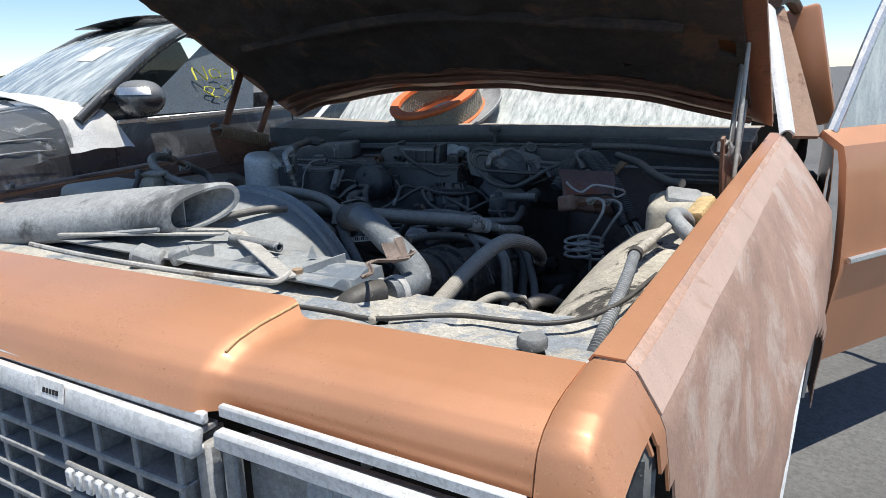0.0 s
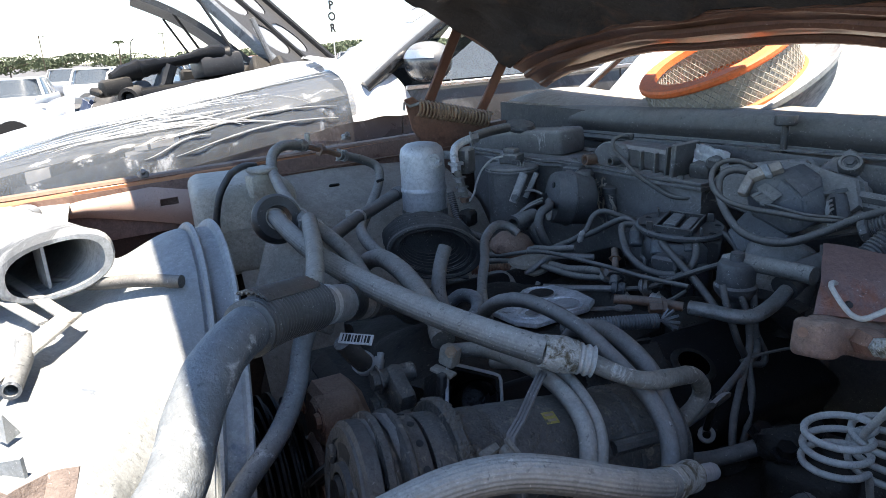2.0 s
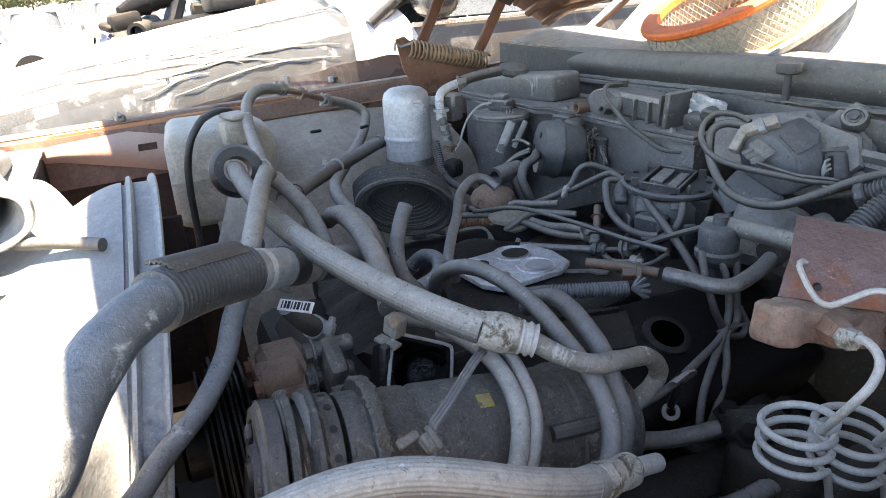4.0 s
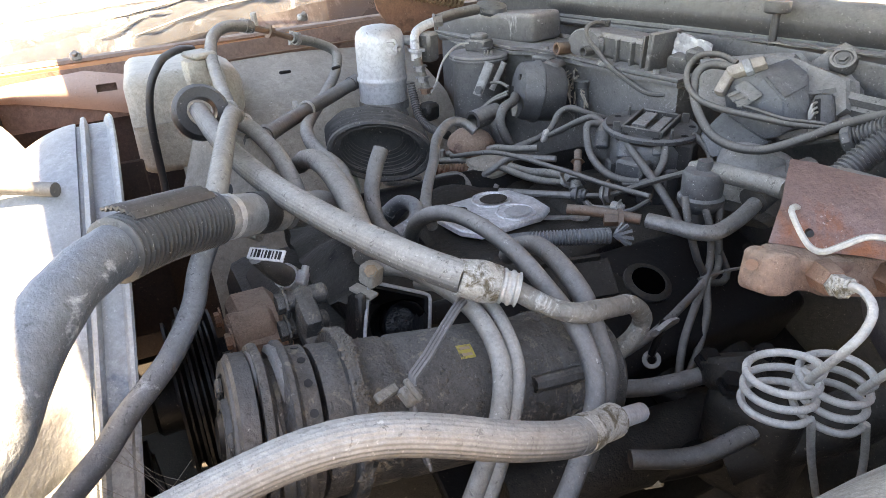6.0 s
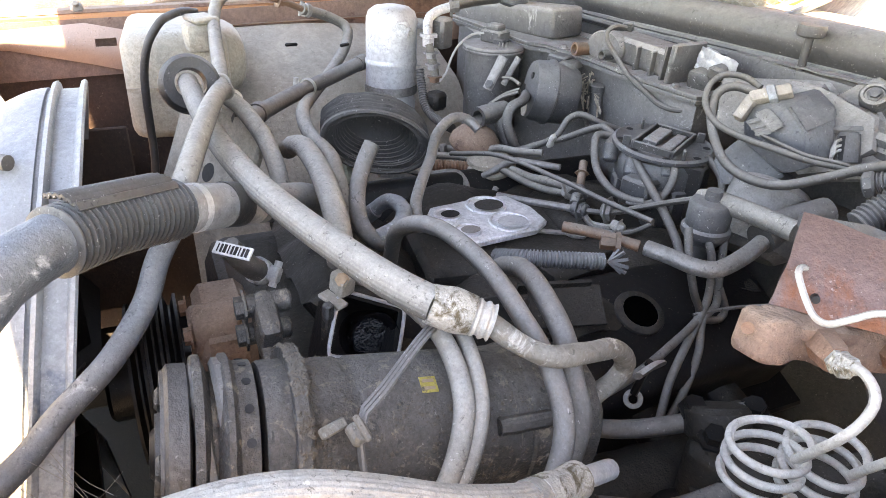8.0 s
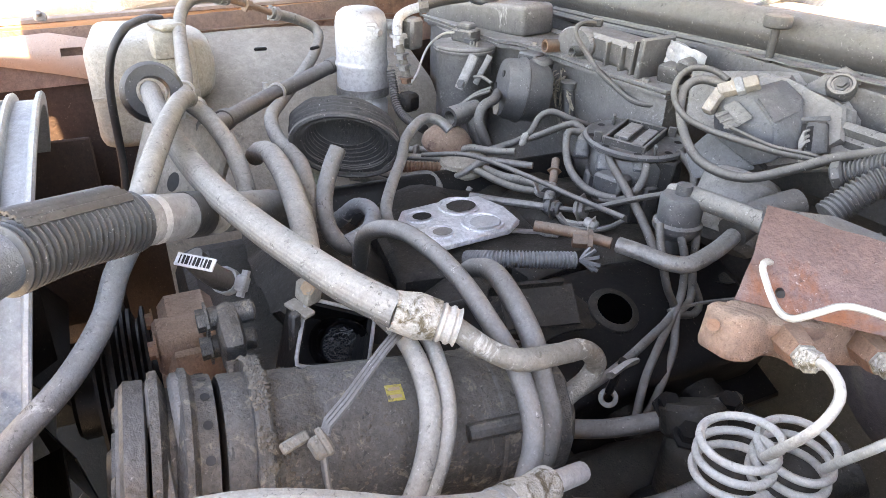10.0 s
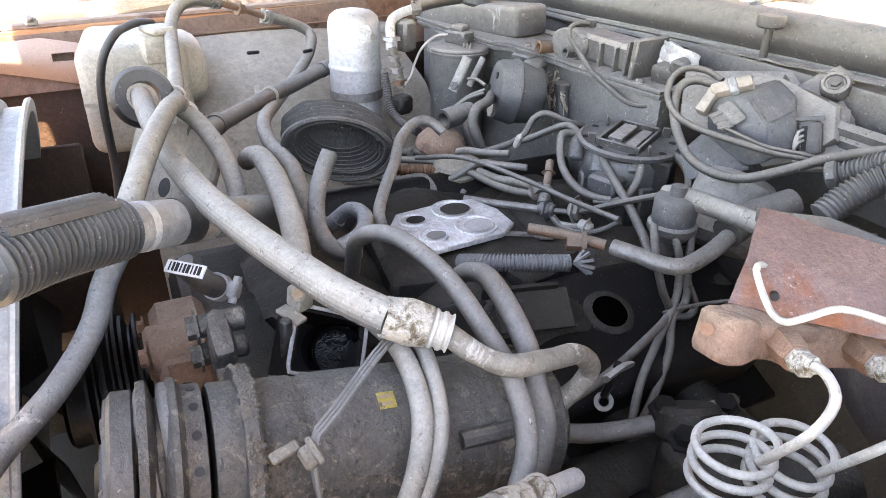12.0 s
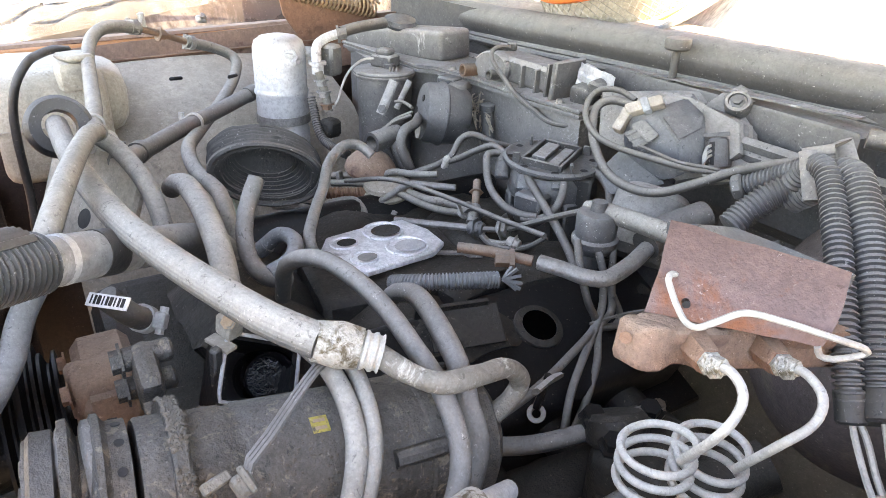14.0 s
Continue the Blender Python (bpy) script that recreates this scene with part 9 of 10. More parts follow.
# flank with the wheel opening
for s, X in ((1, BX0), (-1, BX1)):
    bm = B()

    def flank(u, v):
        y = -0.20 + 1.42 * u
        z = belt(y) - (belt(y) - 0.24) * v
        bulge = -0.06 * (1 - math.sin(math.pi * min(1, 0.25 + v * 0.9))) - 0.10 * max(0, 0.25 - u) ** 2 * 10
        return (X + s * bulge, y, z)

    sheet(bm, flank, 50, 24, 0.004 * s, lambda u, v: math.hypot(-0.20 + 1.42 * u - 0.42, belt(-0.2 + 1.42 * u) * (1 - v) + 0.24 * v - 0.33) < 0.36)
    part("fender", bm, M_CARBLACK, bc)
    def doorp(u, v):
        y = 1.225 + 2.9 * u
        z = belt(y) - (belt(y) - 0.26) * v
        bulge = -0.05 * (1 - math.sin(math.pi * min(1, 0.22 + v * 0.9)))
        return (X + s * bulge, y, z)

    for nm, ua, ub in (("rear_door", 0.402, 1.0), ("front_door", 0.0, 0.398)):
        bm = B()
        sheet(bm, lambda u, v: doorp(ua + (ub - ua) * u, v), 28, 24, 0.004 * s, lambda u, v: math.hypot(1.225 + 2.9 * (ua + (ub - ua) * u) - 3.25, belt(2.6) * (1 - v) + 0.26 * v - 0.33) < 0.36)
        dr = part(nm, bm, M_CARBLACK, bc)
    bm = B()
    box(bm, (X + s * 0.004, 2.25, 0.995), (0.014, 2.0, 0.018), (0.8, 0, 0), 0.003)
    part("waist_moulding", bm, M_CHROME, dr)
    bm = B()
    box(bm, (X + s * 0.002, 2.05, 0.86), (0.02, 0.16, 0.03), (0, 0, 0), 0.008)
    part("door_handle", bm, M_CHROME, dr)

    def side_glass(u, v):
        y0 = 1.36 + 0.78 * v
        y1 = 3.35 - 0.45 * v
        return (X - s * (0.03 + 0.26 * v), y0 + (y1 - y0) * u, 1.0 + 0.42 * v)

    bm = B()
    sheet(bm, side_glass, 24, 10, 0.004 * s, lambda u, v: abs(u - 0.42) < 0.025)
    part("side_window", bm, M_CARWIN, bc, "dark tinted side window with yellow paint marks" if s > 0 else "")
    back = 0.0 if s > 0 else 0.42
    bm = B()
    tube(bm, [(X - s * 0.015, 1.08 + back, 0.99), (X - s * 0.06, 1.34 + back, 1.16), (X - s * 0.15, 1.68 + back * 0.9, 1.34), (X - s * 0.26, 2.1 + back * 0.5, 1.455), (X - s * 0.32, 2.9, 1.49), (X - s * 0.26, 3.5, 1.36), (X - s * 0.08, 4.05, 1.04)], 0.040, 10, 0.06, flat=0.6)
    part("roof_pillar", bm, M_CARBLACK, bc)
    mm = Matrix.Translation((X + s * 0.09, 1.315 + back, 1.082)) @ Matrix.Diagonal((0.125, 0.09, 0.078, 1))
    bm = B()
    lathe(bm, [(0.0, -1.0)] + [(math.cos(radians(a)) ** 0.8, math.sin(radians(a))) for a in range(-80, 81, 10)] + [(0.0, 1.0)], mm, 32)
    mi = part("door_mirror", bm, M_CARBLACK, bc, "black mirror with a chrome cap")
    bm = B()
    sheet(bm, lambda u, v: mm @ Vector((1.03 * math.cos(radians(-150 + 130 * u)) * math.cos(radians(12 + 40 * v)), 1.03 * math.sin(radians(-150 + 130 * u)) * math.cos(radians(12 + 40 * v)), 1.03 * math.sin(radians(12 + 40 * v)))), 14, 6, 0.003)
    part("chrome_cap", bm, M_CHROME, mi)
    bm = B()
    box(bm, (X + s * 0.02, 1.33 + back, 1.035), (0.10, 0.06, 0.05), (0, 0, 0), 0.01)
    part("mirror_arm", bm, M_CARBLACK, mi)
    for wy in (0.42, 3.25):
        bm = B()
        m = axis((X - s * 0.14, wy, 0.33), (s, 0, 0))
        lathe(bm, [(0.0, 0.05), (0.19, 0.06), (0.21, 0.10), (0.29, 0.10), (0.325, 0.07), (0.325, -0.07), (0.29, -0.1), (0, -0.1)], m, 32, cap=False)
        part("wheel", bm, M_TYRE, bc)
# yellow paint marks on the near window
for pts in ([(0, 0), (0.0, 0.10), (0.06, 0.0), (0.06, 0.11)], [(0.09, 0.02), (0.14, 0.02), (0.14, 0.08), (0.09, 0.08), (0.09, 0.02)], [(0.17, 0.05), (0.19, 0.05)], [(0.21, 0.0), (0.24, 0.11), (0.27, 0.0)],
            [(0.06, -0.12), (0.02, -0.08), (0.03, -0.05), (0.08, -0.07), (0.05, -0.12), (0.09, -0.14)], [(0.12, -0.13), (0.19, -0.05)], [(0.12, -0.05), (0.19, -0.13)]):
    bm = B()
    tube(bm, [(BX0 - 0.03 - 0.26 * (0.22 + b * 1.0) + 0.010, 1.78 + a * 1.15, 1.0 + 0.42 * (0.36 + b * 1.5)) for a, b in pts], 0.005, 5, 0.02, flat=0.4)
    part("paint_mark", bm, M_YELLOWPAINT, bc, "yellow grease-pen stroke")
bm = B()


def bhood(u, v):
    y = -0.30 + (1.42 + 0.44 * u) * v
    x = BX0 - 0.06 + (BX1 - BX0 + 0.12) * u
    return (x, y - 0.22 * (2 * u - 1) ** 2 * (1 - v), belt(min(y, 1.1)) + 0.005 + 0.085 * (1 - (2 * u - 1) ** 4))


sheet(bm, bhood, 40, 26, 0.004)
part("hood", bm, M_CARBLACK, bc)


def bwind(u, v):
    x = (BX0 - 0.06) + (BX1 - BX0 + 0.12) * u
    s = 2 * u - 1
    x = BXC + (x - BXC) * (1 - 0.14 * v)
    return (x, 1.10 + 0.44 * u + 0.95 * v, 1.03 + 0.05 * u + 0.02 * (1 - s * s) + 0.42 * v + 0.05 * math.sin(math.pi * v))


part("windshield", sheet(B(), bwind, 30, 16, 0.005), M_WINDCLEAR, bc, "windshield with white paper sheets behind it")
for u, v in ((0.36, 0.42),):
    bm = B()
    sheet(bm, lambda a, b: Vector(bwind(u + 0.15 * (a - 0.5), v + 0.16 * (b - 0.5))) + Vector((0, -0.003, 0.006)), 8, 6, 0.001)
    part("paper_sheet", bm, M_WHITE, bc)
bm = B()
sheet(bm, lambda u, v: (BXC + (0.62 * (2 * u - 1)), 2.10 + 1.35 * v, 1.47 + 0.05 * math.sin(math.pi * u) + 0.03 * math.sin(math.pi * v)), 20, 14, -0.004)
part("roof", bm, M_CARBLACK, bc)
bm = B()
box(bm, (BXC, 2.2, 0.45), (1.60, 3.9, 0.40), (0, 0, 0), 0.05)
box(bm, (BXC, 4.15, 0.75), (1.6, 0.5, 0.5), (0, 0, 0), 0.10, 2)
part("underbody", bm, M_DARK, bc)
bm = B()
sheet(bm, lambda u, v: (BX0 - 0.1 + (BX1 - BX0 + 0.2) * u, -0.32 - 0.20 * math.sin(math.pi * u), 0.30 + 0.44 * v), 24, 8, 0.01)
part("front_bumper", bm, M_CARBLACK, bc)

# plastic sheeting over that hood, with folds
bm = B()


def cover(x, y):
    """Height of the plastic over the hood."""
    s = min(1.0, max(0.0, (x - BX1 - 0.06) / (BX0 - BX1 - 0.12)))
    return belt(min(y, 1.1)) + 0.030 + 0.085 * (1 - (2 * s - 1) ** 4)


def film_sheet(u, v):
    x = BX0 - 0.34 + (BX1 - BX0 + 0.34) * u
    y = -0.42 + (1.44 + 0.34 * u) * v
    sweep = y * 0.55 + x * 2.2 + 0.35 * noise.noise(Vector((x * 1.5, y * 1.5, 1)))
    fold = 0.007 * abs(math.sin(sweep * 9)) ** 4 + 0.004 * abs(math.sin(sweep * 21 + 2 * noise.noise(Vector((x * 3, y * 3, 4))))) ** 5 + 0.016 * max(0, noise.noise(Vector((x * 1.2, y * 1.2, 5))))
    return (x, y, cover(x, y) + fold * min(1.0, 8 * u))


def film_edge(y, k):
    """The clear edge that rolls over the fender: k from the hood's top to the flank."""
    x = BX0 - 0.34 + 0.365 * math.sin(k * math.pi / 2)
    return Vector((x, y, cover(BX0 - 0.34, y) + 0.004 - 0.13 * (1 - math.cos(k * math.pi / 2)) ** 1.4 - 0.06 * k ** 6))


film = thing("plastic_sheeting", (-2.6, 0.3, 0.9), "wrinkled translucent plastic sheeting spread over a car hood", "plastic sheet")
part("sheet", sheet(bm, film_sheet, 110, 110, 0.0015), M_TARP, film)
bm = B()
sheet(bm, lambda u, v: film_edge(-0.42 + 1.44 * u, v) + Vector((0.0025 * math.sin(u * 70 + 9 * v), 0, 0.003 * noise.noise(Vector((u * 20, v * 5, 0))))), 90, 24, 0.0012)
part("clear_edge", bm, M_FILM, film, "clear plastic through which the black fender shows")
# white tubes imitate light caught along the folds of the clear film
rf = random.Random(31)
for q in range(44):
    y1 = rf.uniform(0.35, 1.0)
    span = rf.uniform(0.18, 0.85)
    k1 = rf.uniform(0.12, 0.95)
    k0 = k1 - rf.uniform(-0.05, 0.45) * (0.5 + 0.5 * k1)
    ph = rf.uniform(0, 6)
    bm = B()
    pts = []
    for i in range(15):
        w = i / 14
        k = k1 + (k0 - k1) * (1 - (1 - w) ** 1.6) + 0.035 * math.sin(4.5 * w + ph)
        pts.append(film_edge(y1 - span * w, max(0.0, min(1.0, k))) + Vector((0.005, 0, 0.006)))
    wid = rf.uniform(0.002, 0.0052)
    tube(bm, pts, lambda w: wid * (0.25 + 1.5 * w * (1 - w) * 2), 6, 0.02, flat=0.6)
    part("crease", bm, M_TARPWHITE, film)
# doubled white hem across the rear of the sheet
bm = B()
hem_a, hem_b = [Vector((-2.60, 1.03, 1.115)), Vector((-2.30, 1.00, 1.105)), Vector((-2.06, 0.99, 1.075)), Vector((-1.90, 1.00, 1.015)), Vector((-1.825, 1.00, 0.87))], [Vector((-2.60, 1.08, 1.112)), Vector((-2.30, 1.09, 1.105)), Vector((-2.06, 1.14, 1.080)), Vector((-1.90, 1.22, 1.030)), Vector((-1.825, 1.30, 0.87))]
ha, hb = spline(hem_a, 0.02), spline(hem_b, 0.02)


def hem(u, v):
    a, b = ha[min(len(ha) - 1, int(u * (len(ha) - 1) + 0.5))], hb[min(len(hb) - 1, int(u * (len(hb) - 1) + 0.5))]
    return a.lerp(b, v) + Vector((0.006, 0, 0.010)) * (math.sin(math.pi * v) + 0.35 * math.sin(v * 13 + u * 9) + 0.3 * noise.noise(Vector((u * 8, v * 4, 3))))


part("hem", sheet(bm, hem, 50, 16, 0.002), M_TARPWHITE, film, "doubled white hem with tan dirt")
# ---- the lot beyond ----
def wreck_body(name, at, turn, ln, wid, hgt, paint, label, group, kind="car", cab=(0.30, 0.80), wheels=True):
    """A stripped car as lower body, cabin, glass and wheels."""
    m = pose(at[0], at[1], at[2], 0, 0, turn)
    w = thing(name, at, label, kind, group)

    def low(u, v):
        a = 2 * math.pi * u
        ca, sa = math.cos(a), math.sin(a)
        q = (abs(ca) ** 5 + abs(sa) ** 5) ** -0.2
        zz = profile_at([(0, 0.28), (0.2, 0.42), (0.55, 0.62), (0.8, hgt * 0.60), (1, hgt * 0.62)], v)
        k = profile_at([(0, 0.92), (0.3, 1.0), (0.7, 1.0), (0.92, 0.96), (1, 0.88)], v)
        return m @ Vector((wid / 2 * ca * q * k, ln / 2 * sa * q * k, zz))

    bm = B()
    sheet(bm, low, 48, 12, 0)
    box(bm, m @ Vector((0, 0, hgt * 0.60)), (wid * 0.86, ln * 0.88, 0.05), (0, 0, turn), 0.02)
    part("body", bm, paint, w)
    c0, c1 = -ln / 2 + ln * cab[0], -ln / 2 + ln * cab[1]

    def cabf(u, v):
        a = 2 * math.pi * u
        ca, sa = math.cos(a), math.sin(a)
        q = (abs(ca) ** 4 + abs(sa) ** 4) ** -0.25
        k = 1 - 0.18 * v
        return m @ Vector((wid / 2 * 0.9 * ca * q * k, (c0 + c1) / 2 + (c1 - c0) / 2 * sa * q * (1 - 0.30 * v), hgt * (0.62 + 0.34 * v)))

    bm = B()
    sheet(bm, cabf, 40, 6, 0)
    part("cabin_glass", bm, M_CARWIN, w)
    bm = B()
    box(bm, m @ Vector((0, (c0 + c1) / 2, hgt * 0.975)), (wid * 0.72, (c1 - c0) * 0.70, 0.06), (0, 0, turn), 0.025, 2)
    part("roof", bm, paint, w)
    for sx in (-1, 1):
        for ya, yb in ((c0 + 0.04, c0 + (c1 - c0) * 0.2), ((c0 + c1) / 2, (c0 + c1) / 2), (c1 - 0.04, c1 - (c1 - c0) * 0.2)):
            part("pillar", tube(B(), [m @ Vector((sx * wid * 0.447, ya, hgt * 0.62)), m @ Vector((sx * wid * 0.37, yb, hgt * 0.96))], 0.04, 6, 0.3), paint, w)
    for sx in (-1, 1):
        for wy in (-ln * 0.31, ln * 0.30):
            # dark disc painted on for the shaded wheel arch
            bm = B()
            mm = m @ axis((sx * (wid / 2 - 0.09), wy, 0.33), (sx, 0, 0))
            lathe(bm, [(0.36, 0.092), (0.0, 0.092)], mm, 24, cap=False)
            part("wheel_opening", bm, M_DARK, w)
            if wheels:
                bm = B()
                lathe(bm, [(0.0, 0.09), (0.17, 0.10), (0.20, 0.12), (0.30, 0.12), (0.33, 0.08), (0.33, -0.1), (0.0, -0.1)], mm, 24, cap=False)
                part("tyre", bm, M_TYRE, w)
            else:
                bm = B()
                box(bm, m @ Vector((sx * (wid / 2 - 0.25), wy + 0.5, 0.16)), (0.22, 0.30, 0.36), (0, 0, turn), 0.02)
                part("stand", bm, M_ENGINE, w)
    return w


# stripped car next to the black one, hood up, front end off
g3 = thing("raised_hood", (-6.2, 1.2, 0), "dark dented hood propped open on a stripped car", "car hood")
bm = B()
sheet(bm, lambda u, v: (-5.7 - 1.1 * u, 1.42 - 0.90 * v + 0.05 * u, 1.10 + 0.60 * v + 0.07 * math.sin(math.pi * v) + 0.03 * math.sin(math.pi * u)), 18, 14, 0.05, lambda u, v: False)
part("panel", bm, M_WIPERBLUE, g3)
for o in (-5.78, -6.7):
    part("prop_rod", tube(B(), [(o, 1.30, 0.45), (o, 1.10, 1.0), (o, 0.82, 1.52)], 0.012, 6), M_BLACKCLEAN, g3)
part("nose_mass", box(B(), (-6.3, 1.5, 0.35), (1.6, 1.5, 1.3), (0, 0, 0), 0.2, 3), M_CARSILVER, g3)
g2 = thing("stripped_car", (-5.0, 0.9, 0), "stripped dark car front with a raised hood and bare radiator carrier", "car")
SX, SY = -5.2, 0.75
part("body", box(B(), (SX - 0.3, SY + 1.7, 0.42), (1.6, 2.4, 0.95), (0, 0, 0), 0.12, 3), M_CARSILVER, g2)
h_bl, h_br, h_tl, h_tr = Vector((-5.0, 1.47, 1.04)), Vector((-5.9, 2.25, 1.05)), Vector((-5.0, 0.62, 1.92)), Vector((-5.9, 1.18, 2.05))


def lid(u, v, off=0.0):
    q = h_bl.lerp(h_br, u).lerp(h_tl.lerp(h_tr, u), v)
    return q + Vector((0.35, -0.35, 0.30)) * (off + 0.10 * math.sin(math.pi * v) * 0.5 - 0.05 * (2 * u - 1) ** 2)


part("hood", sheet(B(), lambda u, v: lid(u, v, -0.06), 20, 20, 0.01), M_CARSILVER, g2)


def lid_hole(u, v):
    return any(math.hypot((u - a) / c, (v - b) / d) < 1 for a, b, c, d in ((0.36, 0.22, 0.15, 0.13), (0.68, 0.22, 0.13, 0.13), (0.38, 0.56, 0.16, 0.13), (0.70, 0.58, 0.13, 0.15), (0.5, 0.86, 0.22, 0.08)))


part("inner_frame", sheet(B(), lambda u, v: lid(u, v, 0.02), 110, 110, 0.02, lid_hole), M_BLACKCLEAN, g2)
for uu, mt, rr in ((0.03, M_DUCT, 0.055), (0.97, M_BLACKCLEAN, 0.045), (0.52, M_BLACKCLEAN, 0.03)):
    part("hood_beam", tube(B(), [lid(uu, k / 6, 0.05) for k in range(7)], rr, 8, 0.1, flat=0.6), mt, g2)
part("gas_strut", tube(B(), [(-4.95, 0.86, 1.70), (-4.95, 1.12, 1.20)], 0.014, 6, 0.1), M_BLACKCLEAN, g2)
part("gas_strut", tube(B(), [(-4.95, 1.31, 1.42), (-4.95, 1.45, 1.02)], 0.022, 8, 0.1), M_STEEL, g2)
bm = B()
tube(bm, [(-4.55, 0.22, 1.03), (-4.62, 0.40, 1.085), (-4.70, 0.70, 1.13), (-4.75, 0.92, 1.16), (-4.80, 1.10, 1.13)], lambda k: 0.06 + 0.02 * math.sin(9 * k), 10, 0.03, wob=0.25, flat=0.75)
part("radiator_carrier", bm, M_ENGBLACK, g2)
part("air_box", box(B(), (-4.85, 0.98, 1.08), (0.30, 0.34, 0.17), (4, -3, 10), 0.04, 2), M_BLACKCLEAN, g2)
part("carrier_leg", tube(B(), [(-4.68, 0.62, 1.11), (-4.68, 0.56, 0.98), (-4.66, 0.48, 0.84)], 0.06, 8, 0.03, wob=0.2), M_BLACKCLEAN, g2)
part("headlamp_bracket", box(box(B(), (-4.56, 0.24, 0.985), (0.16, 0.20, 0.11), (8, 0, 14), 0.03, 2), (-4.6, 0.14, 0.95), (0.14, 0.10, 0.05), (0, 10, 30), 0.015), M_ENGINE, g2)
part("crash_beam", box(B(), (-4.8, 0.75, 0.93), (0.5, 1.0, 0.10), (3, 0, 6), 0.04, 2), M_ENGBLACK, g2)
part("intake_pipe", tube(B(), [(-4.75, 0.42, 0.95), (-4.60, 0.36, 0.925), (-4.46, 0.30, 0.905)], 0.068, 18, hollow=(False, True)), M_BLACKCLEAN, g2)
for k in range(5):
    part("engine_lump", box(B(), (-5.25 + 0.10 * k, 0.85 + 0.16 * k, 1.0 + 0.02 * (k % 2)), (0.16, 0.22, 0.12), (12 * k, 7 * k, 31 * k), 0.02), M_ENGINE, g2)
part("wire_stalk", tube(B(), [(-4.6, 0.36, 1.07), (-4.62, 0.38, 1.25), (-4.64, 0.41, 1.30)], 0.004, 5), M_BLACKCLEAN, g2)
# tall sign pole with letters
sg_ = thing("banner_sign", (-30.0, 10.1, 0), "tall white post with black letters down it", "sign")
part("pole", box(B(), (-30.03, 10.1, 1.6), (0.02, 0.05, 5.6), (0, 0, 0), 0.005), M_CARWHITE, sg_)
for k, ch in enumerate("IMPOR"):
    cu = bpy.data.curves.new("letter", "FONT")
    cu.body, cu.size, cu.extrude, cu.offset, cu.align_x = ch, 0.50, 0.006, 0.014, "CENTER"
    ob = new("letter", cu)
    dg = bpy.context.evaluated_depsgraph_get()
    me = bpy.data.meshes.new_from_object(ob.evaluated_get(dg))
    bpy.data.objects.remove(ob)
    ob = new("letter", me)
    me.materials.append(M_INK_HOLE)
    ob.parent = sg_
    ob.matrix_local = Matrix.Translation((0.03, -0.01, 3.82 - 0.485 * k)) @ pose(0, 0, 0, 90, 0, 108)

wreck_body("pickup_truck", (-16.6, -3.1, -0.58), 178, 5.1, 1.8, 1.48, M_CARWHITE, "white stripped pickup truck standing on stands", "scrapped cars", "truck", (0.26, 0.60), wheels=False)
LOT = [(-20.5, -6.0, 84, M_CARSILVER), (-18.5, 1.2, 75, M_CARWHITE), (-20.0, 4.2, 82, M_CARBLUE), (-24.0, -2.0, 80, M_CARWHITE), (-24.5, 2.2, 86, M_CARBLACK), (-25.5, 6.0, 80, M_CARRED),
       (-30.0, -4.5, 80, M_CARSILVER), (-30.5, 0.2, 80, M_CARWHITE), (-31.0, 5.0, 82, M_CARBLUE), (-31.5, 9.4, 78, M_CARSILVER), (-10.8, 7.2, 88, M_CARWHITE), (-17.0, 8.6, 84, M_CARBLACK), (-38, -6, 80, M_CARWHITE), (-38, -1, 80, M_CARSILVER), (-38, 4, 82, M_CARWHITE), (-38.5, 9, 78, M_CARBLUE), (-39, 14, 78, M_CARSILVER), (-21.5, -9.5, 84, M_CARSILVER),
       (2.2, 12.5, 4, M_CARWHITE), (5.4, 12.0, -6, M_CARSILVER), (8.6, 11.0, 3, M_CARBLUE), (4.0, 19.0, 2, M_CARWHITE), (7.5, 18.5, 0, M_CARRED)]
for k, (x, y, a, mt) in enumerate(LOT):
    wreck_body("scrapped_car", (x, y, ground_z(x, y)), a + 6 * math.sin(k * 2.3), 4.5, 1.8, 1.42 + 0.12 * (k % 3), mt, "dusty scrapped car parked in the lot, seen far off", "scrapped cars", "car")

# a jumble of torn panels and stripped front ends between the rows
rp = random.Random(12)
for k in range(46):
    x, y = rp.uniform(-19.0, -12.5), rp.uniform(-1.2, 4.2)
    z = ground_z(x, y) + rp.uniform(0.25, 0.95)
    bm = B()
    w, h, bow = rp.uniform(0.3, 0.9), rp.uniform(0.2, 0.6), rp.uniform(-0.15, 0.2)
    m = pose(x, y, z, rp.uniform(-70, 70), rp.uniform(-60, 60), rp.uniform(0, 180))
    sheet(bm, lambda u, v: m @ Vector((w * (u - 0.5), h * (v - 0.5), bow * math.sin(math.pi * u) + 0.05 * noise.noise(Vector((u * 3, v * 3, k))))), 8, 6, 0.02)
    tube(bm, [m @ Vector((-w * 0.5, 0, 0)), m @ Vector((0, 0, -0.12)), m @ Vector((w * 0.4, 0.1, -0.5))], 0.03, 6, 0.1)
    mt = (M_CARWHITE, M_CARSILVER, M_BLACKCLEAN, M_ENGINE, M_BLACKCLEAN, M_CARWHITE, M_CARBLUE)[k % 7]
    solo("scrap_panel", bm, mt, "torn bent body panel lying on a scrap heap", "scrap panel", "scrap heap")

# trees along the far edge
rng = random.Random(7)


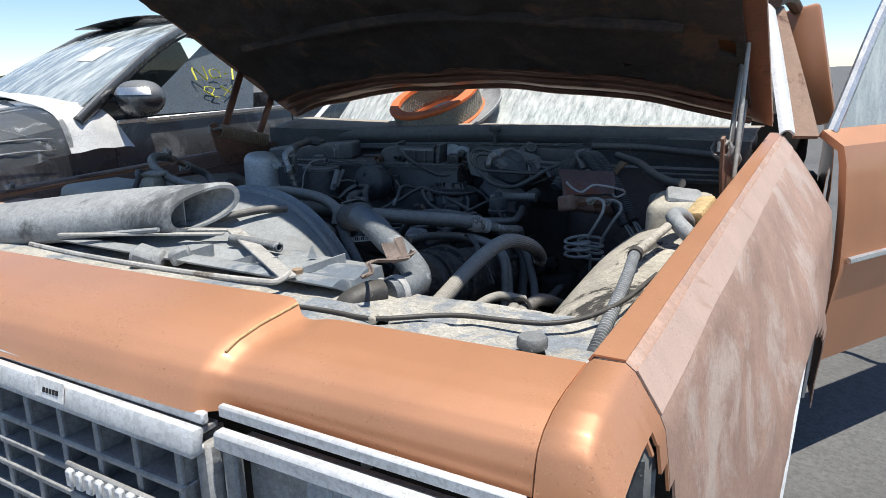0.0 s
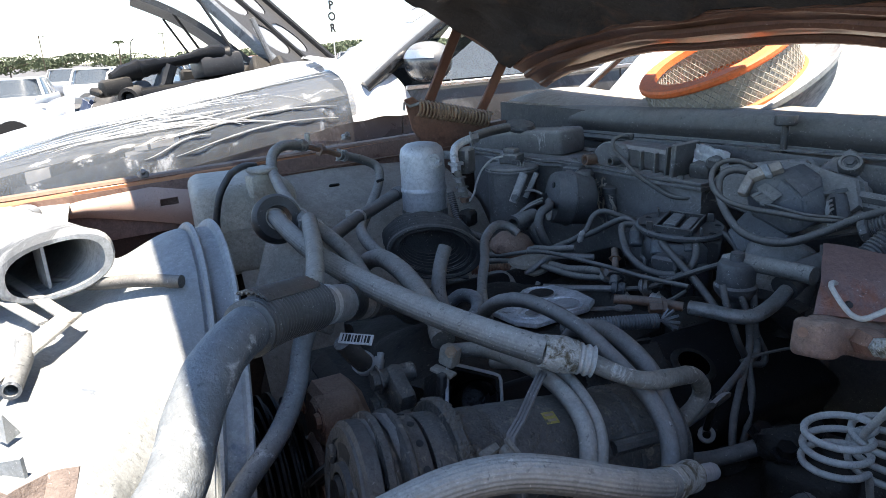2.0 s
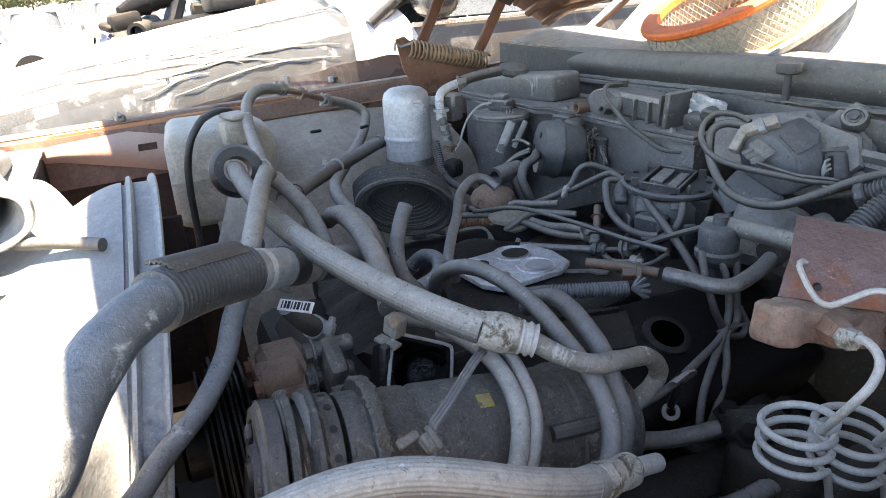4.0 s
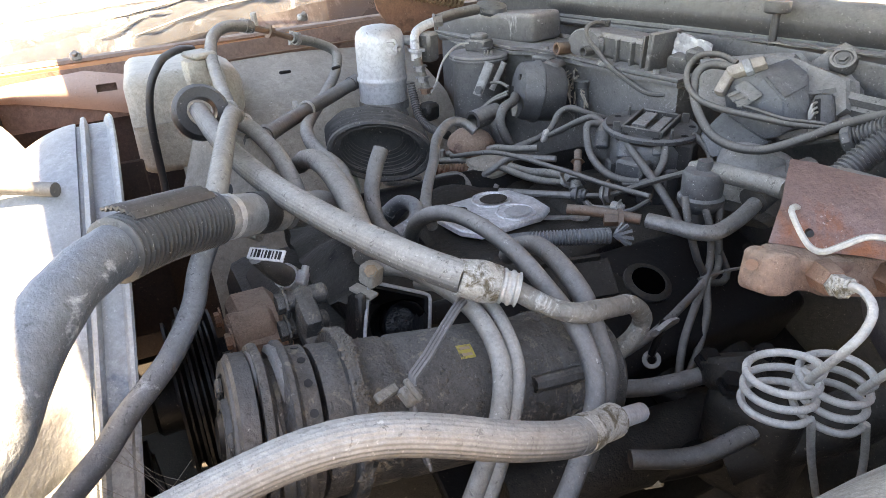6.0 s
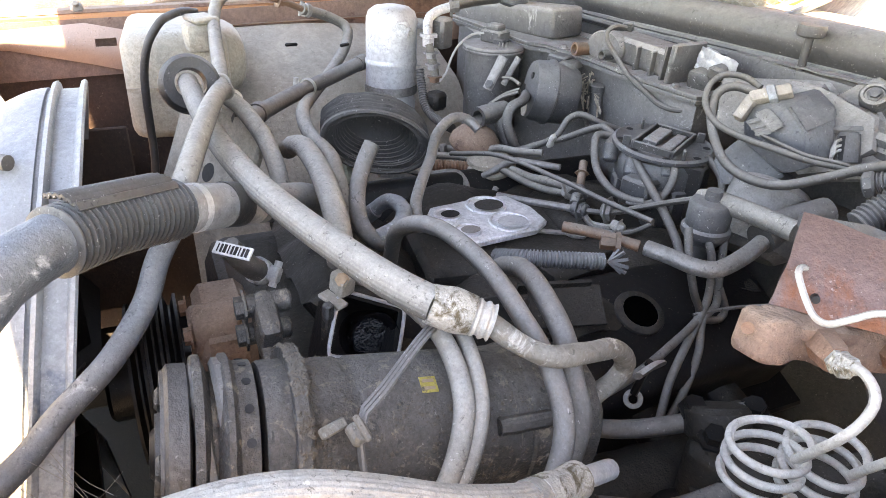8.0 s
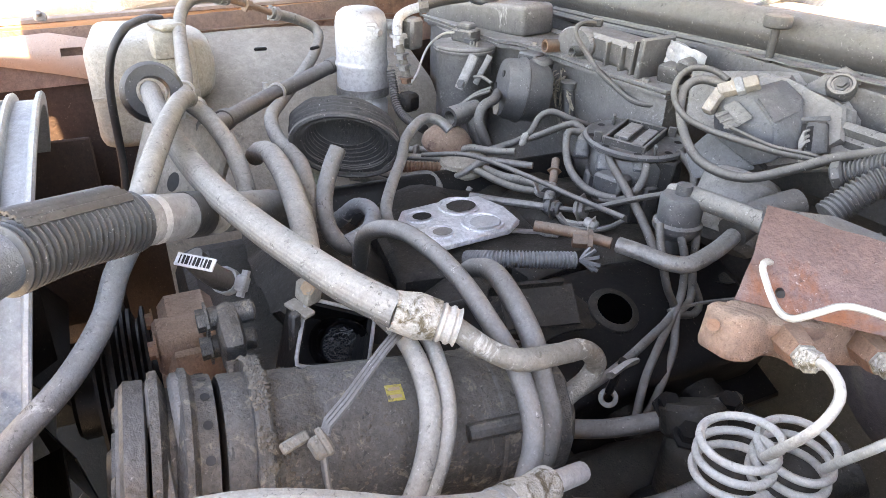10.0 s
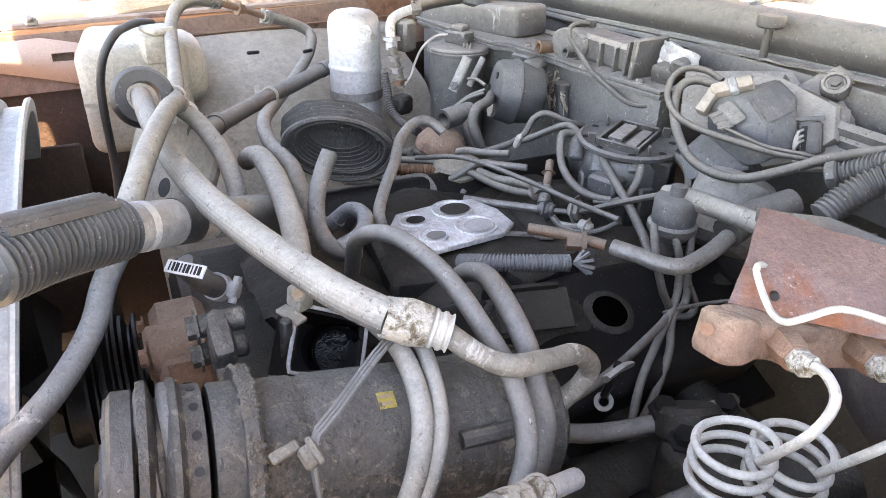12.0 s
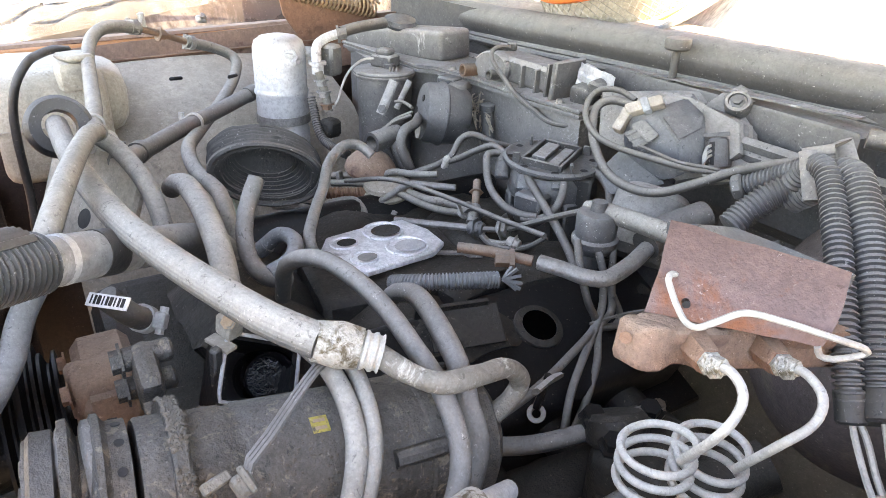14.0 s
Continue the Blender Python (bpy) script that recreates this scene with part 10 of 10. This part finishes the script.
def tree(x, y, h, spread, palm=False):
    t = thing("tree", (x, y, 0), "distant thin palm tree above the woods" if palm else "distant leafy green tree behind the lot", "tree", "trees behind the lot")
    bm = B()
    tube(bm, [(x, y, 0), (x + 0.1, y, h * 0.3), (x - 0.1, y + 0.1, h * (0.9 if palm else 0.55))], lambda s: 0.28 * (1 - 0.6 * s) * h / 8, 7, 0.8)
    if not palm:
        for k in range(4):
            a = k * 1.6 + x
            tube(bm, [(x, y, h * 0.38), (x + 0.25 * spread * math.cos(a), y + 0.25 * spread * math.sin(a), h * 0.58), (x + 0.4 * spread * math.cos(a), y + 0.4 * spread * math.sin(a), h * 0.72)], lambda s: 0.10 * (1 - 0.7 * s), 5, 0.8)
    part("trunk", bm, M_BARK, t)
    vs, fs = [], []
    count = 90 if palm else 1700
    for i in range(count):
        if palm:
            a, q = rng.uniform(0, 6.3), rng.uniform(0.1, 1)
            c = Vector((x - 0.1 + spread * q * math.cos(a), y + 0.1 + spread * q * math.sin(a), h * 0.9 + 0.25 * math.sin(q * 2.6)))
            s = 0.13
        else:
            k = i % 9
            ca, cr = k * 2.4 + x, 0.34 * spread * (k > 0)
            base = Vector((x + cr * math.cos(ca), y + cr * math.sin(ca), h * (0.38 + 0.40 * ((k * 37) % 10) / 10)))
            d = Vector((rng.gauss(0, 1), rng.gauss(0, 1), rng.gauss(0, 0.8))).normalized() * rng.uniform(0.55, 1.0) ** 0.5
            c = base + Vector((d.x * spread * 0.26, d.y * spread * 0.26, d.z * h * 0.17))
            s = rng.uniform(0.07, 0.18)
        n1 = Vector((rng.gauss(0, 1), rng.gauss(0, 1), rng.gauss(0, 1))).normalized()
        n2 = n1.orthogonal().normalized()
        b = len(vs)
        vs += [c + n1 * s, c + n2 * s * 0.7, c - n1 * s * 0.8 + n2 * 0.1, c - n2 * s * 0.7]
        fs.append((b, b + 1, b + 2, b + 3))
    c0 = Vector((x, y, 0))
    me = bpy.data.meshes.new("crown")
    me.from_pydata([v - c0 for v in vs], [], fs)
    me.materials.append(M_LEAF)
    ob = new("crown", me)
    ob.parent = t
    return t


for k in range(58):
    a = radians(50 + 2.6 * k + rng.uniform(-1, 1))
    d = rng.uniform(66, 84)
    x, y = -d * math.sin(a), d * math.cos(a) - 4
    tree(x, y, rng.uniform(1.5, 2.5), rng.uniform(5.0, 8.0))
tree(-70, -12.4, 4.3, 3.4)
tree(-70, 2.6, 2.9, 0.45, True)
# utility poles and the low wooded skyline
for k, (x, y) in enumerate(((-62, -8), (-60, -3), (-64, 6), (-66, 11), (-58, -12))):
    p = thing("utility_pole", (x, y, 0), "thin wooden utility pole in the distance", "pole", "utility poles")
    part("pole", tube(B(), [(x, y, -0.6), (x, y, 3.4)], 0.035, 6, 2.0), M_BARK, p)
    part("crossarm", box(B(), (x, y, 3.2), (0.05, 0.7, 0.05)), M_BARK, p)
